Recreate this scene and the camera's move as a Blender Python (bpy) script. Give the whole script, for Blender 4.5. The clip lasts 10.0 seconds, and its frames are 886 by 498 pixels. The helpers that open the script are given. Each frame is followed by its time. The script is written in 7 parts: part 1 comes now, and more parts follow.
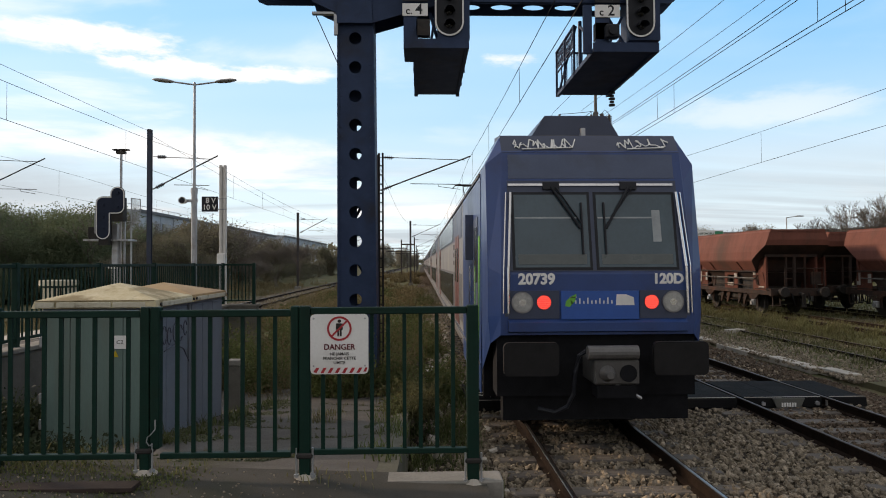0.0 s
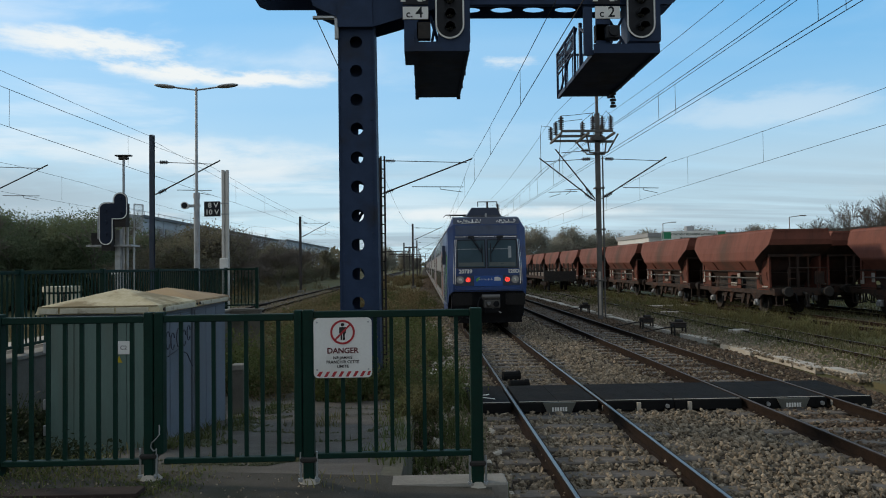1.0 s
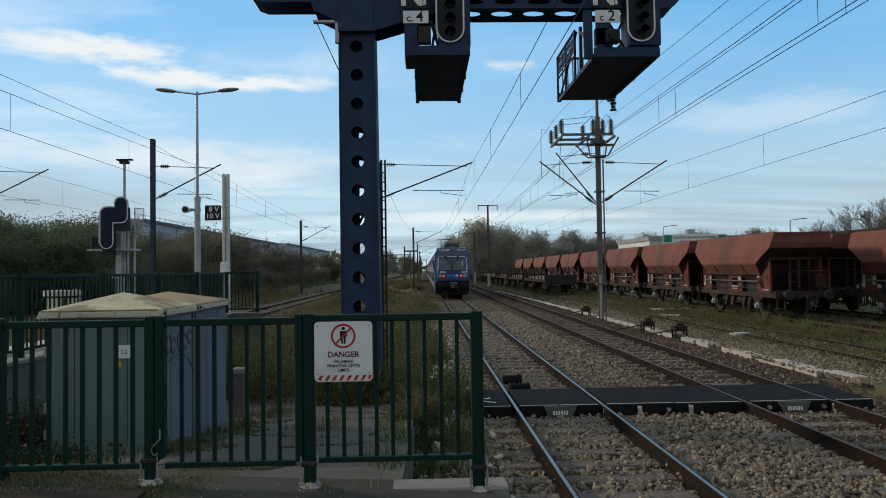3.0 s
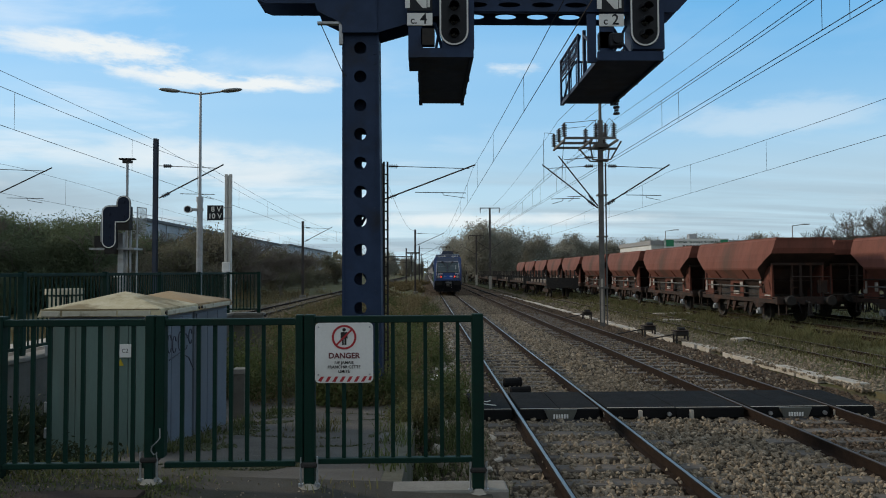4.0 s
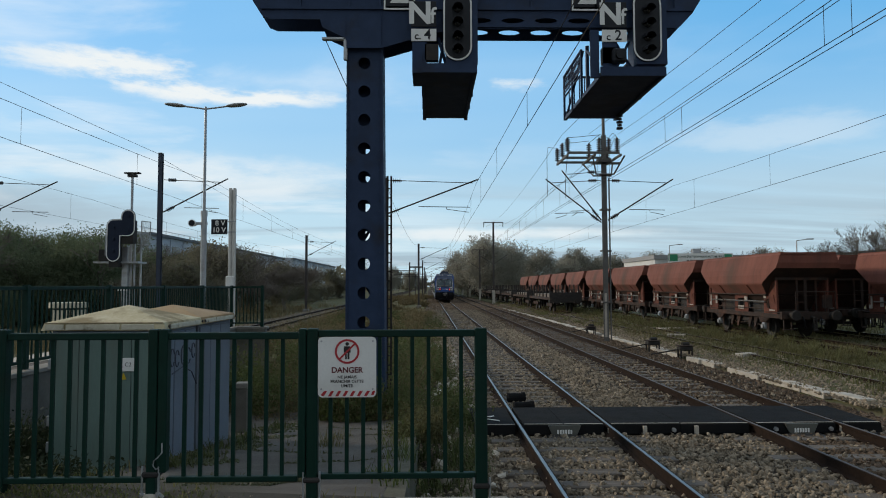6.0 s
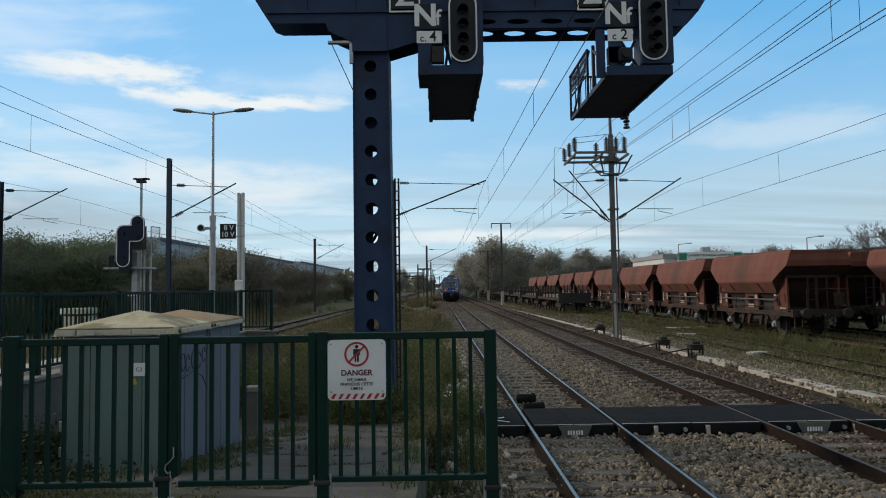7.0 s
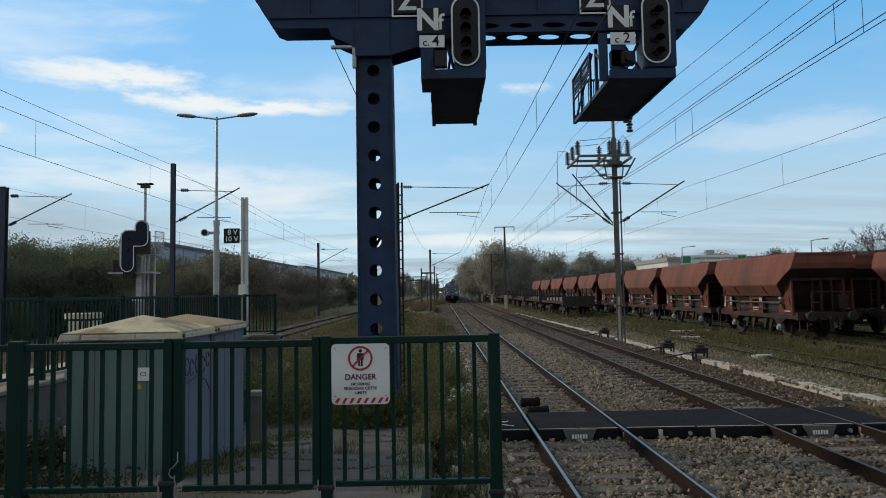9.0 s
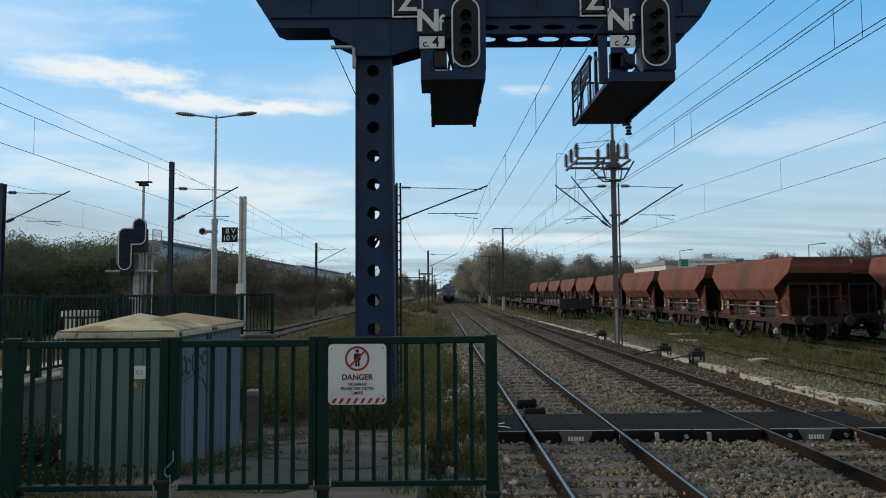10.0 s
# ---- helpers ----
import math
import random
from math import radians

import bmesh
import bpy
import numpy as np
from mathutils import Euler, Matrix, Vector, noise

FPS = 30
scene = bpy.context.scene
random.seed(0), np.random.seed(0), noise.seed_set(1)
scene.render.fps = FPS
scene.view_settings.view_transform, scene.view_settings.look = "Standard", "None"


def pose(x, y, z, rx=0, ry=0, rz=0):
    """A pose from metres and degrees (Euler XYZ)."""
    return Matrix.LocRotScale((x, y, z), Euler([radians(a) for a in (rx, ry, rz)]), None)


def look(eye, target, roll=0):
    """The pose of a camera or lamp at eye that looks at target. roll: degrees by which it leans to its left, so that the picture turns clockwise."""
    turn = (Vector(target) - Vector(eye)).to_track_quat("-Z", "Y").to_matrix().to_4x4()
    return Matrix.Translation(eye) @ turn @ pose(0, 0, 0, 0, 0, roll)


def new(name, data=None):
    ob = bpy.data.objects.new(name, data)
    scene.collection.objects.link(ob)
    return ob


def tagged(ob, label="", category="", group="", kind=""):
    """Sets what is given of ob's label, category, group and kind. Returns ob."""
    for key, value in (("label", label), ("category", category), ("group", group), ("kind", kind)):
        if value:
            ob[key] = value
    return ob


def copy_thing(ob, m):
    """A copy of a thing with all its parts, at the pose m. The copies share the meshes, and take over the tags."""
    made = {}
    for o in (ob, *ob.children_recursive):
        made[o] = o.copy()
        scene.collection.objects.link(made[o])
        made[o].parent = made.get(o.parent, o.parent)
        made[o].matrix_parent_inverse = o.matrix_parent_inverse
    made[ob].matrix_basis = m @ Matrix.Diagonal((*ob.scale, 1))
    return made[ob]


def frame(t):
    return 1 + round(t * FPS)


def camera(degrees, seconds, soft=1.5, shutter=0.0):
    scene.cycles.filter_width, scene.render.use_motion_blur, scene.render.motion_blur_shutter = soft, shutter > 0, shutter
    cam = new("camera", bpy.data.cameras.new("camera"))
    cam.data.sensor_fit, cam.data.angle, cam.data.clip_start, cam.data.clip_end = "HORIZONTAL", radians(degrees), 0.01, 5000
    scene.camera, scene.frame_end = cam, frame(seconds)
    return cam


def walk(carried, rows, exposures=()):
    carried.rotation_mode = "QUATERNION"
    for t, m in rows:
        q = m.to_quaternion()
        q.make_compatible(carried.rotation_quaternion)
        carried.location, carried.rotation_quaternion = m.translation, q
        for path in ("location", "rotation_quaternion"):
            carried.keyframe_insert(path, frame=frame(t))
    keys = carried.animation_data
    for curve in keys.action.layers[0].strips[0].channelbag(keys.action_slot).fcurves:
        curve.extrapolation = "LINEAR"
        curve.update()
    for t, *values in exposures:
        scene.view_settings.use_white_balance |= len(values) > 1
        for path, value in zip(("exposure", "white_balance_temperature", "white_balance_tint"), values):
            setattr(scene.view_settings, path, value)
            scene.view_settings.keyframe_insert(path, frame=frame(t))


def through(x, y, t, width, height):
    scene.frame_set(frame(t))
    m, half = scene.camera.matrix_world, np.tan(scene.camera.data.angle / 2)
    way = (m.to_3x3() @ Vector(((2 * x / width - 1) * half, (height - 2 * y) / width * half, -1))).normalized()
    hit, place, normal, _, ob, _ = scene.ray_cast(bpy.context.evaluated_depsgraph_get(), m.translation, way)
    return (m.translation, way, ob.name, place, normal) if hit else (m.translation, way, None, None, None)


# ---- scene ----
cam = camera(66.2, 10.0, soft=1.0)
# The world's y axis runs along the tracks, z = 0 is the rail head.
EYE = (0.0, 0.0, 2.35)
TURNS = ((0.0, -1.85, 1.2, 0.25), (0.5, -1.66, 1.17, 0.32), (1.0, -1.63, 1.43, 0.76), (1.5, -1.66, 1.27, 0.76),
         (2.0, -1.58, 1.5, 0.92), (2.5, -1.56, 1.68, 0.97), (4.0, -1.45, 1.92, 0.28), (4.5, -1.24, 2.61, 0.14),
         (5.0, -1.17, 2.77, 0.11), (5.5, -1.35, 3.01, 0.0), (7.0, -0.45, 3.27, 0.83), (7.5, -0.43, 3.55, 1.02),
         (8.0, -0.43, 3.51, 1.07), (8.5, -0.34, 3.6, 0.98), (9.0, -0.15, 3.6, 1.0), (9.5, -0.1, 4.15, 0.99),
         (10.0, -0.35, 3.68, 0.46))
EXPOSURES = ((0.0, 0.48, 7500, 20), (0.3, 0.3, 7200, 15), (0.8, 0.1, 6650, 10), (1.5, 0.05, 6500, 10), (10.0, 0.05, 6500, 10))


def walk_camera():
    walk(cam, [(t, pose(*EYE, 90 + p, r, y)) for t, y, p, r in TURNS], EXPOSURES)


walk_camera()

# ---- world and sun ----
SUN_FROM = Vector((-0.80, 0.42, 0.36)).normalized()


def make_world():
    w = bpy.data.worlds.new("sky")
    w.use_nodes = True
    nt = w.node_tree
    n, l = nt.nodes, nt.links
    n.clear()
    out = n.new("ShaderNodeOutputWorld")
    bg = n.new("ShaderNodeBackground")
    bg.inputs["Strength"].default_value = 0.12
    sky = n.new("ShaderNodeTexSky")
    sky.sky_type = "NISHITA"
    sky.sun_disc = False
    sky.sun_elevation = math.asin(SUN_FROM.z)
    sky.sun_rotation = math.atan2(SUN_FROM.x, SUN_FROM.y)
    sky.air_density, sky.dust_density, sky.ozone_density = 1.0, 0.6, 2.0
    co = n.new("ShaderNodeTexCoord")
    sep = n.new("ShaderNodeSeparateXYZ")
    l.new(co.outputs["Generated"], sep.inputs[0])

    def math_node(op, a, b=None):
        m = n.new("ShaderNodeMath")
        m.operation = op
        for i, v in enumerate((a, b)):
            if v is None:
                continue
            if isinstance(v, (int, float)):
                m.inputs[i].default_value = v
            else:
                l.new(v, m.inputs[i])
        return m.outputs[0]

    def ramp(value, stops):
        r = n.new("ShaderNodeValToRGB")
        r.color_ramp.interpolation = "EASE"
        for i, (p, c) in enumerate(stops):
            e = r.color_ramp.elements[i] if i < 2 else r.color_ramp.elements.new(p)
            e.position, e.color = p, (c, c, c, 1)
        l.new(value, r.inputs[0])
        return r.outputs[0]

    # clouds lie on a high plane, seen foreshortened towards the horizon
    zz = math_node("ADD", math_node("MAXIMUM", sep.outputs["Z"], 0.0), 0.10)
    comb = n.new("ShaderNodeCombineXYZ")
    l.new(math_node("DIVIDE", sep.outputs["X"], zz), comb.inputs[0])
    l.new(math_node("DIVIDE", sep.outputs["Y"], zz), comb.inputs[1])

    def clouds(scale, offset, detail, rough, lo, hi, stretch=(1, 1, 1)):
        mp = n.new("ShaderNodeMapping")
        mp.inputs["Location"].default_value = offset
        mp.inputs["Scale"].default_value = stretch
        l.new(comb.outputs[0], mp.inputs[0])
        t = n.new("ShaderNodeTexNoise")
        t.inputs["Scale"].default_value, t.inputs["Detail"].default_value = scale, detail
        t.inputs["Roughness"].default_value, t.inputs["Distortion"].default_value = rough, 0.35
        l.new(mp.outputs[0], t.inputs["Vector"])
        return ramp(t.outputs["Fac"], ((lo, 0.0), (hi, 1.0)))

    def mix(fac, a, b):
        m = n.new("ShaderNodeMix")
        m.data_type = "RGBA"
        for s, v in ((m.inputs[0], fac), (m.inputs[6], a), (m.inputs[7], b)):
            if isinstance(v, (tuple, float)):
                s.default_value = v
            else:
                l.new(v, s)
        return m.outputs[2]

    # clear air between the clouds
    col = mix(0.7, sky.outputs[0], (1.15, 4.4, 8.05, 1))
    # thin high veil, thicker near the horizon
    veil = ramp(sep.outputs["Z"], ((0.0, 0.95), (0.36, 0.0)))
    col = mix(veil, col, (4.6, 6.1, 6.75, 1))
    thin = clouds(0.35, (1.3, 5.1, 0), 4, 0.5, 0.38, 0.75, (0.7, 1.2, 1))
    col = mix(math_node("MULTIPLY", thin, 0.42), col, (5.0, 6.6, 7.6, 1))
    # long grey-blue bars low down
    low = ramp(sep.outputs["Z"], ((0.04, 1.0), (0.20, 0.0)))
    bars = clouds(0.55, (3.1, 1.7, 0), 6, 0.55, 0.38, 0.60, (0.35, 2.0, 1))
    col = mix(math_node("MULTIPLY", math_node("MULTIPLY", bars, low), 0.8), col, (2.9, 3.75, 4.4, 1))
    # white wisps, brighter towards the sun
    white = clouds(0.8, (0.4, 2.2, 0), 7, 0.55, 0.50, 0.66, (1.0, 1.5, 1))
    side = ramp(math_node("ADD", math_node("MULTIPLY", sep.outputs["X"], -0.5), 0.5), ((0.40, 0.15), (0.66, 1.0)))
    col = mix(math_node("MULTIPLY", math_node("MULTIPLY", white, side), 0.45), col, (7.6, 7.9, 8.0, 1))

    # banks of torn white cloud
    def bank(centre, width, height, lo, hi, strength, col, tone=(6.9, 7.3, 7.4, 1)):
        d = n.new("ShaderNodeVectorMath")
        d.operation = "SUBTRACT"
        l.new(co.outputs["Generated"], d.inputs[0])
        d.inputs[1].default_value = centre
        m = n.new("ShaderNodeMapping")
        m.inputs["Scale"].default_value = (1 / width, 1 / width, 1 / height)
        l.new(d.outputs[0], m.inputs[0])
        ln = n.new("ShaderNodeVectorMath")
        ln.operation = "LENGTH"
        l.new(m.outputs[0], ln.inputs[0])
        mask = ramp(ln.outputs["Value"], ((0.15, 1.0), (1.0, 0.0)))
        t = n.new("ShaderNodeTexNoise")
        t.inputs["Scale"].default_value, t.inputs["Detail"].default_value, t.inputs["Roughness"].default_value = 1.0, 8, 0.62
        sc = n.new("ShaderNodeMapping")
        sc.inputs["Scale"].default_value = (9, 9, 30)
        l.new(co.outputs["Generated"], sc.inputs[0])
        l.new(sc.outputs[0], t.inputs["Vector"])
        f = ramp(math_node("ADD", math_node("MULTIPLY", mask, 0.45), t.outputs["Fac"]), ((lo, 0.0), (hi, 1.0)))
        return mix(math_node("MULTIPLY", math_node("MULTIPLY", f, mask), strength), col, tone)

    col = bank((-0.39, 0.87, 0.285), 0.25, 0.042, 0.74, 1.12, 1.1, col)
    col = bank((-0.28, 0.92, 0.263), 0.28, 0.030, 0.74, 1.08, 1.15, col)
    col = bank((-0.58, 0.79, 0.205), 0.12, 0.026, 0.72, 1.0, 1.2, col)
    col = bank((0.12, 0.94, 0.285), 0.10, 0.026, 0.74, 1.1, 0.8, col)
    col = bank((-0.30, 0.93, 0.155), 0.36, 0.05, 0.62, 1.1, 0.7, col)
    col = bank((0.45, 0.87, 0.20), 0.25, 0.05, 0.66, 1.2, 0.35, col)
    col = bank((0.05, 0.99, 0.075), 0.45, 0.02, 0.62, 1.1, 0.8, col)
    # grey-blue cloud low over the land beyond the platform
    col = bank((-0.56, 0.82, 0.085), 0.42, 0.075, 0.5, 0.85, 0.75, col, (3.1, 3.9, 4.5, 1))
    # unseen grey cloud cover overhead and behind, added to dim and neutralise the skylight
    over = ramp(sep.outputs["Z"], ((0.40, 0.0), (0.62, 1.0)))
    back = ramp(math_node("ADD", math_node("MULTIPLY", sep.outputs["Y"], -0.5), 0.5), ((0.42, 0.0), (0.62, 1.0)))
    cover = math_node("MAXIMUM", over, back)
    tuft = clouds(0.9, (7.0, 3.0, 0), 5, 0.5, 0.30, 0.75)
    col = mix(math_node("MULTIPLY", cover, 0.92), col, mix(tuft, (3.0, 3.25, 3.4, 1), (4.3, 4.6, 4.75, 1)))
    l.new(col, bg.inputs["Color"])
    l.new(bg.outputs[0], out.inputs["Surface"])
    scene.world = w


make_world()
sun = new("sun", bpy.data.lights.new("sun", "SUN"))
sun.data.energy, sun.data.angle, sun.data.color = 2.0, radians(8), (1.0, 0.83, 0.62)
sun.matrix_world = look(SUN_FROM * 100, (0, 0, 0))

# ---- materials ----
MATS = {}


def mat(name, a, b=None, rough=0.7, metal=0.0, scale=6.0, bump=0.15, fine=60.0, island=0.0, stain=None, spec=0.5,
        stretch=(1, 1, 1), emit=None, dirt=0.5):
    """Two colours mixed by broad and fine noise, an optional stain colour in blotches, and fine relief."""
    if name in MATS:
        return MATS[name]
    m = bpy.data.materials.new(name)
    m.use_nodes = True
    nt = m.node_tree
    n, l = nt.nodes, nt.links
    p = n["Principled BSDF"]
    p.inputs["Roughness"].default_value, p.inputs["Metallic"].default_value = rough, metal
    p.inputs["Specular IOR Level"].default_value = spec
    b = b or tuple(c * 0.7 for c in a)
    co = n.new("ShaderNodeTexCoord")
    mp = n.new("ShaderNodeMapping")
    mp.inputs["Scale"].default_value = stretch
    l.new(co.outputs["Object"], mp.inputs[0])

    def tex(s, d=6):
        t = n.new("ShaderNodeTexNoise")
        t.inputs["Scale"].default_value, t.inputs["Detail"].default_value = s, d
        t.inputs["Roughness"].default_value = 0.6
        l.new(mp.outputs[0], t.inputs["Vector"])
        return t.outputs["Fac"]

    def ramp(v, lo, hi):
        r = n.new("ShaderNodeMapRange")
        r.inputs[1].default_value, r.inputs[2].default_value = lo, hi
        l.new(v, r.inputs[0])
        return r.outputs[0]

    def mix(f, c1, c2):
        x = n.new("ShaderNodeMix")
        x.data_type = "RGBA"
        for s, v in ((x.inputs[0], f), (x.inputs[6], c1), (x.inputs[7], c2)):
            if isinstance(v, tuple):
                s.default_value = (*v, 1) if len(v) == 3 else v
            else:
                l.new(v, s)
        return x.outputs[2]

    big, small = tex(scale), tex(fine, 3)
    add = n.new("ShaderNodeMath")
    add.operation = "MULTIPLY_ADD"
    l.new(small, add.inputs[0])
    add.inputs[1].default_value = 0.5
    l.new(big, add.inputs[2])
    col = mix(ramp(add.outputs[0], 0.5, 1.0), a, b)
    if stain:
        col = mix(ramp(tex(scale * 0.45, 8), 0.52, 0.52 + (1.02 - dirt) * 0.4), col, stain)
    if island:
        g = n.new("ShaderNodeNewGeometry")
        o = n.new("ShaderNodeObjectInfo")
        s = n.new("ShaderNodeMath")
        s.operation = "ADD"
        l.new(g.outputs["Random Per Island"], s.inputs[0])
        l.new(o.outputs["Random"], s.inputs[1])
        h = n.new("ShaderNodeHueSaturation")
        r = n.new("ShaderNodeMapRange")
        r.inputs[2].default_value = 2.0
        r.inputs[3].default_value, r.inputs[4].default_value = 1 - island, 1 + island
        l.new(s.outputs[0], r.inputs[0])
        l.new(r.outputs[0], h.inputs["Value"])
        l.new(col, h.inputs["Color"])
        col = h.outputs["Color"]
    l.new(col, p.inputs["Base Color"])
    rr = n.new("ShaderNodeMapRange")
    rr.inputs[3].default_value, rr.inputs[4].default_value = max(rough - 0.12, 0.03), min(rough + 0.12, 1)
    l.new(big, rr.inputs[0])
    l.new(rr.outputs[0], p.inputs["Roughness"])
    if bump:
        bp = n.new("ShaderNodeBump")
        bp.inputs["Strength"].default_value, bp.inputs["Distance"].default_value = bump, 0.02
        l.new(add.outputs[0], bp.inputs["Height"])
        l.new(bp.outputs[0], p.inputs["Normal"])
    if emit:
        p.inputs["Emission Color"].default_value, p.inputs["Emission Strength"].default_value = (*emit[0], 1), emit[1]
    MATS[name] = m
    return m


def leaf_mat(name, a, b, island, through=0.35):
    """Leaves and blades let some of the light through."""
    if name in MATS:
        return MATS[name]
    m = mat(name, a, b, 0.8, 0, 0.4, 0, 4, island=island, spec=0.25)
    n, l = m.node_tree.nodes, m.node_tree.links
    p, out = n["Principled BSDF"], n["Material Output"]
    col = p.inputs["Base Color"].links[0].from_socket
    tr, mx = n.new("ShaderNodeBsdfTranslucent"), n.new("ShaderNodeMixShader")
    l.new(col, tr.inputs["Color"])
    mx.inputs[0].default_value = through
    l.new(p.outputs[0], mx.inputs[1])
    l.new(tr.outputs[0], mx.inputs[2])
    l.new(mx.outputs[0], out.inputs["Surface"])
    return m


def glass_mat(name, tint=(0.02, 0.025, 0.03), rough=0.06):
    if name in MATS:
        return MATS[name]
    m = mat(name, tint, tuple(c * 1.3 for c in tint), rough, 0, 3, 0.0, 20)
    return m


GALV = mat("galvanised steel", (0.42, 0.44, 0.46), (0.30, 0.32, 0.34), 0.45, 0.6, 4, 0.05, 40, stain=(0.22, 0.2, 0.17))
GREEN = mat("dark green paint", (0.003, 0.028, 0.020), (0.0022, 0.02, 0.014), 0.55, 0, 8, 0.06, 70, stain=(0.008, 0.02, 0.014), spec=0.18)
NAVY = mat("dark navy steel paint", (0.024, 0.046, 0.102), (0.017, 0.033, 0.074), 0.6, 0.0, 3, 0.1, 40, stain=(0.022, 0.028, 0.045), spec=0.22)
SIGNAL_NAVY = mat("dark signal enamel", (0.013, 0.022, 0.046), (0.010, 0.016, 0.034), 0.6, 0, 4, 0.05, spec=0.2)
# Shade below the train is put into this near-black.
UNDER = mat("underside black with shade painted in", (0.011, 0.012, 0.015), (0.007, 0.0075, 0.009), 0.85, 0, 5, 0.1, spec=0.15)
BLACK = mat("black enamel", (0.014, 0.017, 0.024), (0.010, 0.012, 0.016), 0.5, 0, 5, 0.05, spec=0.25)
DARK = mat("dark grimy metal", (0.034, 0.032, 0.031), (0.02, 0.019, 0.019), 0.75, 0.1, 6, 0.2, stain=(0.055, 0.043, 0.035), spec=0.35)
WHITE = mat("white enamel", (0.78, 0.79, 0.78), (0.66, 0.67, 0.66), 0.4, 0, 3, 0.03, stain=(0.55, 0.54, 0.5), dirt=0.2)
RED = mat("red sign paint", (0.42, 0.02, 0.03), (0.34, 0.018, 0.025), 0.5, 0, 6, 0.02)
RUST_RED = mat("wagon oxide red paint", (0.185, 0.066, 0.046), (0.12, 0.045, 0.034), 0.8, 0, 1.4, 0.15, 14, stain=(0.085, 0.045, 0.034), island=0.12, stretch=(1, 1, 0.3), spec=0.3)
# Underframe colour holds real grime and some painted shade.
RUST_DARK = mat("wagon underframe, grime and painted shade", (0.048, 0.033, 0.028), (0.028, 0.022, 0.02), 0.9, 0.0, 3, 0.25, 30, stain=(0.09, 0.042, 0.028), spec=0.25)
ASPHALT = mat("worn asphalt", (0.125, 0.117, 0.108), (0.062, 0.058, 0.054), 0.95, 0, 1.2, 0.6, 120, stain=(0.05, 0.05, 0.036), spec=0.2)
CONCRETE = mat("weathered concrete", (0.25, 0.24, 0.215), (0.15, 0.145, 0.13), 0.85, 0, 2.5, 0.3, 50, stain=(0.13, 0.13, 0.11))
PALE_CONCRETE = mat("pale concrete", (0.46, 0.43, 0.38), (0.33, 0.31, 0.27), 0.85, 0, 3, 0.3, 50, stain=(0.32, 0.30, 0.25))
STONE = mat("ballast stone", (0.33, 0.28, 0.21), (0.058, 0.048, 0.038), 0.95, 0, 14, 0.4, 90, island=0.65, spec=0.2)
BROWN_STONE = mat("rust-dusted ballast stone", (0.18, 0.136, 0.098), (0.042, 0.031, 0.024), 0.95, 0, 14, 0.4, 90, island=0.6, spec=0.2)
# Dark gaps between the loose stones are put into this bed colour.
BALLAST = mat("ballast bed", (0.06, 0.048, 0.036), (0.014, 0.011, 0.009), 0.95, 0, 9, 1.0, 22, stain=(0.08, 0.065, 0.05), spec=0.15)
SOIL = mat("grassy waste ground", (0.07, 0.085, 0.034), (0.115, 0.10, 0.06), 0.95, 0, 0.35, 0.8, 16, stain=(0.2, 0.18, 0.14), spec=0.08)
RAIL_SIDE = mat("rusty rail web", (0.026, 0.016, 0.011), (0.014, 0.0095, 0.0075), 0.9, 0.0, 8, 0.2, spec=0.12)
RAIL_TOP = mat("polished rail head", (0.30, 0.295, 0.29), (0.20, 0.195, 0.19), 0.36, 1.0, 3, 0.02, stretch=(1, 0.05, 1))
RAIL_DULL = mat("dull rail head", (0.12, 0.10, 0.088), (0.08, 0.066, 0.058), 0.55, 0.7, 3, 0.05, stretch=(1, 0.05, 1))
SLEEPER = mat("old timber sleeper", (0.13, 0.115, 0.10), (0.07, 0.06, 0.052), 0.9, 0, 5, 0.4, 60, stretch=(0.3, 3, 3), island=0.3)
RUBBER = mat("black rubber panel", (0.011, 0.012, 0.013), (0.008, 0.008, 0.009), 0.9, 0, 3, 0.3, 90, stain=(0.018, 0.017, 0.015), spec=0.12)
TIMBER = mat("weathered board", (0.16, 0.14, 0.12), (0.1, 0.085, 0.07), 0.85, 0, 5, 0.3)

# ---- mesh helpers ----


def box(bm, x0, x1, y0, y1, z0, z1, bevel=0.0, m=None):
    mtx = Matrix.Translation(((x0 + x1) / 2, (y0 + y1) / 2, (z0 + z1) / 2)) @ Matrix.Diagonal((x1 - x0, y1 - y0, z1 - z0, 1))
    if m is not None:
        mtx = m @ mtx
    r = bmesh.ops.create_cube(bm, size=1.0, matrix=mtx)
    if bevel:
        es = list({e for v in r["verts"] for e in v.link_edges})
        bmesh.ops.bevel(bm, geom=es, offset=bevel, segments=1, affect="EDGES")
    return r


def tube(bm, p, q, r, n=8, r2=None):
    p, q = Vector(p), Vector(q)
    d = q - p
    mtx = Matrix.Translation((p + q) / 2) @ d.to_track_quat("Z", "Y").to_matrix().to_4x4()
    return bmesh.ops.create_cone(bm, cap_ends=True, segments=n, radius1=r, radius2=r if r2 is None else r2, depth=d.length, matrix=mtx)


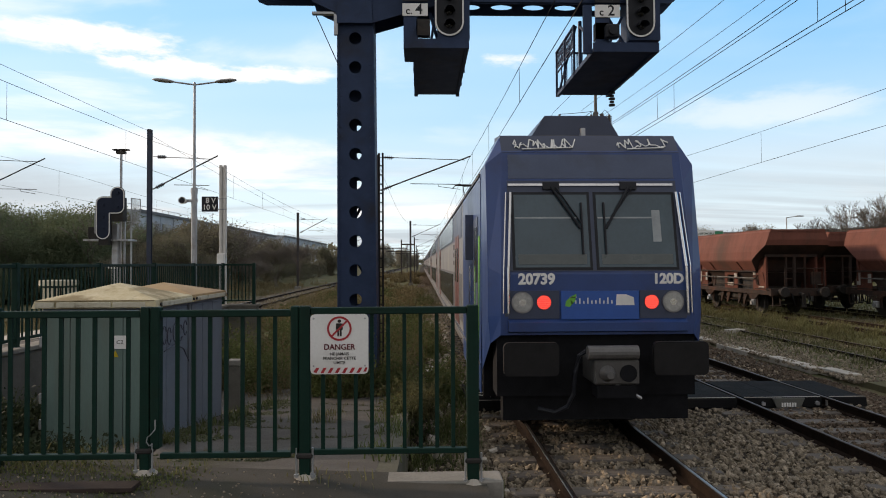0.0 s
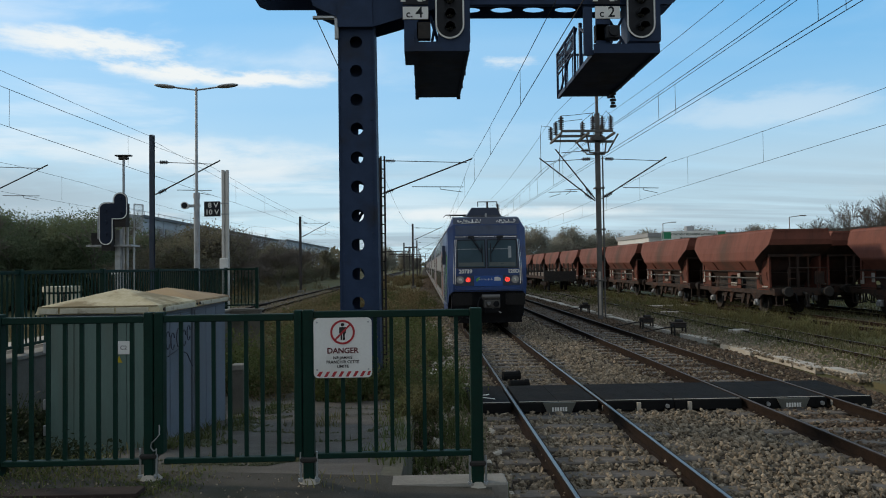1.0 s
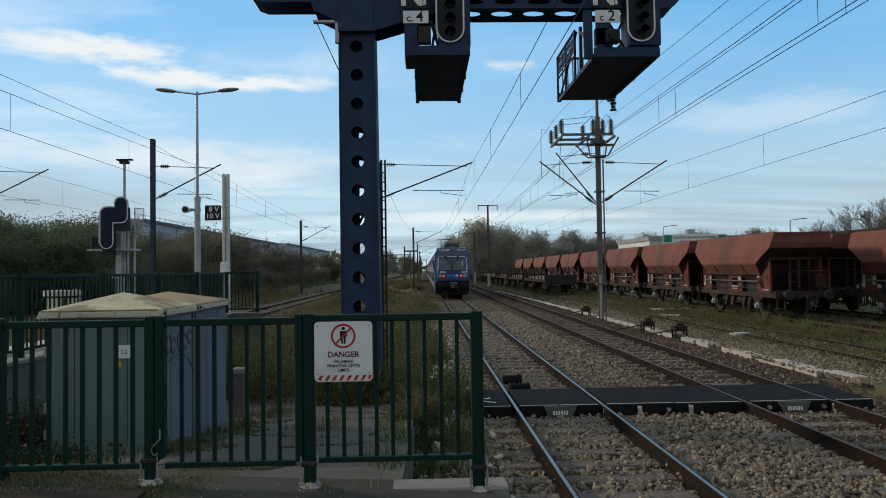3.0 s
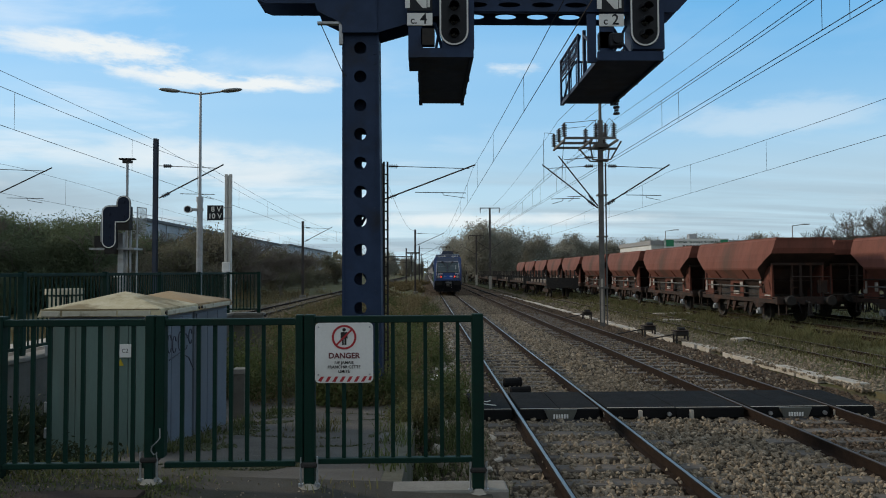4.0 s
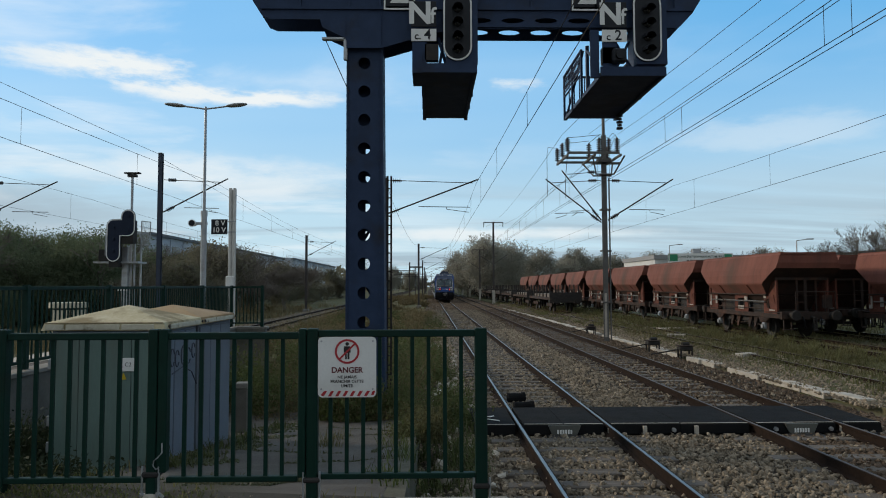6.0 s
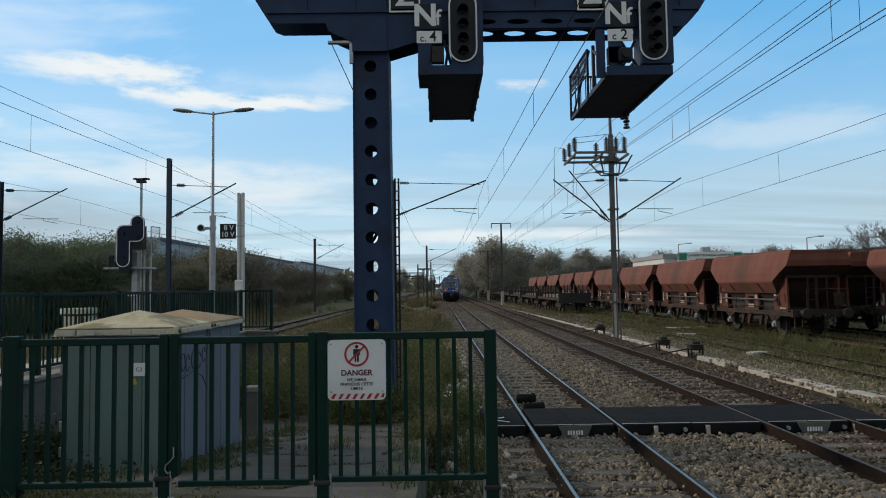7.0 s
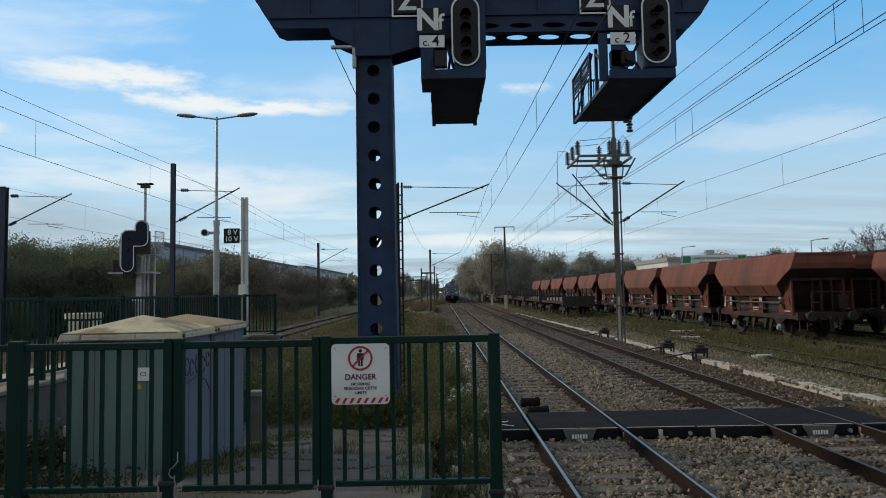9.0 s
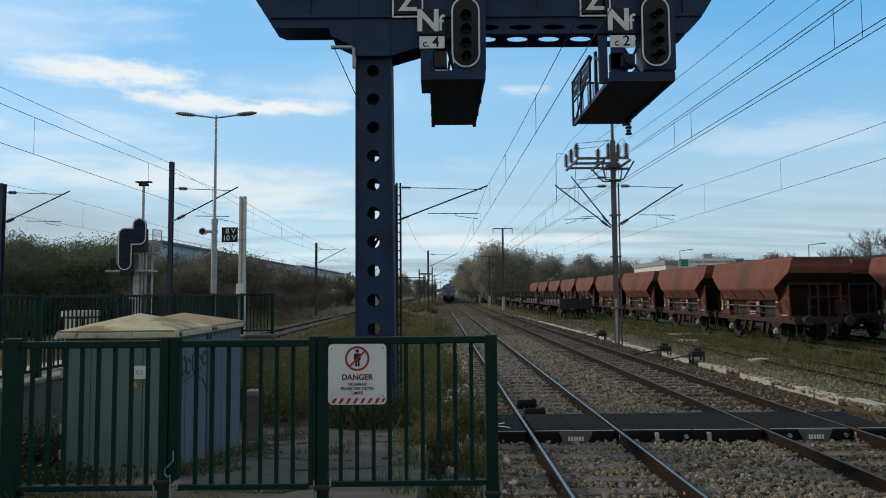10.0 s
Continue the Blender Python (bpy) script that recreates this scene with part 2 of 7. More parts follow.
def polytube(bm, pts, r, n=5):
    """One continuous bent tube through the points."""
    pts = [Vector(p) for p in pts]
    rings = []
    for i, p in enumerate(pts):
        d = (pts[min(i + 1, len(pts) - 1)] - pts[max(i - 1, 0)]).normalized()
        u = d.cross(Vector((0.31, 0.17, 0.93))).normalized()
        w = d.cross(u)
        rings.append([bm.verts.new(p + (u * math.cos(2 * math.pi * k / n) + w * math.sin(2 * math.pi * k / n)) * r) for k in range(n)])
    for a, b in zip(rings, rings[1:]):
        for k in range(n):
            bm.faces.new((a[k], a[(k + 1) % n], b[(k + 1) % n], b[k]))
    bm.faces.new(rings[0][::-1])
    bm.faces.new(rings[-1])


def prism(bm, pts, a, b, axis="y", bevel=0.0):
    """A closed outline pushed from a to b. For y the outline is (x, z), for x it is (y, z), for z it is (x, y)."""
    def at(u, v, w):
        return {"y": (u, w, v), "x": (w, u, v), "z": (u, v, w)}[axis]
    lo = [bm.verts.new(at(u, v, a)) for u, v in pts]
    hi = [bm.verts.new(at(u, v, b)) for u, v in pts]
    k = len(pts)
    fs = [bm.faces.new(lo), bm.faces.new(hi[::-1])]
    for i in range(k):
        fs.append(bm.faces.new((lo[i], hi[i], hi[(i + 1) % k], lo[(i + 1) % k])))
    bmesh.ops.recalc_face_normals(bm, faces=fs)
    if bevel:
        bmesh.ops.bevel(bm, geom=list({e for f in fs for e in f.edges}), offset=bevel, segments=1, affect="EDGES")


def ring_pts(cx, cy, rx, ry, n=16, a0=0.0, a1=360.0):
    return [(cx + rx * math.cos(radians(a0 + (a1 - a0) * i / (n if a1 - a0 == 360 else n - 1))),
             cy + ry * math.sin(radians(a0 + (a1 - a0) * i / (n if a1 - a0 == 360 else n - 1)))) for i in range(n)]


def plate_with_holes(bm, outline, holes, a, b, axis="y"):
    """A plate with openings: the outline and holes are loops in its plane, filled and given thickness."""
    def at(u, v, w):
        return {"y": (u, w, v), "x": (w, u, v)}[axis]
    es = []
    for loop in (outline, *holes):
        vs = [bm.verts.new(at(u, v, a)) for u, v in loop]
        es += [bm.edges.new((vs[i], vs[(i + 1) % len(vs)])) for i in range(len(vs))]
    r = bmesh.ops.triangle_fill(bm, use_beauty=True, use_dissolve=False, edges=es)
    fs = [g for g in r["geom"] if isinstance(g, bmesh.types.BMFace)]
    e = bmesh.ops.extrude_face_region(bm, geom=fs)
    off = Vector(at(0, 0, b - a))
    bmesh.ops.translate(bm, verts=[g for g in e["geom"] if isinstance(g, bmesh.types.BMVert)], vec=off)
    bmesh.ops.recalc_face_normals(bm, faces=bm.faces)


def part(name, bm, material, parent=None, label="", smooth=False):
    me = bpy.data.meshes.new(name)
    bm.to_mesh(me)
    bm.free()
    if smooth:
        me.shade_smooth()
    for mm in (material if isinstance(material, (list, tuple)) else [material]):
        me.materials.append(mm)
    ob = new(name, me)
    if parent:
        ob.parent = parent
    if label:
        ob["label"] = label
    return ob


def solid(name, fn, material, parent=None, label="", smooth=False):
    bm = bmesh.new()
    fn(bm)
    return part(name, bm, material, parent, label, smooth)


JOINED = {"frame", "leaf_spring", "foot_step", "cross_head", "lamp_case", "rail", "stay_bracket"}


def boxes(name, items, material, parent=None, label="", bevel=0.0):
    """Boxes as parts of their own, or joined where together they make one part."""
    obs = []
    groups = [items] if name in JOINED else [[it] for it in items]
    for grp in groups:
        bm = bmesh.new()
        for it in grp:
            box(bm, *it, bevel=bevel)
        obs.append(part(name, bm, material, parent, label))
    return obs[0]


def tubes(name, items, material, parent=None, label="", n=8):
    bm = bmesh.new()
    for p, q, r in items:
        tube(bm, p, q, r, n)
    return part(name, bm, material, parent, label)


def thing(name, label, category, x=0, y=0, z=0, rz=0, group=""):
    ob = new(name)
    ob.empty_display_size = 0.2
    ob.matrix_basis = pose(x, y, z, 0, 0, rz)
    return tagged(ob, label, category, group)


def share(name, ob, parent, m):
    """Another object on the mesh of ob."""
    o = new(name, ob.data)
    o.parent = parent
    o.matrix_basis = m
    return o


def text_part(name, body, size, material, parent, m, depth=0.002, bold=0.0, align="CENTER"):
    """Lettering as a mesh: the built-in font, upright in the plane facing the viewer."""
    cu = bpy.data.curves.new(name, "FONT")
    cu.body, cu.size, cu.extrude, cu.offset = body, size, depth, bold
    cu.align_x, cu.align_y = align, "CENTER"
    tmp = bpy.data.objects.new(name + "_tmp", cu)
    scene.collection.objects.link(tmp)
    me = bpy.data.meshes.new_from_object(tmp.evaluated_get(bpy.context.evaluated_depsgraph_get()))
    bpy.data.objects.remove(tmp)
    me.materials.clear()
    me.materials.append(material)
    ob = new(name, me)
    ob.parent = parent
    ob.matrix_basis = m
    return ob


# ---- ground and tracks ----
tagged(solid("ground", lambda bm: box(bm, -900, 900, -300, 1800, -0.8, -0.30), SOIL), "rough grassy railway land", "ground", kind="structure")
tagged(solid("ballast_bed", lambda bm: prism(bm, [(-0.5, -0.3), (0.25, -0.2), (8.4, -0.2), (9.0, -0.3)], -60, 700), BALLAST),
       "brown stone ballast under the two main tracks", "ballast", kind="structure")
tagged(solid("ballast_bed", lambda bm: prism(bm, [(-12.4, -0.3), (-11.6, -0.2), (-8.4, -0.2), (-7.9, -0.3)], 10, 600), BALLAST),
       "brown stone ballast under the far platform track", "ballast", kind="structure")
tagged(solid("yard_ground", lambda bm: box(bm, 9.3, 60, -40, 600, -0.5, -0.17), SOIL), "weedy grass over the siding yard", "ground", kind="structure")


def rail_profile(cx):
    h = [(-0.075, -0.172), (-0.075, -0.158), (-0.012, -0.14), (-0.009, -0.05), (-0.036, -0.038), (-0.036, -0.006)]
    return [(cx + x, z) for x, z in h] + [(cx - x, z) for x, z in reversed(h)]


def rail(name, x, y0, y1, head, parent):
    r = solid(name, lambda bm: prism(bm, rail_profile(x), y0, y1), RAIL_SIDE, parent)
    solid("rail_head", lambda bm: prism(bm, [(x - 0.022, -0.0055), (x - 0.016, 0.0), (x + 0.016, 0.0), (x + 0.022, -0.0055)], y0, y1), head, r)
    return r


def track(cx, y0, y1, head, label, near):
    tr = thing("railway_track", label, "track")
    tr["kind"] = "structure"
    for s in (-0.753, 0.753):
        rail("rail", cx + s, y0, y1, head, tr)
    first = None
    for k in range(near):
        y = 5.0 + 0.62 * k
        if 11.3 < y < 13.6 and cx > 0 and cx < 8:
            continue
        if first is None:
            first = solid("sleeper", lambda bm: box(bm, -1.3, 1.3, -0.13, 0.13, -0.3, -0.160, 0.015), SLEEPER, tr)
            first.matrix_basis = pose(cx, y, 0)
        else:
            share("sleeper", first, tr, pose(cx + random.uniform(-0.03, 0.03), y + random.uniform(-0.03, 0.03), random.uniform(-0.008, 0.004), 0, 0, random.uniform(-0.8, 0.8)))
    return tr


track(2.28, -40, 700, RAIL_TOP, "main track with polished rails on timber sleepers", 110)
track(6.27, -40, 700, RAIL_DULL, "second track with brown dull rails on sleepers", 110)
track(-10.0, 5, 600, RAIL_DULL, "far platform track with rusty rails", 40)

# ---- platforms and ramp ----
P = 0.92
MOSSY = mat("mossy platform asphalt", (0.075, 0.071, 0.064), (0.036, 0.036, 0.029), 0.95, 0, 1.6, 0.5, 120, stain=(0.03, 0.036, 0.018), spec=0.2)
FALL = 0.042


def fall(x):
    """The platform end rises away from the track, up to the cabinets."""
    return FALL * np.clip(0.35 - np.asarray(x, dtype=float), 0.0, 3.0)


tagged(solid("platform", lambda bm: prism(bm, [(-5.35, -0.3), (0.42, -0.3), (0.42, P), (0.35, P), (-2.65, P + 3 * FALL), (-5.35, P + 3 * FALL)], -25, 4.62), MOSSY), "worn dark asphalt station platform end", "platform", kind="structure")
tagged(solid("platform_edge", lambda bm: box(bm, -0.28, 0.53, 4.41, 4.63, 0.5, P + 0.024, 0.012), CONCRETE), "weathered concrete edging slab at the platform end", "edging", kind="structure")


def ramp_z(y, x=0.35):
    y = np.asarray(y, dtype=float)
    return np.interp(y, (4.62, 12.1, 13.2), (P - 0.006, 0.0, -0.05)) + fall(x) * np.clip((5.9 - y) / 1.28, 0, 1) - 0.2 * np.clip((-2.6 - np.asarray(x, dtype=float)) / 1.1, 0, 1) * np.clip((y - 4.9) / 1.2, 0, 1) * np.clip((12.1 - y) / 3, 0, 1)


def ramp(bm):
    """Worn path: a gridded sheet with a thickness, sinking and heaving by a few millimetres."""
    rnd = random.Random(12)
    xs = [-5.35 + (5.03 / 24) * i for i in range(25)]
    ys = [4.62 + (8.58 / 40) * i for i in range(41)]
    top = [[bm.verts.new((x, y, float(ramp_z(y, x)) + (rnd.uniform(-0.008, 0.008) if 0 < k < 40 else 0))) for x in xs] for k, y in enumerate(ys)]
    low = [[bm.verts.new((x, y, -0.3)) for x in xs] for y in ys]
    for k in range(40):
        for i in range(24):
            bm.faces.new((top[k][i], top[k][i + 1], top[k + 1][i + 1], top[k + 1][i]))
        bm.faces.new((low[k][24], low[k + 1][24], top[k + 1][24], top[k][24]))
        bm.faces.new((low[k + 1][0], low[k][0], top[k][0], top[k + 1][0]))
    for i in range(24):
        bm.faces.new((low[40][i + 1], low[40][i], top[40][i], top[40][i + 1]))


tagged(solid("ramp", ramp, ASPHALT), "sloping asphalt path down to the track crossing", "path", kind="structure")
tagged(solid("ramp_kerb", lambda bm: prism(bm, [(4.62, -0.3), (4.62, P + 0.01), (12.1, 0.03), (12.1, -0.3)], -0.32, -0.17, "x"), mat("mossy kerb concrete", (0.12, 0.115, 0.095), (0.07, 0.07, 0.05), 0.95, 0, 4, 0.4, 40, stain=(0.05, 0.06, 0.03), spec=0.2)), "concrete kerb along the sloping path", "kerb", kind="structure")
tagged(solid("far_platform", lambda bm: box(bm, -8.35, -5.6, -25, 21, -0.3, P), ASPHALT), "asphalt surface of the other platform", "platform", kind="structure")
tagged(solid("far_platform_edge", lambda bm: box(bm, -8.37, -7.5, -25, 21, P - 0.1, P + 0.012), PALE_CONCRETE), "pale concrete platform edge", "edging", kind="structure")
# The parapet's concrete colour is lowered to paint the shadow lying on it.
tagged(solid("parapet_wall", lambda bm: (box(bm, -5.6, -5.35, 2, 19.0, -0.3, 1.18), box(bm, -5.6, -4.55, 19.0, 19.25, -0.3, 1.18)), mat("parapet concrete darkened for shadow", (0.15, 0.145, 0.13), (0.085, 0.082, 0.072), 0.9, 0, 2.5, 0.3, 50, stain=(0.06, 0.062, 0.045))), "grey concrete parapet wall under the green fence", "wall", kind="structure")
tagged(solid("parapet_cap", lambda bm: (box(bm, -5.63, -5.32, 2, 19.0, 1.18, 1.24, 0.01), box(bm, -5.63, -4.5, 19.0, 19.28, 1.18, 1.24, 0.01)), CONCRETE), "pale cap of the parapet wall", "wall cap", kind="structure")

# ---- track crossing and lineside ----


def crossing():
    c = thing("track_crossing", "black rubber panel crossing laid across the rails", "crossing")
    y0, y1 = 11.62, 13.35
    for a, b in ((0.78, 1.46), (1.60, 2.28), (2.285, 2.96), (3.10, 4.28), (4.285, 5.45), (5.59, 6.27), (6.275, 6.95), (7.09, 7.74)):
        dy = random.uniform(-0.012, 0.012)
        solid("panel", lambda bm: prism(bm, [(y0 + dy, -0.17), (y0 + dy + 0.02, -0.02), (y0 + dy + 0.07, -0.004), (y1 - 0.07, -0.004), (y1, -0.16)], a, b, "x", 0.004), RUBBER, c)
        solid("edge_strip", lambda bm: box(bm, a + 0.01, b - 0.01, y0 + dy + 0.045, y0 + dy + 0.075, -0.004, 0.002), PALE_CONCRETE, c, "worn pale edge")
    for cx in (2.28, 6.32):
        d = solid("deflector", lambda bm: prism(bm, [(cx - 0.28, 0.0), (cx + 0.28, 0.0), (cx + 0.17, -0.25), (cx - 0.17, -0.25)], y0 - 0.07, y0 - 0.03), mat("dull grey deflector steel", (0.12, 0.125, 0.11), (0.085, 0.088, 0.08), 0.7, 0.2, 6, 0.1), c, "grey steel deflector plate")
        boxes("plate_mark", [(cx - 0.13 + 0.045 * i, cx - 0.10 + 0.045 * i, y0 - 0.076, y0 - 0.07, -0.145, -0.075) for i in range(6)], WHITE, d)
        boxes("foot", [(cx - 0.3, cx + 0.3, y0 - 0.45, y0 - 0.1, -0.21, -0.16)], DARK, c)
    for x in (4.15, 5.9, 6.85):
        tubes("bolt", [((x, y0 - 0.04, -0.1), (x, y0, -0.1), 0.035)], GALV, c, n=12)
    for pts in ([(0.95, y0 + 0.75, 0.0), (1.1, y0 + 0.72, 0.0), (1.16, y0 + 0.8, 0.0)], [(0.98, y0 + 0.3, 0.0), (1.02, y0 + 0.5, 0.0), (1.22, y0 + 0.35, 0.0)]):
        solid("chalk_mark", lambda bm: polytube(bm, pts, 0.012, 4), WHITE, c, "white chalk stroke")
    boxes("clamp", [(x, x + 0.06, y0 - 0.06, y0 - 0.005, -0.17, -0.03) for x in (3.02, 3.62, 4.5, 7.0)], PALE_CONCRETE, c)


crossing()


def rubber_roll(x0, x1, y, r):
    o = thing("pipe_stub", "short black rubber pipe lying in the ballast", "pipe", 0, y, -0.2)
    solid("tube", lambda bm: tube(bm, (x0, 0, r), (x1, 0.04, r), r, 14), RUBBER, o)
    solid("collar", lambda bm: tube(bm, (x1 - 0.06, 0.035, r), (x1, 0.04, r), r * 1.15, 14), RUBBER, o)


rubber_roll(1.70, 2.08, 14.9, 0.11)
rubber_roll(1.72, 2.12, 13.9, 0.10)


def trough_lids():
    t = thing("cable_trough", "pale broken concrete cable trough lids in the grass", "cable trough")
    first = solid("lid", lambda bm: box(bm, -0.19, 0.19, -0.498, 0.498, -0.30, -0.145, 0.012), PALE_CONCRETE, t)
    y = 15.2
    first.matrix_basis = pose(9.5, y, 0.02, 0, 2, 3)
    while y < 75:
        y += 1.0
        if random.random() < 0.08:
            continue
        share("lid", first, t, pose(9.35 - 0.018 * (y - 15) + random.uniform(-0.06, 0.06), y, random.uniform(-0.03, 0.012), random.uniform(-0.8, 0.8), random.uniform(-3, 3), random.uniform(-2.5, 2.5)))


trough_lids()


def yard_slab(x, y, w, d, rz, label):
    tagged(solid("concrete_slab", lambda bm: box(bm, -w / 2, w / 2, -d / 2, d / 2, -0.2, -0.05, 0.02), PALE_CONCRETE), label, "slab", group="slabs in the yard").matrix_basis = pose(x, y, 0, 0, 0, rz)


yard_slab(14.0, 38.4, 2.2, 0.6, 8, "pale concrete slab lying in the yard grass")
yard_slab(12.2, 33.5, 0.9, 0.4, -20, "broken pale concrete slab among stones")
yard_slab(11.2, 24.0, 0.7, 0.35, 25, "broken pale concrete slab among stones")


def point_machine(x, y, label):
    m = thing("point_machine", label, "point machine", x, y, -0.2)
    solid("case", lambda bm: box(bm, -0.24, 0.24, -0.2, 0.2, 0.22, 0.38, 0.04), DARK, m)
    solid("lid", lambda bm: box(bm, -0.27, 0.27, -0.22, 0.22, 0.38, 0.41, 0.012), RUST_DARK, m)
    solid("motor", lambda bm: tube(bm, (-0.1, 0, 0.45), (0.16, 0.05, 0.45), 0.07, 12), DARK, m, "small round motor")
    for sx in (-0.2, 0.2):
        for sy in (-0.15, 0.15):
            solid("leg", lambda bm: box(bm, sx - 0.025, sx + 0.025, sy - 0.025, sy + 0.025, -0.05, 0.23), DARK, m)
    tubes("rod", [((-0.22, 0, 0.26), (-1.2, 0.1, 0.08), 0.025)], DARK, m)


point_machine(8.75, 26.6, "dark rusty point machine beside the track")
point_machine(9.15, 24.3, "dark squat point machine with short legs")
point_machine(8.5, 35.8, "small grey lineside box on the ballast")


def concrete_post(x, y, zb, zt):
    c = thing("concrete_post", "short weathered concrete post with a pale cap", "post", x, y, 0)
    solid("shaft", lambda bm: box(bm, -0.09, 0.09, -0.09, 0.09, zb - 0.2, zt - 0.08, 0.012), mat("dark stained concrete", (0.13, 0.125, 0.11), (0.08, 0.078, 0.068), 0.9, 0, 4, 0.3), c)
    solid("cap", lambda bm: box(bm, -0.1, 0.1, -0.1, 0.1, zt - 0.08, zt, 0.012), CONCRETE, c)


concrete_post(-2.73, 10.1, 0.2, 0.95)

# ---- green gate and fence ----


def bars_between(g, x0, x1, z0, z1, pitch, along="x", fixed=0.0, jitter=2.0):
    k = max(2, round((x1 - x0) / pitch))
    bar = None
    for i in range(1, k):
        u = x0 + (x1 - x0) * i / k
        m = pose(u, fixed, 0, 0, 0, random.uniform(-jitter, jitter)) if along == "x" else pose(fixed, u, 0, 0, 0, 90)
        if bar is None:
            bar = solid("bar", lambda bm: box(bm, -0.0125, 0.0125, -0.008, 0.008, z0, z1), GREEN, g)
            bar.matrix_basis = m
        else:
            share("bar", bar, g, m)


def green_gate():
    g = thing("platform_gate", "dark green steel barred gate closing the platform end", "gate", 0, 4.46, 0)
    spec = ((0.296, 0.374, P), (-0.845, -0.795, P + 0.17), (-0.79, -0.72, P), (-1.805, -1.745, P), (-1.74, -1.68, P + 0.17), (-2.81, -2.705, P))
    for x0, x1, zb in spec:
        zb = zb + float(fall(x0)) - 0.01
        solid("post", lambda bm: box(bm, x0, x1, -0.035, 0.035, zb, 2.076, 0.006), GREEN, g)
    for x0, x1, b0, b1 in ((-0.72, 0.296, -0.745, 0.312), (-1.68, -0.845, -1.68, -0.845), (-2.705, -1.805, -2.74, -1.783), (-4.6, -2.81, -4.6, -2.81)):
        d = 0.012 if x1 < -0.8 else 0.0
        solid("top_rail", lambda bm: box(bm, x0, x1, -0.025, 0.025, 2.021 - d, 2.066 - d, 0.005), GREEN, g)
        solid("bottom_rail", lambda bm: box(bm, x0, x1, -0.025, 0.025, 1.115 - d, 1.15 - d, 0.005), GREEN, g)
        bars_between(g, b0, b1, 1.145 - d, 2.026 - d, 0.105)
    for x in (0.335, -0.755, -1.775):
        zf = P + float(fall(x))
        boxes("knuckle", [(x - 0.055, x + 0.055, -0.045, 0.045, zf + 0.13, zf + 0.165)], DARK, g, bevel=0.01)
        for d in (-0.052, 0.052):
            tubes("anchor_bolt", [((x + d, -0.03, zf - 0.02), (x + d, -0.03, zf + 0.2), 0.007), ((x + d, -0.03, zf + 0.012), (x + d, -0.03, zf + 0.03), 0.017)], GALV, g, n=7)
        solid("footing", lambda bm: bmesh.ops.create_cone(bm, cap_ends=True, segments=9, radius1=0.082, radius2=0.04, depth=0.035, matrix=Matrix.Translation((x, 0, zf + 0.012)) @ Matrix.Rotation(x * 5, 4, "Z")), PALE_CONCRETE, g, "lump of pale mortar")
    pts = [(-1.70, -0.045, 1.36), (-1.695, -0.055, 1.30), (-1.72, -0.06, 1.27), (-1.745, -0.055, 1.25), (-1.752, -0.05, 1.22), (-1.735, -0.05, 1.195), (-1.715, -0.05, 1.205)]
    tubes("wire_hook", [(pts[i], pts[i + 1], 0.004) for i in range(len(pts) - 1)], GALV, g, "bent pale wire", 5)
    return g


green_gate()


def platform_fence():
    f = thing("platform_fence", "dark green steel barred fence on the parapet wall", "fence")
    z0, z1 = 1.24, 2.36
    ys = (2.2, 4.6, 7.0, 9.4, 11.8, 14.2, 16.6, 19.05)
    for y in ys:
        solid("post", lambda bm: box(bm, -5.53, -5.45, y - 0.04, y + 0.04, z0, z1 + 0.02, 0.005), GREEN, f)
    for a, b in zip(ys, ys[1:]):
        solid("top_rail", lambda bm: box(bm, -5.515, -5.465, a + 0.04, b - 0.04, z1 - 0.05, z1, 0.004), GREEN, f)
        solid("bottom_rail", lambda bm: box(bm, -5.515, -5.465, a + 0.04, b - 0.04, z0 + 0.08, z0 + 0.12, 0.004), GREEN, f)
        bars_between(f, a + 0.04, b - 0.04, z0 + 0.11, z1 - 0.04, 0.115, "y", -5.49)
    solid("top_rail", lambda bm: box(bm, -5.45, -4.62, 19.03, 19.08, z1 - 0.05, z1), GREEN, f)
    solid("bottom_rail", lambda bm: box(bm, -5.45, -4.62, 19.03, 19.08, z0 + 0.08, z0 + 0.12), GREEN, f)
    solid("post", lambda bm: box(bm, -4.68, -4.60, 19.01, 19.09, z0, z1 + 0.02), GREEN, f)
    bars_between(f, -5.45, -4.68, z0 + 0.11, z1 - 0.04, 0.1, "x", 19.055)


platform_fence()

# ---- warning sign ----


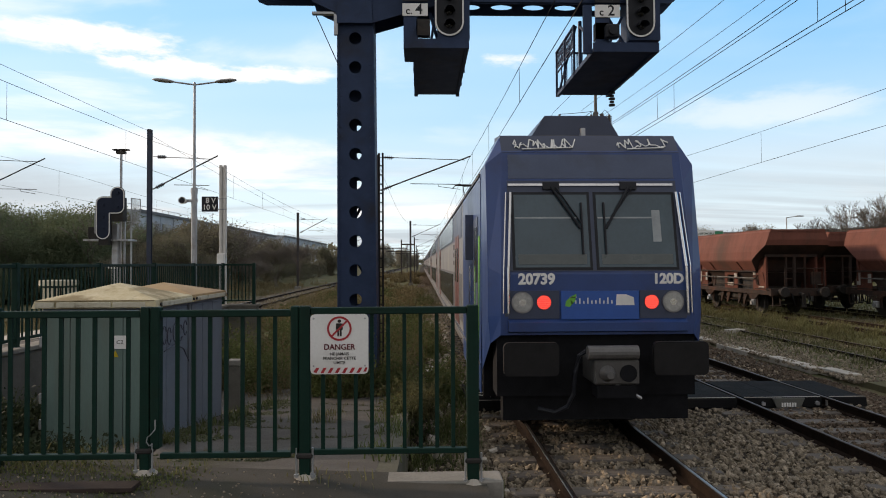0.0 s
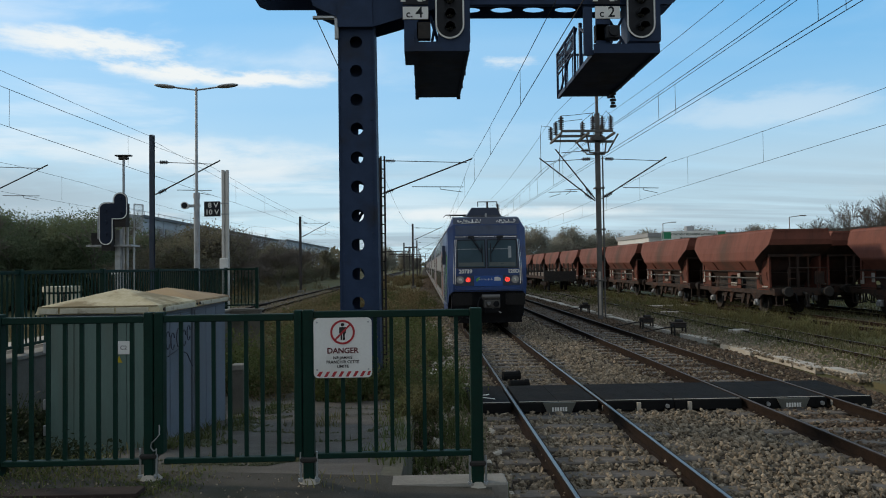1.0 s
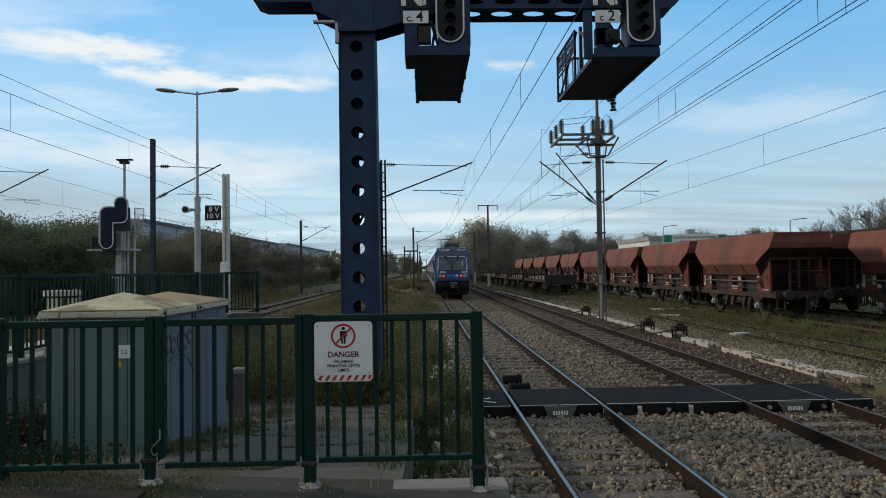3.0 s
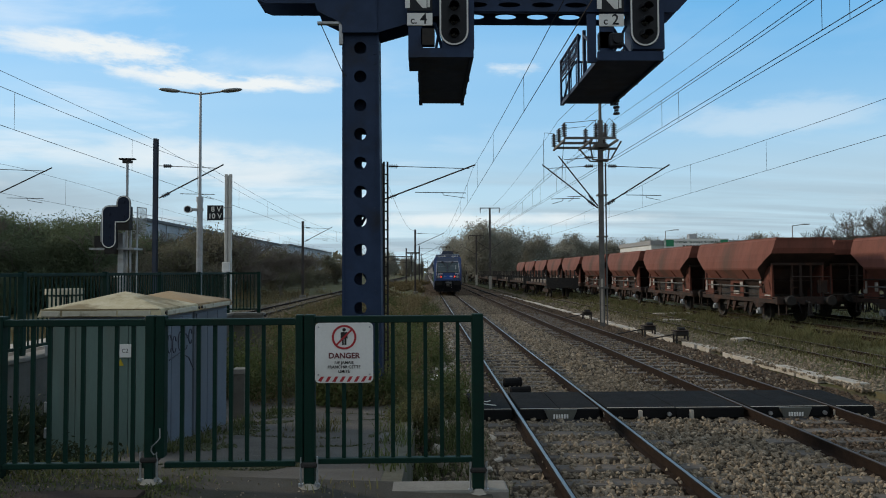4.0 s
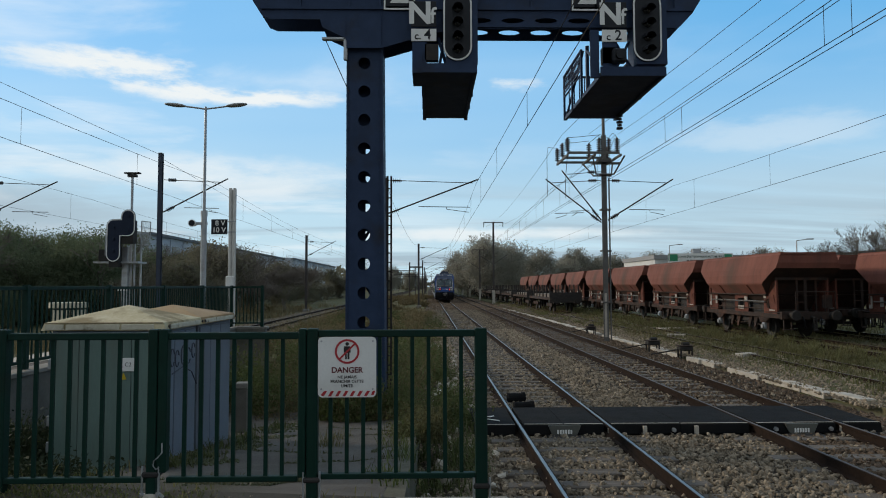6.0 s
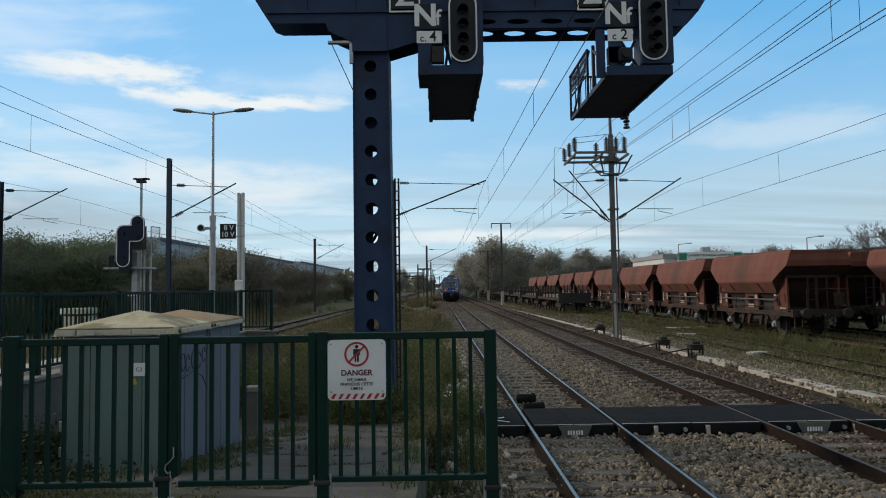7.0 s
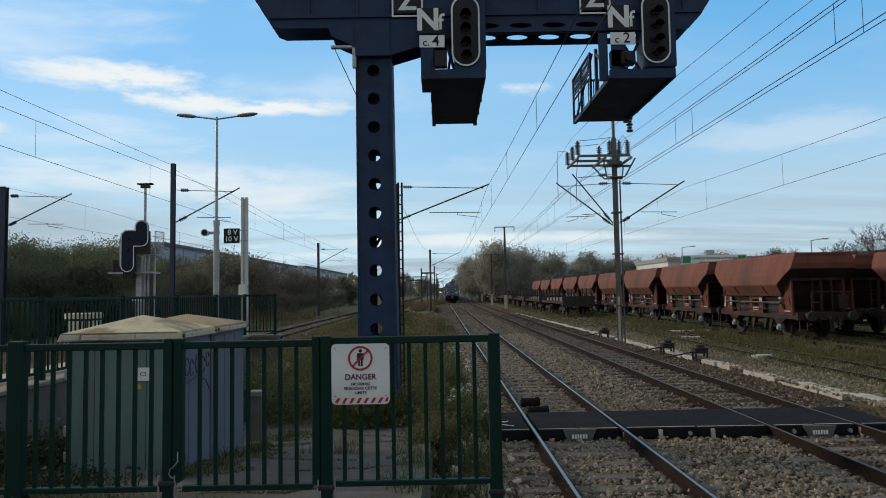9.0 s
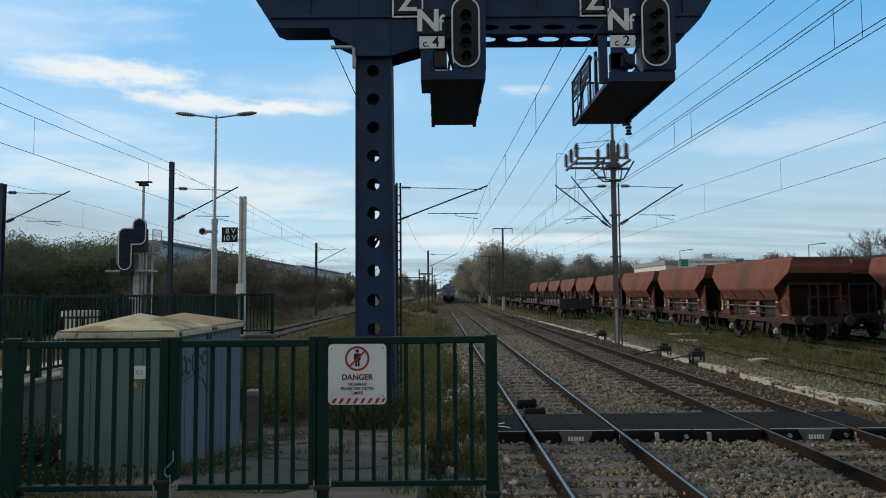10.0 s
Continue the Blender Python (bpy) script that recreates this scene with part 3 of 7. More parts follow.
def warning_sign():
    s = thing("warning_sign", "white enamel danger sign with red band, fixed to the gate", "sign", -0.529, 4.42, 1.831)
    w, h, r = 0.187, 0.193, 0.03
    out = []
    for cx, cy, a in ((w - r, h - r, 0), (-w + r, h - r, 90), (-w + r, -h + r, 180), (w - r, -h + r, 270)):
        out += ring_pts(cx, cy, r, r, 6, a, a + 90)
    solid("plate", lambda bm: prism(bm, out, 0.0, 0.005), WHITE, s)
    ink = mat("black sign ink", (0.015, 0.012, 0.012), rough=0.6, bump=0)
    solid("prohibition_ring", lambda bm: plate_with_holes(bm, ring_pts(0, 0.10, 0.079, 0.079, 36), [ring_pts(0, 0.10, 0.066, 0.066, 36)], -0.003, 0.0), RED, s, "red ring")
    def fig(bm):
        prism(bm, ring_pts(0, 0.148, 0.0115, 0.0115, 14), -0.0016, 0.0)
        prism(bm, [(-0.02, 0.133), (0.02, 0.133), (0.022, 0.127), (0.022, 0.092), (0.015, 0.092), (0.015, 0.05), (0.002, 0.05), (0.002, 0.09), (-0.002, 0.09), (-0.002, 0.05), (-0.013, 0.05), (-0.013, 0.092), (-0.022, 0.092), (-0.022, 0.127)], -0.0016, 0.0)
    solid("pictogram", fig, ink, s)
    solid("prohibition_bar", lambda bm: box(bm, -0.07, 0.07, -0.004, -0.002, -0.006, 0.006, 0, pose(0, 0, 0.10, 0, -45, 0)), RED, s, "red slanting bar")
    up = pose(0, -0.001, 0, 90)
    dark_red = mat("dark red sign lettering", (0.12, 0.012, 0.02), (0.10, 0.01, 0.018), 0.5, bump=0)
    text_part("lettering", "DANGER", 0.05, dark_red, s, pose(0, -0.001, -0.02) @ up, 0.0006, 0.0012)
    for t, z in (("NE JAMAIS", -0.064), ("FRANCHIR CETTE", -0.092), ("LIMITE", -0.12)):
        text_part("lettering", t, 0.0265, ink, s, pose(0, -0.001, z) @ up, 0.0006, 0.0004)
    for i in range(8):
        x = -0.168 + 0.046 * i
        solid("stripe", lambda bm: prism(bm, [(max(x, -0.175), -0.186 if 0 < i < 7 else -0.178), (min(x + 0.02, 0.172), -0.186 if i < 7 else -0.178), (min(x + 0.04, 0.18), -0.152), (min(x + 0.02, 0.165), -0.152)], -0.0016, 0.0), RED, s)
    tubes("bolt", [((sx * 0.165, -0.004, z), (sx * 0.165, 0.03, z), 0.006) for sx in (-1, 1) for z in (0.165, -0.14)], GALV, s)


warning_sign()

# ---- signal gantry ----
GY = 12.7


def signal_head(x, number, word, parent):
    """Target with lamps and hoods, identity plates and a maintenance cage on the gantry."""
    y = 12.2
    g = parent
    def stadium_at(rx, m):
        return ring_pts(x + 0.53, 7.79 - 0.265, rx, rx, m, 0, 180) + ring_pts(x + 0.53, 6.46 + 0.265, rx, rx, m, 180, 360)
    t = solid("target", lambda bm: prism(bm, stadium_at(0.265, 14), y, y + 0.03), BLACK, g, "black oval signal target")
    solid("target_rim", lambda bm: plate_with_holes(bm, stadium_at(0.262, 14), [stadium_at(0.232, 14)], y - 0.006, y), WHITE, t, "white outline")
    for z in (7.42, 7.16, 6.90, 6.66):
        def hood(bm):
            rs = [ring_pts(x + 0.53, z, r, r, 10, 0, 180) for r in (0.10, 0.088)]
            lo = [[bm.verts.new((u, y - d, v - (0.05 if d else 0))) for u, v in ring] for ring in rs for d in (0.0, 0.24)]
            for i in range(9):
                bm.faces.new((lo[0][i], lo[0][i + 1], lo[1][i + 1], lo[1][i]))
                bm.faces.new((lo[2][i], lo[3][i], lo[3][i + 1], lo[2][i + 1]))
                bm.faces.new((lo[1][i], lo[1][i + 1], lo[3][i + 1], lo[3][i]))
        solid("hood", hood, BLACK, t)
        solid("lens", lambda bm: bmesh.ops.create_uvsphere(bm, u_segments=12, v_segments=8, radius=0.075, matrix=Matrix.Translation((x + 0.53, y + 0.03, z))), glass_mat("dark signal lens", (0.01, 0.012, 0.015)), t, "unlit dark lens", True)
    boxes("lamp_case", [(x + 0.32, x + 0.90, y + 0.03, y + 0.55, 6.42, 7.9)], NAVY, g)
    # identity plates
    p = solid("letter_plate", lambda bm: box(bm, x - 0.32, x + 0.14, y - 0.02, y, 7.08, 7.56, 0.006), BLACK, g, "black plate with white letters")
    text_part("lettering", "N", 0.56, WHITE, p, pose(x - 0.16, y - 0.022, 7.32, 90), 0.002, 0.018)
    text_part("lettering", "f", 0.42, WHITE, p, pose(x + 0.075, y - 0.022, 7.28, 90), 0.002, 0.004)
    q = solid("number_plate", lambda bm: box(bm, x - 0.32, x + 0.14, y - 0.02, y, 6.815, 7.045, 0.006), WHITE, g, "white plate with black figures")
    text_part("lettering", word, 0.19, BLACK, q, pose(x - 0.20, y - 0.022, 6.905, 90), 0.002, 0.002)
    text_part("lettering", number, 0.27, BLACK, q, pose(x - 0.02, y - 0.022, 6.93, 90), 0.002, 0.003)
    k = solid("square_plate", lambda bm: box(bm, x - 0.84, x - 0.24, 12.36, 12.39, 7.46, 8.05, 0.006), BLACK, g, "black square plate with white frame")
    a, b, c, d = x - 0.83, x - 0.25, 7.47, 8.04
    boxes("frame", [(a, b, 12.352, 12.36, c, c + 0.03), (a, b, 12.352, 12.36, d - 0.03, d), (a, a + 0.03, 12.352, 12.36, c + 0.03, d - 0.03), (b - 0.03, b, 12.352, 12.36, c + 0.03, d - 0.03)], WHITE, k)
    text_part("lettering", "Z", 0.5, WHITE, k, pose(x - 0.54, 12.355, 7.76, 90), 0.002, 0.015)
    boxes("plate_bracket", [(x - 0.30, x - 0.05, y, y + 0.06, 6.36, 6.86), (x - 0.2, x - 0.14, y, y + 0.5, 7.3, 7.36)], NAVY, g)


def cage(x0, x1, y0, y1, z, g):
    """Hanging catwalk: a floor with a toe board, one perforated guard on its open side, hangers to the beam."""
    solid("cage_floor", lambda bm: box(bm, x0, x1, y0, y1, z, z + 0.03), NAVY, g, "solid steel catwalk floor")
    boxes("floor_beam", [(x0, x0 + 0.06, y0, y1, z - 0.05, z), (x1 - 0.06, x1, y0, y1, z - 0.05, z), (x0, x1, y0 - 0.02, y0 + 0.04, z - 0.05, z + 0.12)], NAVY, g)
    ya = y0 + 1.55
    for sx in (x0, x1):
        for y in (ya, (ya + y1) / 2, y1 - 0.03):
            solid("stanchion", lambda bm: box(bm, sx - 0.022, sx + 0.022, y - 0.022, y + 0.022, z - 0.05, z + 0.98), NAVY, g)
        tubes("handrail", [((sx, ya, z + 0.97), (sx, y1, z + 0.97), 0.028)], NAVY, g)
        tubes("handrail", [((sx, ya, z + 0.48), (sx, y1, z + 0.48), 0.02)], NAVY, g)
    tubes("handrail", [((x0, y1, z + 0.97), (x1, y1, z + 0.97), 0.028)], NAVY, g)

    def lattice(bm):
        # crossed flat bars under the handrail
        k = int((y1 - ya) / 0.11)
        for i in range(k):
            y = ya + (y1 - ya) * i / k
            for a, b in ((y, y + 0.12), (y + 0.12, y)):
                prism(bm, [(a - 0.009, z + 0.58), (a + 0.009, z + 0.58), (b + 0.009, z + 0.93), (b - 0.009, z + 0.93)], x0 - 0.006, x0 + 0.006, "x")
        box(bm, x0 - 0.008, x0 + 0.008, ya, y1, z + 0.56, z + 0.59)
    solid("guard_mesh", lattice, NAVY, g, "open steel lattice guard")

    boxes("toe_board", [(x0, x1, y1 - 0.012, y1 + 0.012, z, z + 0.16)], NAVY, g)
    boxes("guard_bar", [(x0 + (x1 - x0) * i / 10 - 0.011, x0 + (x1 - x0) * i / 10 + 0.011, y1 - 0.01, y1 + 0.01, z + 0.16, z + 0.95) for i in range(1, 10)], NAVY, g)
    for p, q, r in (((x0 + 0.04, y0 + 1.2, z), (x0 + 0.04, y0 + 1.2, 7.15), 0.038), ((x0 + 0.04, y1 - 0.1, z + 0.05), (x0 + 0.04, ya, z + 0.95), 0.025), ((x0 + 0.04, y0 + 0.75, z + 0.55), (x0 + 0.04, y0 + 1.2, 7.05), 0.028),
                    ((x0 + 0.3, y0 + 0.25, 6.95), (x1 - 0.55, y0 + 0.25, z + 0.15), 0.03), ((x0 + 0.3, y0 + 0.25, z + 0.05), (x1 - 0.6, y0 + 0.25, 6.9), 0.025), ((x1 - 0.04, y0 + 1.2, z), (x1 - 0.04, y0 + 1.2, 7.15), 0.038)):
        tubes("hanger", [(p, q, r)], NAVY, g)
    boxes("junction_box", [(x0 + 0.05, x0 + 0.3, y0 + 0.05, y0 + 0.2, z + 0.2, z + 0.5)], DARK, g)


def gantry():
    g = thing("signal_gantry", "dark navy riveted steel signal gantry spanning the tracks", "gantry")
    holes = [ring_pts(-1.2, 0.62 + 0.535 * i, 0.115, 0.115, 16) for i in range(12)]
    out = [(-1.50, -0.2), (-0.86, -0.2), (-0.90, 6.9), (-1.50, 6.9)]
    for y in (GY - 0.2, GY + 0.40):
        solid("post_plate", lambda bm: plate_with_holes(bm, out, holes, y, y + 0.02), NAVY, g)
    solid("post_flange", lambda bm: box(bm, -1.53, -1.50, GY - 0.22, GY + 0.44, -0.25, 6.9), NAVY, g)
    solid("post_flange", lambda bm: prism(bm, [(-0.86, -0.25), (-0.80, -0.25), (-0.86, 6.9), (-0.90, 6.9)], GY - 0.22, GY + 0.44), NAVY, g)
    for i in range(7):
        za, zb = -0.1 + 0.98 * i, 0.88 + 0.98 * i
        xa, xb = (-1.47, -0.93) if i % 2 else (-0.93, -1.47)
        solid("lacing_bar", lambda bm: prism(bm, [(xa - 0.03, za), (xa + 0.03, za), (xb + 0.03, zb), (xb - 0.03, zb)], GY + 0.36, GY + 0.375), NAVY, g)
    # backing plates added inside the post to keep its holes dark
    solid("web_plate", lambda bm: box(bm, -1.49, -0.92, GY + 0.08, GY + 0.095, 5.1, 6.85), NAVY, g)
    solid("web_plate", lambda bm: box(bm, -1.49, -1.2, GY + 0.12, GY + 0.135, -0.2, 5.08), NAVY, g)
    def rivets(bm, y):
        for i in range(34):
            for x in (-1.46, -0.93):
                box(bm, x - 0.015, x + 0.015, y - 0.012, y, 0.3 + 0.19 * i, 0.33 + 0.19 * i)
    solid("rivet_row", lambda bm: rivets(bm, GY - 0.2), NAVY, g)["kind"] = "stuff"
    web = [(-3.45, 8.0), (-3.42, 7.9), (-3.08, 7.36), (-2.93, 7.30), (-2.02, 7.30), (-1.97, 7.15), (-1.55, 6.95), (-1.5, 6.84), (-0.88, 6.76), (0.1, 7.05), (0.6, 7.13), (4.55, 7.13), (4.72, 7.2),
           (4.95, 7.45), (5.2, 7.85), (5.2, 8.9), (-3.45, 8.9)]
    holes = [ring_pts(0.95 + 0.62 * i, 7.29, 0.21, 0.05, 12) for i in range(6)]
    for y in (GY - 0.3, GY + 0.3):
        solid("beam_web", lambda bm: plate_with_holes(bm, web, holes, y, y + 0.02), NAVY, g)
    solid("beam_angle", lambda bm: box(bm, -3.1, 4.95, GY - 0.34, GY - 0.3, 7.48, 7.54), NAVY, g)
    solid("beam_angle", lambda bm: box(bm, 0.6, 4.6, GY - 0.34, GY - 0.3, 7.15, 7.2), NAVY, g)
    solid("beam_top", lambda bm: box(bm, -3.45, 5.2, GY - 0.32, GY + 0.34, 8.9, 8.93), NAVY, g)
    boxes("stiffener", [(x, x + 0.04, GY - 0.34, GY - 0.3, 7.54, 8.9) for x in (-2.4, -1.5, -0.92, 0.7, 1.9, 3.1, 4.6)], NAVY, g)
    boxes("gusset", [(-1.52, -0.88, GY - 0.33, GY - 0.3, 6.75, 7.4)], NAVY, g)
    tubes("stay_wire", [((-1.95, GY - 0.2, 7.0), (-1.48, GY - 0.25, 5.95), 0.008)], DARK, g)
    boxes("stay_bracket", [(-1.98, -1.52, GY - 0.28, GY - 0.18, 6.93, 6.97), (-1.58, -1.51, GY - 0.28, GY - 0.2, 6.55, 6.95)], GALV, g)
    signal_head(0.0, "4", "c.", g)
    signal_head(3.5, "2", "c", g)
    cage(-0.12, 0.88, 12.15, 15.7, 6.27, g)
    boxes("side_apron", [(-0.30, -0.12, 12.17, 13.0, 6.22, 6.28), (-0.30, -0.26, 12.17, 13.0, 6.28, 6.6), (-0.30, -0.12, 12.15, 12.17, 6.22, 6.6)], NAVY, g)
    cage(3.14, 4.34, 12.15, 15.5, 6.22, g)
    boxes("side_plate", [(2.98, 3.14, 12.24, 12.3, 6.17, 7.06)], NAVY, g)
    lamp = solid("spot_lamp", lambda bm: box(bm, 3.34, 3.6, 12.05, 12.2, 6.40, 6.66, 0.03), BLACK, g, "small square repeater lamp")
    tubes("lens", [((3.47, 12.0, 6.53), (3.47, 12.06, 6.53), 0.08)], BLACK, lamp, n=14)
    tubes("insulator", [((4.28, 15.0, 5.85 + 0.07 * i), (4.28, 15.0, 5.89 + 0.07 * i), 0.07 - 0.02 * (i % 2)) for i in range(5)], DARK, g, n=10)


gantry()


def ladder_mast():
    m = thing("ladder_post", "slender dark steel post with rungs behind the gantry", "post")
    boxes("rail", [(-0.83, -0.79, GY + 0.5, GY + 0.54, -0.25, 4.5), (-0.755, -0.72, GY + 0.5, GY + 0.54, -0.25, 4.5)], DARK, m)
    for i in range(24):
        solid("rung", lambda bm: box(bm, -0.795, -0.75, GY + 0.505, GY + 0.535, 0.1 + 0.18 * i, 0.125 + 0.18 * i), DARK, m)


ladder_mast()

# ---- cabinets ----
CAB = mat("grey-green cabinet paint", (0.125, 0.2, 0.18), (0.095, 0.152, 0.138), 0.6, 0, 1.5, 0.08, 30, stain=(0.11, 0.12, 0.10), stretch=(2, 2, 0.4))
# Blue of the side panels is skylight put into their colour.
CAB_SIDE = mat("cabinet sides with skylight painted in", (0.14, 0.172, 0.22), (0.105, 0.132, 0.172), 0.6, 0, 1.5, 0.08, 30, stain=(0.12, 0.14, 0.17))
ROOF = mat("lichen-stained cream roof", (0.56, 0.51, 0.36), (0.40, 0.345, 0.205), 0.85, 0, 5, 0.4, 45, stain=(0.22, 0.175, 0.09), dirt=0.7)
FASCIA = mat("grimy cream eave paint", (0.56, 0.54, 0.45), (0.42, 0.39, 0.29), 0.8, 0, 9, 0.2, 50, stain=(0.13, 0.11, 0.07), dirt=0.75)
ROOF_RUST = mat("rusty tan roof", (0.36, 0.26, 0.13), (0.26, 0.17, 0.085), 0.8, 0, 3, 0.2, 30, stain=(0.13, 0.075, 0.04))


def cabinet(x0, x1, y0, y1, zb, ze, zp, roof_mat, label):
    c = thing("relay_cabinet", label, "cabinet")
    body = solid("body", lambda bm: box(bm, x0 + 0.05, x1 - 0.045, y0 + 0.05, y1 - 0.02, zb - 0.35, ze, 0.008), CAB_SIDE, c)
    k = 4
    step = (x1 - x0 - 0.14) / k
    for i in range(k):
        a = x0 + 0.07 + step * i
        solid("front_panel", lambda bm: box(bm, a + 0.0025, a + step - 0.0025, y0 + 0.03, y0 + 0.05, zb - 0.3, ze - 0.03, 0.004), CAB, c)
    for i in range(3):
        a = y0 + 0.08 + (y1 - y0 - 0.16) / 3 * i
        solid("side_panel", lambda bm: box(bm, x1 - 0.045, x1 - 0.03, a, a + (y1 - y0 - 0.16) / 3 - 0.02, zb - 0.3, ze - 0.04, 0.004), CAB_SIDE, c)
    def roof(bm):
        e = 0.022
        vs = [bm.verts.new(v) for v in ((x0, y0, ze + 0.075), (x1, y0, ze + 0.075), (x1, y1, ze + 0.075), (x0, y1, ze + 0.075), ((x0 + x1) / 2, (y0 + y1) / 2, zp))]
        lo = [bm.verts.new(v) for v in ((x0 - e, y0 - e, ze), (x1 + e, y0 - e, ze), (x1 + e, y1, ze), (x0 - e, y1, ze))]
        for i in range(4):
            bm.faces.new((vs[i], vs[(i + 1) % 4], vs[4]))
            bm.faces.new((lo[i], lo[(i + 1) % 4], vs[(i + 1) % 4], vs[i]))
        bm.faces.new(lo[::-1])
        bmesh.ops.recalc_face_normals(bm, faces=bm.faces)
    solid("roof", roof, roof_mat, c, "stained pyramid roof")
    boxes("rust_line", [(x0 + 0.01, x1 - 0.01, y0 - 0.008, y0 + 0.004, ze + 0.068, ze + 0.078)], mat("rust streak", (0.34, 0.29, 0.18), (0.13, 0.09, 0.05), 0.9, 0, 14, 0.3), c, "rusty seam")
    boxes("eave_panel", [(x0 + 0.02, x0 + 0.2, y0 - 0.034, y0 - 0.02, ze + 0.008, ze + 0.06), (x0 + 0.22, x1 - 0.42, y0 - 0.032, y0 - 0.02, ze + 0.008, ze + 0.06),
                         (x1 - 0.4, x1 - 0.09, y0 - 0.034, y0 - 0.02, ze + 0.008, ze + 0.06), (x1 + 0.018, x1 + 0.032, y0 + 0.08, y1 - 0.1, ze + 0.008, ze + 0.055)], FASCIA, c, bevel=0.003)
    tubes("bolt", [((x1 + 0.03, y, ze + 0.035), (x1 + 0.045, y, ze + 0.035), 0.014) for y in (y0 + 0.04, y1 - 0.05)], DARK, c)
    return c


c1 = cabinet(-3.76, -2.60, 6.75, 7.82, 0.65, 1.925, 2.16, ROOF, "grey metal relay cabinet with a cream pyramid roof")
c2 = cabinet(-3.75, -2.61, 7.86, 9.18, 0.4, 1.925, 2.13, ROOF_RUST, "metal relay cabinet, sides tinted blue-grey, with a rusty tan roof")
boxes("hinge", [(-3.72, -3.66, 6.755, 6.78, z, z + 0.1) for z in (1.55, 1.0, 0.75)], GALV, c1, bevel=0.004)
pl = solid("label_plate", lambda bm: box(bm, -3.012, -2.885, 6.765, 6.778, 1.525, 1.655, 0.003), WHITE, c1, "white plate marked C2")
text_part("lettering", "C2", 0.055, BLACK, pl, pose(-2.948, 6.764, 1.59, 90), 0.0006)
solid("hazard_plate", lambda bm: prism(bm, [(-3.025, 1.445), (-2.965, 1.445), (-2.995, 1.51)], 6.77, 6.778), mat("yellow hazard paint", (0.6, 0.45, 0.02), rough=0.5, bump=0.02), c1, "yellow warning triangle")
def scribble(bm):
    for cy, cz, r in ((6.90, 1.64, 0.09), (7.03, 1.62, 0.085), (7.2, 1.64, 0.1), (7.36, 1.62, 0.085), (7.5, 1.66, 0.08)):
        pts = ring_pts(cy, cz, r * 0.6, r, 12, 20, 330)
        for a, b in zip(pts, pts[1:]):
            tube(bm, (-2.568, a[0], a[1]), (-2.568, b[0], b[1]), 0.006, 4)
    pts = [(6.9, 1.48), (7.2, 1.52), (7.45, 1.44), (7.62, 1.28)]
    for a, b in zip(pts, pts[1:]):
        tube(bm, (-2.568, a[0], a[1]), (-2.568, b[0], b[1]), 0.007, 4)
solid("graffiti", scribble, mat("dark spray paint", (0.03, 0.035, 0.06), rough=0.6, bump=0), c1, "dark scribbled spray paint")

# ---- lamps, masts and overhead line ----


def insulator(bm, p, d, n=5, r=0.06, step=0.055):
    p, d = Vector(p), Vector(d).normalized()
    tube(bm, p, p + d * step * (n + 0.5), r * 0.4, 8)
    for i in range(n):
        c = p + d * (step * (i + 0.5))
        tube(bm, c - d * 0.012, c + d * 0.012, r, 10)


def insulators(name, items, parent):
    m = mat("brown porcelain", (0.05, 0.04, 0.04), (0.035, 0.03, 0.03), 0.25, 0, 4, 0.02)
    for it in items:
        solid(name, lambda bm: insulator(bm, *it), m, parent, "dark ribbed insulator")


def street_lamp(x, y):
    s = thing("platform_lamp", "tall galvanised platform lamp with two arms", "lamp", x, y, P)
    solid("pole", lambda bm: (tube(bm, (0, 0, 0), (0, 0, 3.6), 0.085, 12), tube(bm, (0, 0, 3.6), (0, 0, 6.75), 0.045, 10, 0.035)), GALV, s)
    for sx in (-1, 1):
        arm = [(0, 0, 6.68), (sx * 0.3, 0, 6.72), (sx * 0.6, 0, 6.76)]
        tubes("arm", [(arm[0], arm[1], 0.025), (arm[1], arm[2], 0.025)], GALV, s)
        def head(bm):
            bmesh.ops.create_uvsphere(bm, u_segments=14, v_segments=8, radius=1, matrix=Matrix.Translation((sx * 0.9, 0, 6.8)) @ Euler((0, radians(-6 * sx), 0)).to_matrix().to_4x4() @ Matrix.Diagonal((0.33, 0.13, 0.055, 1)))
        solid("lamp_head", head, mat("grey lamp housing", (0.33, 0.34, 0.34), (0.26, 0.27, 0.27), 0.45, 0.2, 5, 0.03), s, "flat grey lamp head", True)
    solid("collar", lambda bm: tube(bm, (0, 0, 3.5), (0, 0, 3.65), 0.1, 12), GALV, s)
    cam_ = solid("loudspeaker", lambda bm: tube(bm, (-0.3, -0.16, 3.28), (-0.3, 0.1, 3.28), 0.11, 14, 0.07), WHITE, s, "white round loudspeaker")
    tubes("cone", [((-0.3, -0.17, 3.28), (-0.3, -0.15, 3.28), 0.085)], BLACK, cam_, n=14)
    boxes("bracket", [(-0.25, 0.1, -0.03, 0.03, 3.24, 3.32)], GALV, s)


street_lamp(-6.6, 20.0)


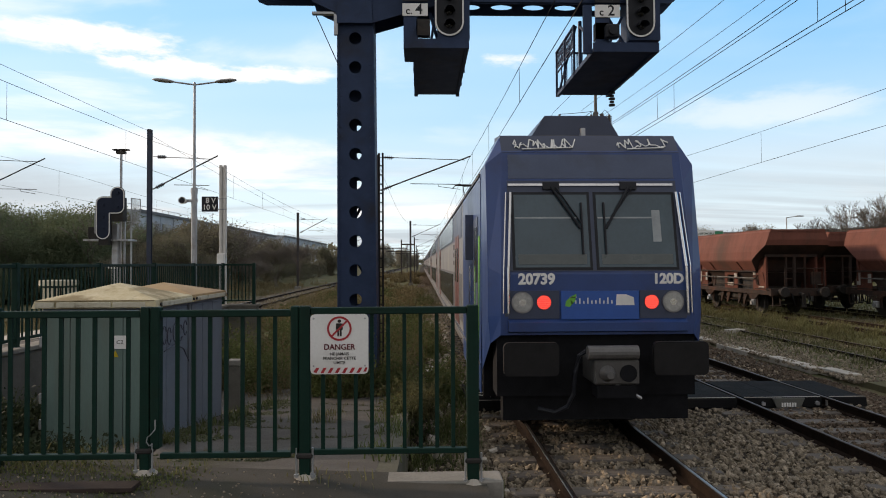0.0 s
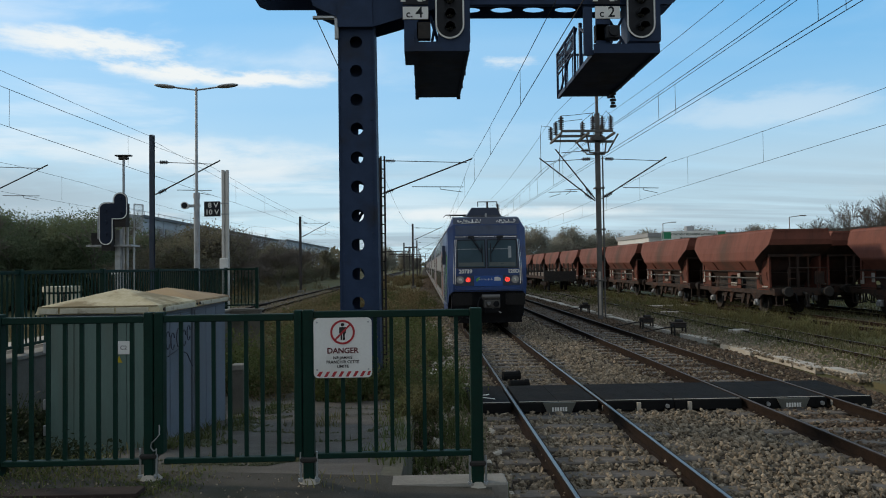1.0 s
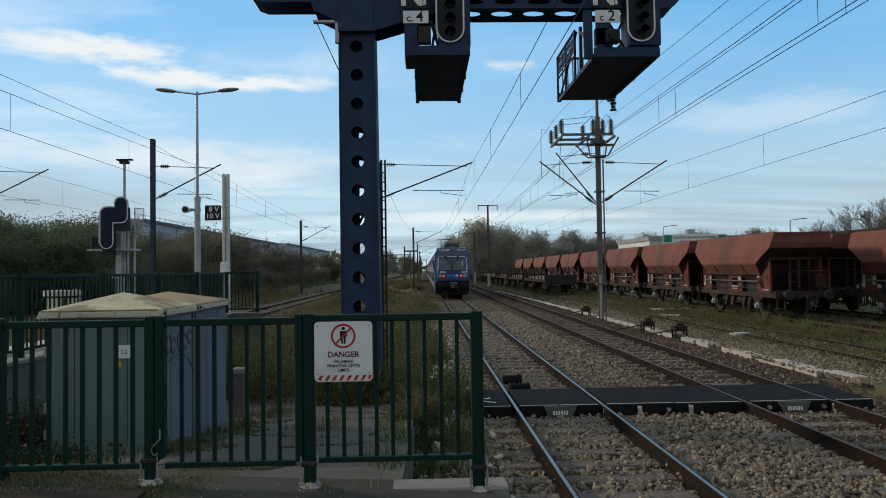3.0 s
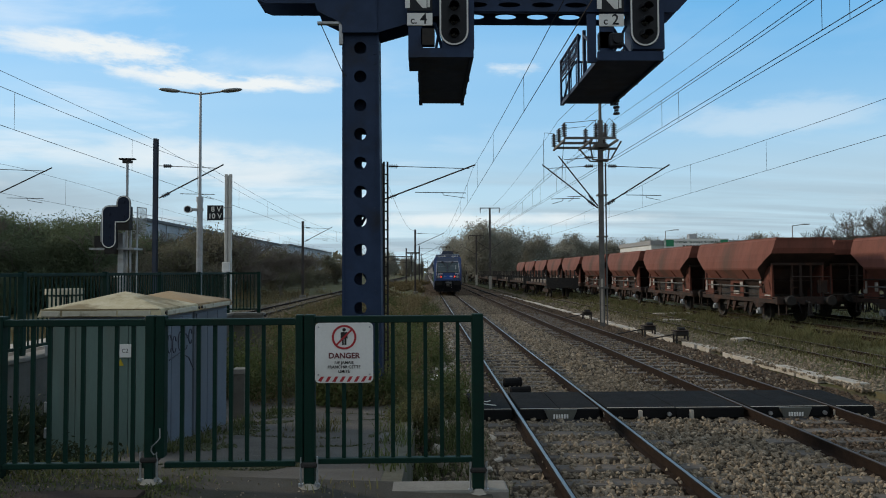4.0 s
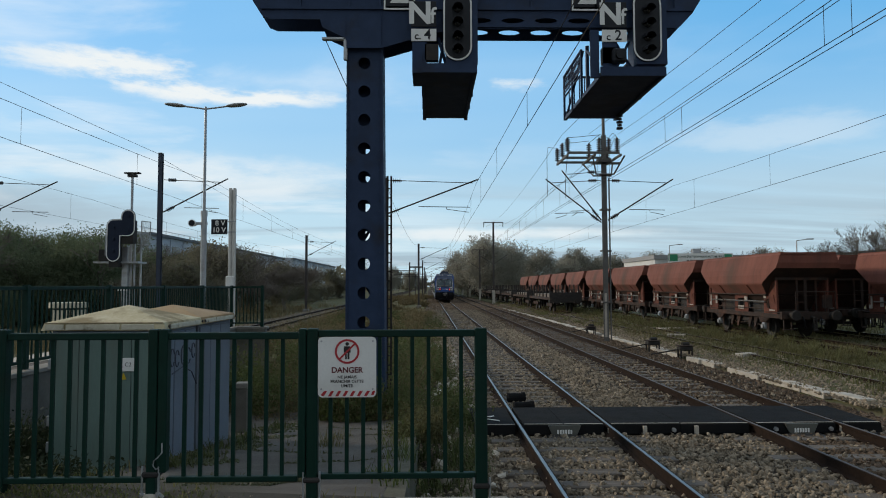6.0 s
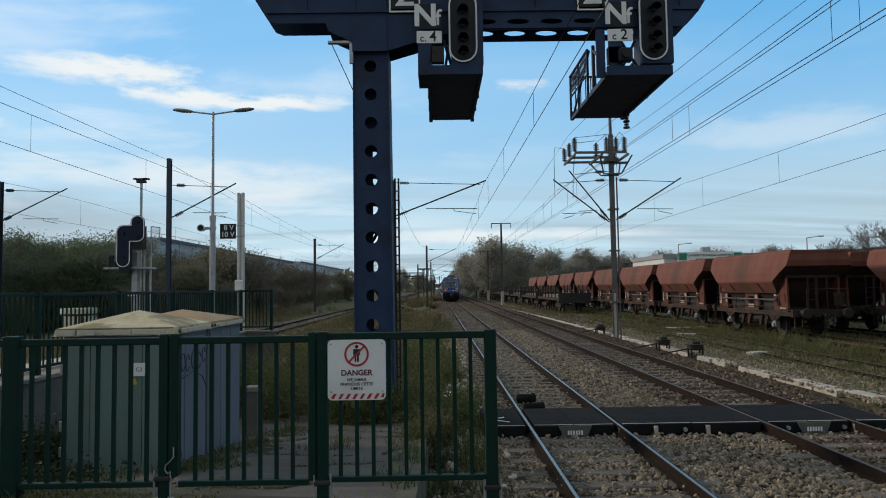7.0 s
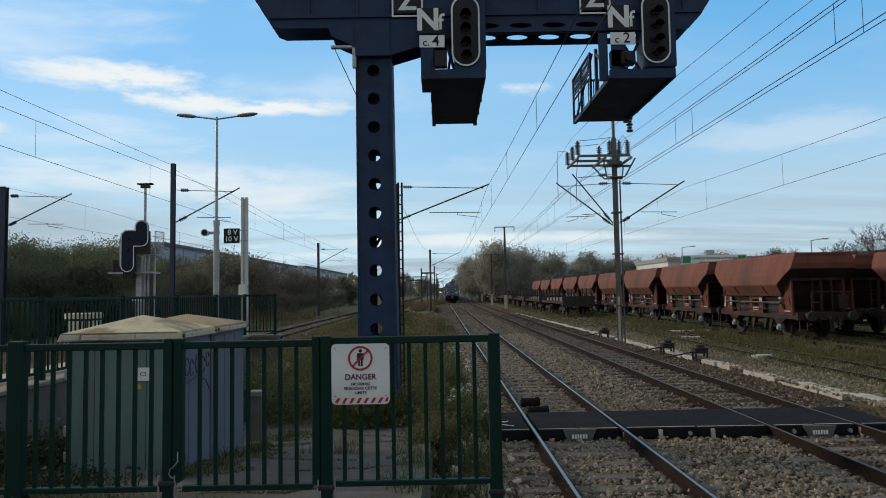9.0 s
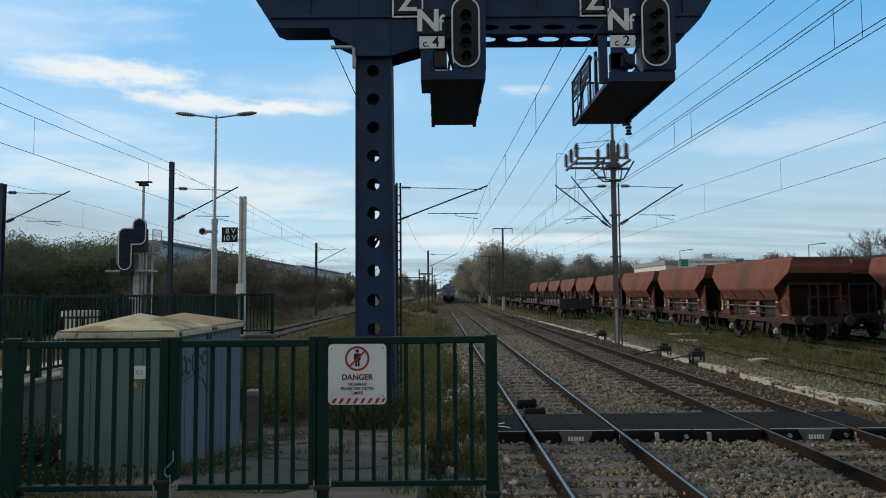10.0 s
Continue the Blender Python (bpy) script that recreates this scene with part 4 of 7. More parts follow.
def platform_length_board(x, y):
    s = thing("stop_board", "black board lettered 8 V 10 V on a pale post", "sign", x, y, 0)
    pale = mat("off-white post paint", (0.62, 0.62, 0.60), (0.5, 0.5, 0.48), 0.6, 0, 3, 0.1, stain=(0.4, 0.38, 0.34))
    solid("post", lambda bm: (box(bm, -0.10, -0.02, -0.05, 0.05, P, 5.24, 0.01), box(bm, 0.02, 0.10, -0.05, 0.05, P, 5.24, 0.01), box(bm, -0.02, 0.02, 0.0, 0.04, P, 5.2)), pale, s)
    b = solid("board", lambda bm: box(bm, -0.60, -0.13, -0.06, -0.03, 3.88, 4.32, 0.008), BLACK, s, "black board")
    text_part("lettering", "8 V", 0.21, WHITE, b, pose(-0.34, -0.062, 4.2, 90), 0.001, 0.003)
    text_part("lettering", "10 V", 0.21, WHITE, b, pose(-0.37, -0.062, 4.0, 90), 0.001, 0.003)
    boxes("clamp", [(-0.14, 0.12, -0.065, -0.05, z, z + 0.03) for z in (3.93, 4.24)], GALV, s)
    solid("meter_box", lambda bm: box(bm, -0.14, 0.08, -0.14, -0.05, 2.32, 2.66, 0.02), WHITE, s, "small white box")


platform_length_board(-5.77, 20.0)


def left_signal(x, y):
    s = thing("track_signal", "black L-shaped signal target with white outline, unlit", "signal", x, y, -0.3)
    o = 0.42
    def outline(e):
        r = 0.27 - e
        pts = ring_pts(0.27, 5.18 - 0.27 + o, r, r, 12, 0, 180)
        pts += [(0.0 + e, 4.78 + o - e + 0.03)] + ring_pts(-0.27, 4.54 + o, r, r, 8, 90, 180)
        pts += ring_pts(-0.27, 3.45 + o, r, r, 12, 180, 360) + [(0.0 - e, 4.15 + o + e)] + ring_pts(0.27, 4.42 + o, r, r, 8, 270, 360)
        return pts
    t = solid("target", lambda bm: plate_with_holes(bm, outline(0.0), [], 0.0, 0.04), SIGNAL_NAVY, s, "navy signal target")
    solid("target_rim", lambda bm: plate_with_holes(bm, outline(0.012), [outline(0.045)], -0.008, -0.001), WHITE, t, "white outline")
    for px, pz in ((0.27, 4.95), (0.27, 4.4), (-0.27, 4.5), (-0.27, 4.05), (-0.27, 3.6)):
        tubes("lens", [((px, -0.05, pz + o), (px, 0.0, pz + o), 0.06)], SIGNAL_NAVY, t, n=12)
    boxes("lamp_case", [(-0.45, 0.45, 0.05, 0.4, 4.3, 5.2), (-0.45, -0.1, 0.05, 0.4, 3.4, 4.3)], DARK, s)
    boxes("post", [(-0.13, 0.08, 0.45, 0.65, 0, 4.2)], GALV, s)
    tubes("cable_pole", [((0.10, 0.7, 0), (0.10, 0.7, 7.1), 0.05)], GALV, s)
    boxes("cross_head", [(-0.2, 0.4, 0.6, 0.8, 7.08, 7.13), (-0.07, 0.27, 0.62, 0.78, 6.95, 7.05)], DARK, s)
    boxes("catwalk", [(-1.15, 0.55, 0.3, 1.1, 3.56, 3.63)], GALV, s)
    boxes("equipment_box", [(-1.05, -0.7, 0.5, 0.8, 3.7, 4.1), (-0.95, -0.6, 0.35, 0.5, 3.63, 3.85)], DARK, s)
    boxes("ladder_stile", [(0.2, 0.26, 0.7, 0.76, 0, 4.6), (0.45, 0.51, 0.7, 0.76, 0, 4.6)], GALV, s)
    tubes("guard_rail", [((-0.75, 0.4, 3.63), (-0.75, 0.4, 4.7), 0.02), ((-0.75, 0.4, 4.7), (-0.5, 0.4, 4.7), 0.02), ((0.6, 0.45, 4.3), (0.6, 0.45, 5.2), 0.02), ((0.6, 0.45, 5.2), (0.95, 0.45, 5.15), 0.015),
                         ((0.95, 0.45, 5.15), (0.93, 0.45, 4.25), 0.015), ((0.93, 0.45, 4.25), (0.45, 0.45, 4.3), 0.02)], GALV, s)
    def net(bm):
        for i in range(9):
            u = 0.6 + 0.04 * i
            box(bm, u - 0.004, u + 0.004, 0.446, 0.454, 4.3, 5.18)
        for i in range(20):
            v = 4.32 + 0.045 * i
            box(bm, 0.6, 0.94, 0.446, 0.454, v - 0.003, v + 0.003)
    solid("guard_mesh", net, GALV, s)
    boxes("sign_plate", [(-0.25, 0.1, 0.40, 0.43, 2.5, 2.62)], WHITE, s)


left_signal(-11.72, 26.0)


def hbeam(bm, x, y, z0, z1, w, t=0.02):
    box(bm, x - w / 2, x + w / 2, y - w / 2, y - w / 2 + t, z0, z1)
    box(bm, x - w / 2, x + w / 2, y + w / 2 - t, y + w / 2, z0, z1)
    box(bm, x - t / 2, x + t / 2, y - w / 2 + t, y + w / 2 - t, z0, z1)


MAST_GREY = mat("weathered grey mast steel", (0.15, 0.15, 0.147), (0.095, 0.095, 0.095), 0.7, 0.3, 3, 0.1, stain=(0.09, 0.075, 0.06))
MAST_BLUE = mat("blue-grey painted mast steel", (0.035, 0.05, 0.085), (0.025, 0.035, 0.06), 0.6, 0.2, 3, 0.1, stain=(0.06, 0.05, 0.045))
MAST_DARK = mat("weathered mast steel", (0.07, 0.065, 0.065), (0.045, 0.04, 0.042), 0.7, 0.3, 3, 0.1, stain=(0.1, 0.06, 0.045))


def cantilever(mast, x, side, reach, z_low, z_top, z_tube):
    """Hinged tube arm with its stay, steady arm and insulators."""
    s = side
    tubes("arm_tube", [((x + s * 0.15, 0, z_low), (x + s * reach, 0, z_top + 0.05), 0.032), ((x + s * 0.15, 0, z_top), (x + s * (reach - 0.25), 0, z_top - 0.12), 0.016),
                       ((x + s * reach * 0.36, 0, z_tube), (x + s * (reach - 0.4), 0, z_tube - 0.03), 0.016), ((x + s * (reach * 0.65), 0, z_tube), (x + s * (reach * 0.66), 0, z_tube - 0.12), 0.012),
                       ((x + s * (reach * 0.66), 0, z_tube - 0.12), (x + s * (reach - 0.45), 0, z_tube - 0.25), 0.012)], MAST_DARK, mast)
    d = Vector((s * reach, 0, z_top - z_low)).normalized()
    insulators("insulator", [((x + s * 0.3, 0, z_low + 0.15 * (z_top - z_low) / reach * 2 * 0.5), (d.x, 0, d.z), 4, 0.09, 0.09), ((x + s * 0.35, 0, z_top - 0.01), (s, 0, -0.03), 4, 0.09, 0.09)], mast)


def line_mast(x, y, top, side, reach, label, z_low=5.5, z_top=6.95, z_tube=5.8, w=0.22, paint=MAST_DARK):
    m = thing("catenary_mast", label, "mast", x, y, -0.3, group="overhead line masts")
    solid("post", lambda bm: hbeam(bm, 0, 0, 0, top + 0.3, w), paint, m)
    solid("base", lambda bm: box(bm, -0.3, 0.3, -0.3, 0.3, -0.1, 0.35, 0.02), CONCRETE, m)
    cantilever(m, 0, side, reach, z_low + 0.3, z_top + 0.3, z_tube + 0.3)
    return m


line_mast(-1.93, 29.4, 7.05, 1, 4.1, "slim dark steel catenary mast with one arm")
line_mast(-12.42, 31.5, 8.55, 1, 3.1, "dark perforated steel catenary mast with one arm", 5.8, 7.3, 6.0, 0.19, MAST_BLUE)
line_mast(-21.9, 34.0, 8.0, 1, 3.4, "dark steel catenary mast beyond the fence", 6.0, 7.55, 6.1, 0.3, MAST_BLUE)
for y in (81, 132, 184, 236, 290):
    line_mast(-1.25, y, 7.4, 1, 3.5, "far dark catenary mast beside the main track")
for y in (70, 118, 170, 225):
    line_mast(-12.6, y, 7.6, 1, 3.0, "far dark catenary mast beside the platform track")


def portal(x0, x1, y, h):
    m = thing("portal_mast", "far dark steel portal over the side tracks", "mast", 0, y, -0.3, group="overhead line masts")
    for x in (x0, x1):
        solid("post", lambda bm: hbeam(bm, x, 0, 0, h + 0.8, 0.26), MAST_DARK, m)
    boxes("cross_beam", [(x0, x1, -0.12, 0.12, h - 0.3, h)], MAST_DARK, m)
    for x in (x0 + 0.9, (x0 + x1) / 2, x1 - 0.5):
        solid("drop_arm", lambda bm: box(bm, x - 0.05, x + 0.05, -0.05, 0.05, h - 1.4, h - 0.3), MAST_DARK, m)


portal(-3.9, -1.3, 136, 6.6)
portal(-12.5, -4.2, 205, 7.4)
portal(-14.5, -1.4, 262, 7.4)
portal(-15.0, 1.0, 330, 7.6)


def gallows(x, y, h):
    m = thing("feeder_mast", "dark steel T-topped feeder mast with a white base", "mast", x, y, -0.3, group="feeder masts")
    solid("post", lambda bm: hbeam(bm, 0, 0, 0, h, 0.25), MAST_DARK, m)
    solid("white_base", lambda bm: box(bm, -0.2, 0.2, -0.2, 0.2, 0, 2.0, 0.02), PALE_CONCRETE, m, "pale painted foot")
    boxes("cross_arm", [(-1.45, 1.45, -0.06, 0.06, h - 0.12, h)], MAST_DARK, m)
    insulators("insulator", [((sx, 0, h - 0.12), (0, 0, -1), 5, 0.1, 0.12) for sx in (-1.4, 1.4)], m)
    tubes("arm_tube", [((0, 0, 5.8), (-2.2, 0, 7.2), 0.05), ((0, 0, 5.8), (2.0, 0, 7.2), 0.05)], MAST_DARK, m)


for y, h in ((99, 12.0), (126, 9.4), (157, 9.0), (190, 9), (225, 9), (262, 9)):
    gallows(9.4, y, h)


def big_mast(x, y):
    m = thing("feeder_mast", "grey galvanised catenary mast with insulator frame on top", "mast", x, y, -0.3)
    o = 0.3
    solid("post", lambda bm: hbeam(bm, 0, 0, 0, 9.3 + o, 0.2, 0.025), MAST_GREY, m)
    tubes("top_pole", [((0, 0, 9.2), (0, 0, 11.2), 0.07)], MAST_GREY, m, n=10)
    tubes("conduit", [((0.2, -0.1, 0.2), (0.2, -0.1, 7.6), 0.035)], MAST_GREY, m)
    solid("pale_foot", lambda bm: box(bm, -0.085, 0.02, -0.106, -0.102, 0.3, 2.3), PALE_CONCRETE, m, "flaking pale paint")
    boxes("band", [(-0.19, 0.26, -0.17, 0.17, z, z + 0.07) for z in (1.85, 4.2, 6.1, 7.7)], MAST_GREY, m)
    a, b, zf = -1.92, 0.4, 8.25 + o
    for v, e in ((-1.2, b), (0.0, -0.12), (1.2, b)):
        solid("cross_arm", lambda bm: box(bm, a, e, v - 0.045, v + 0.045, zf - 0.05, zf + 0.05), MAST_GREY, m)
    for u in (a - 0.045, -0.75, b):
        solid("cross_arm", lambda bm: box(bm, u, u + 0.09, -1.245, 1.245, zf - 0.14, zf - 0.05), MAST_GREY, m)
    for v in (-1.0, 1.0):
        solid("brace", lambda bm: polytube(bm, [(-0.75, v, zf - 0.1), (-0.42, v * 0.25, 7.75), (0.4, v * 0.25, 7.75), (0.68, v, zf - 0.1)], 0.04, 8), MAST_GREY, m)
    boxes("head_plate", [(-0.3, 0.3, -0.2, 0.2, zf - 0.22, zf - 0.05), (-0.55, 0.75, -0.1, 0.1, zf - 0.3, zf - 0.22)], MAST_GREY, m)
    insulators("insulator", [((u, v, zf + 0.05), (0, 0, 1), 6, 0.125, 0.095) for u, v in ((a, -1.2), (a, 0.0), (a, 1.2), (-0.68, 0.0), (-0.5, -1.2), (-0.05, -1.1), (0.3, -1.2), (0.4, 0.9))], m)
    top = zf + 0.68
    for pts in ([(a, -1.2, top), (-1.5, -1.2, top + 0.02), (-0.5, -1.2, top + 0.12)], [(a, 0, top), (-1.4, 0, top + 0.02), (-0.68, 0, top + 0.1)], [(-0.68, 0, top), (-0.3, -0.5, top + 0.3), (-0.05, -1.1, top)],
                [(a, 1.2, top), (a - 0.45, 1.2, top + 0.05), (a - 0.5, 1.2, top - 0.4), (a - 0.5, 1.2, 6.9)], [(a, -1.2, zf), (a - 0.05, -1.0, 7.6), (a, -0.6, 6.6)], [(-0.05, -1.1, top), (0.12, -1.15, top + 0.22), (0.3, -1.2, top)],
                [(0.3, -1.2, top), (0.35, -0.6, top + 0.1), (0.3, 0.4, zf + 0.2), (0.22, -0.1, zf - 0.4)], [(-0.5, -1.2, top + 0.1), (-0.45, -0.8, top - 0.2), (-0.25, -0.3, zf)]):
        solid("jumper", lambda bm: polytube(bm, pts, 0.013, 5), DARK, m, "bent jumper wire")
    cantilever(m, 0, 1, 3.2, 5.65, 7.5, 6.15)
    cantilever(m, 0, -1, 1.95, 5.65, 7.9, 6.1)
    cantilever(m, 0, -1, 2.7, 5.55, 7.5, 6.0)


big_mast(8.08, 31.0)


def overhead_line(x, zc, zm, y0, y1, label, support=29.4, span=51.5, r=0.007, extra=0.0):
    w = thing("overhead_wire", label, "wire", group="overhead line")
    tubes("contact_wire", [((x, y0, zc), (x, y1, zc), r)], DARK, w, n=5)
    def zz(y):
        u = ((y - support) / span) % 1.0
        return zm - 0.5 * 4 * u * (1 - u) + extra
    def catenary(bm):
        k = int((y1 - y0) / (span / 8))
        polytube(bm, [(x, y0 + i * span / 8, zz(y0 + i * span / 8)) for i in range(k + 1)], r)
    solid("messenger_wire", catenary, DARK, w)
    y = y0 + 4
    while y < min(y1, 120):
        solid("dropper", lambda bm: tube(bm, (x, y, zc), (x, y, zz(y)), r * 0.7, 4), DARK, w)
        y += span / 8


overhead_line(2.07, 5.70, 6.85, -22.1, 390, "thin dark overhead line above the main track")
overhead_line(5.55, 5.70, 6.75, -20.5, 390, "thin dark overhead line above the second track", 31)
overhead_line(5.95, 5.85, 6.95, -20.5, 340, "thin dark overlapping overhead line", 31)
overhead_line(11.3, 5.65, 6.95, -20.5, 340, "thin dark overhead line above the siding", 31)
overhead_line(-9.7, 5.75, 7.05, -20, 330, "thin dark overhead line above the platform track", 31.5)
overhead_line(-18.6, 5.9, 7.3, -20, 330, "thin dark overhead line beyond the fence", 34)


def feeder(p, q, sag, label, r=0.008):
    w = thing("feeder_wire", label, "wire", group="feeder wires")
    p, q = Vector(p), Vector(q)
    def run(bm):
        k = 12
        pts = [p.lerp(q, i / k) - Vector((0, 0, sag * 4 * (i / k) * (1 - i / k))) for i in range(k + 1)]
        polytube(bm, pts, r)
    solid("strand", run, DARK, w)


feeder((6.2, 31, 9.35), (6.6, -40, 9.9), 0.6, "thin dark feeder wire on tall masts")
feeder((8.75, 31, 9.35), (8.9, -40, 9.9), 0.7, "thin dark feeder wire on tall masts")
feeder((7.4, 31, 9.35), (8.0, -40, 9.7), 0.9, "thin dark feeder wire on tall masts")
for dx in (-1.9, 0.6):
    feeder((8.08 + dx, 31, 9.35), (9.4 + dx * 0.6, 99, 11.0), 0.8, "thin dark feeder wire on tall masts")
feeder((-12.3, 31.5, 8.4), (-11.4, -40, 9.0), 0.6, "thin dark earth wire over the far platform")
feeder((-12.4, 31.5, 8.3), (-12.6, 118, 7.4), 0.7, "thin dark earth wire over the far platform")
feeder((-1.9, 29.4, 6.9), (-1.25, 81, 7.3), 0.9, "thin dark earth wire beside the main track")


def round_bin(x, y):
    b = thing("slatted_bin", "cream round slatted bin on the far platform", "bin", x, y, P)
    cream = mat("cream slat paint", (0.62, 0.58, 0.45), (0.5, 0.46, 0.34), 0.6, 0, 4, 0.1)
    for i in range(22):
        a = 2 * math.pi * i / 22
        c, s_ = math.cos(a), math.sin(a)
        solid("slat", lambda bm: box(bm, -0.028, 0.028, -0.012, 0.012, 0.04, 1.0, 0, Matrix.Translation((0.29 * c, 0.29 * s_, 0)) @ Matrix.Rotation(a + math.pi / 2, 4, "Z")), cream, b)
    solid("rim", lambda bm: tube(bm, (0, 0, 1.04), (0, 0, 1.14), 0.335, 20), cream, b)
    solid("liner", lambda bm: tube(bm, (0, 0, 0.0), (0, 0, 1.04), 0.26, 16), DARK, b)


round_bin(-6.85, 13.1)

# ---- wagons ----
# Darker red-brown that paints the shade under the raked hopper ends.
SHADED_END = mat("hopper ends with shade painted in", (0.065, 0.042, 0.036), (0.034, 0.025, 0.023), 0.9, 0, 2, 0.2, 20, stain=(0.075, 0.038, 0.028), spec=0.2)
# Bracket red is RUST_RED darkened for the shade below the hopper, plus grime.
GRIMY_SHADED_RED = mat("grimy oxide red with shade painted in", (0.15, 0.05, 0.034), (0.08, 0.032, 0.024), 0.85, 0, 3, 0.15, 20, stain=(0.035, 0.022, 0.018), spec=0.25)
GREY_HOP = mat("wagon white markings", (0.42, 0.40, 0.37), (0.24, 0.22, 0.2), 0.7, 0, 6, 0.05)


def hopper_wagon(x, y, label):
    """The near end at y, 8.2 m of hopper on two axles."""
    w = thing("hopper_wagon", label, "wagon", x, y, 0, group="hopper wagons in the sidings")
    L = 8.2
    # outline across the hopper (half width, height) with the set-back of its raked ends
    prof = [(0.62, 1.3, 2.0), (1.17, 1.93, 1.42), (1.50, 2.38, 1.14), (1.515, 2.46, 1.06), (1.48, 2.80, 0.52), (1.42, 3.08, 0.06), (1.35, 3.32, 0.0), (1.25, 3.66, 0.0), (1.18, 3.75, 0.0)]

    def hopper(bm):
        near = [[bm.verts.new((sx * a, d, b)) for a, b, d in prof] for sx in (-1, 1)]
        far = [[bm.verts.new((sx * a, L - d, b)) for a, b, d in prof] for sx in (-1, 1)]
        for i in range(len(prof) - 1):
            for k in (0, 1):
                f = bm.faces.new((near[k][i], near[k][i + 1], far[k][i + 1], far[k][i]))
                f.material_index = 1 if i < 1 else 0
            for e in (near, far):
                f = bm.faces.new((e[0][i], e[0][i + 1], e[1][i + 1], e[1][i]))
                # end faces below the upper plate take the painted shade
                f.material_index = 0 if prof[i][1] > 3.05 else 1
        for i in (0, -1):
            bm.faces.new((near[0][i], near[1][i], far[1][i], far[0][i]))
        bmesh.ops.recalc_face_normals(bm, faces=bm.faces)
    solid("hopper", hopper, (RUST_RED, SHADED_END), w, "rust-streaked oxide red hopper")
    boxes("top_rim", [(-1.22, 1.22, -0.03, 0.05, 3.67, 3.77), (-1.22, 1.22, L - 0.05, L + 0.03, 3.67, 3.77), (-1.17, -1.10, 0.05, L - 0.05, 3.74, 3.785), (1.10, 1.17, 0.05, L - 0.05, 3.74, 3.785)], RUST_RED, w)
    for sx in (-1, 1):
        solid("bottom_flange", lambda bm: box(bm, sx * 1.19 - 0.05, sx * 1.19 + 0.05, 1.35, L - 0.55, 1.89, 1.95), RUST_DARK, w)
        # pressed ribs across the lower side sheet
        for yy in (2.6, L - 2.6):
            solid("side_rib", lambda bm: prism(bm, [(sx * 1.18, 1.94), (sx * 1.51, 2.37), (sx * 1.54, 2.35), (sx * 1.21, 1.92)], yy - 0.025, yy + 0.025), RUST_RED, w)
    # dark chutes that fill the middle of the frame, coloured for the shade there
    solid("discharge_chute", lambda bm: prism(bm, [(-0.92, 0.62), (-0.92, 1.92), (0.92, 1.92), (0.92, 0.62)], 1.7, L - 1.5), DARK, w, "dark discharge chute")
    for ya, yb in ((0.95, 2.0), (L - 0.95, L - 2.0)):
        solid("slope_sheet", lambda bm: prism(bm, [(ya, 1.85), (yb, 1.0), (yb, 1.9)], -0.95, 0.95, "x"), SHADED_END, w)

    def holed(bm, a, b, z0, z1, ha, hb, h0, h1, u0, u1, lean=0.0):
        r = 0.09
        hole = []
        for cy, cz, ang in ((hb - r, h1 - r, 0), (ha + r, h1 - r, 90), (ha + r, h0 + r, 180), (hb - r, h0 + r, 270)):
            hole += ring_pts(cy, cz, r, r, 4, ang, ang + 90)
        plate_with_holes(bm, [(a, z0), (b, z0), (b, z1), (a + lean, z1)], [hole], u0, u1, "x")
    for sx in (-1, 1):
        u0, u1 = sorted((sx * 1.10, sx * 1.13))
        solid("end_bracket", lambda bm: holed(bm, 0.6, 1.75, 1.08, 1.9, 0.9, 1.5, 1.3, 1.74, u0, u1, 0.3), GRIMY_SHADED_RED, w, "red pressed bracket with a rounded hole")
        solid("end_bracket", lambda bm: holed(bm, L - 1.5, L - 0.5, 1.08, 1.9, L - 1.2, L - 0.8, 1.3, 1.74, u0, u1), GRIMY_SHADED_RED, w, "red pressed bracket with a rounded hole")
        solid("middle_bracket", lambda bm: holed(bm, 3.3, 4.7, 1.08, 1.89, 3.65, 4.4, 1.3, 1.72, u0, u1), GRIMY_SHADED_RED, w, "red pressed bracket with a rounded hole")
        tubes("control_bar", [((sx * 1.2, 1.5, 1.60), (sx * 1.2, L - 0.9, 1.60), 0.03)], MAST_GREY, w)
        tubes("control_bar", [((sx * 1.2, 1.8, 1.28), (sx * 1.2, L - 1.8, 1.28), 0.02)], RUST_DARK, w)
        solid("sole_bar", lambda bm: box(bm, sx * 1.08 - 0.07, sx * 1.08 + 0.07, 0.03, L - 0.03, 0.88, 1.08, 0.01), RUST_DARK, w, "rusty sole bar")
        boxes("marking_panel", [(sx * 1.15 - 0.012, sx * 1.15 + 0.012, a, b, c, d) for a, b, c, d in
              ((0.72, 1.2, 1.2, 1.26), (1.5, 1.72, 1.76, 1.86), (3.32, 3.6, 1.62, 1.8), (L - 0.75, L - 0.52, 1.3, 1.85), (L - 1.48, L - 1.28, 1.4, 1.8), (3.7, 4.3, 1.2, 1.36))], GREY_HOP, w)
        for yy in (1.75, L - 1.75):
            boxes("axle_guard", [(sx * 1.05 - 0.03, sx * 1.05 + 0.03, yy - 0.28, yy - 0.16, 0.35, 0.92), (sx * 1.05 - 0.03, sx * 1.05 + 0.03, yy + 0.16, yy + 0.28, 0.35, 0.92)], RUST_DARK, w)
            boxes("leaf_spring", [(sx * 1.12 - 0.05, sx * 1.12 + 0.05, yy - 0.52 + 0.075 * i, yy + 0.52 - 0.075 * i, 0.84 - 0.045 * i, 0.875 - 0.045 * i) for i in range(5)], RUST_DARK, w)
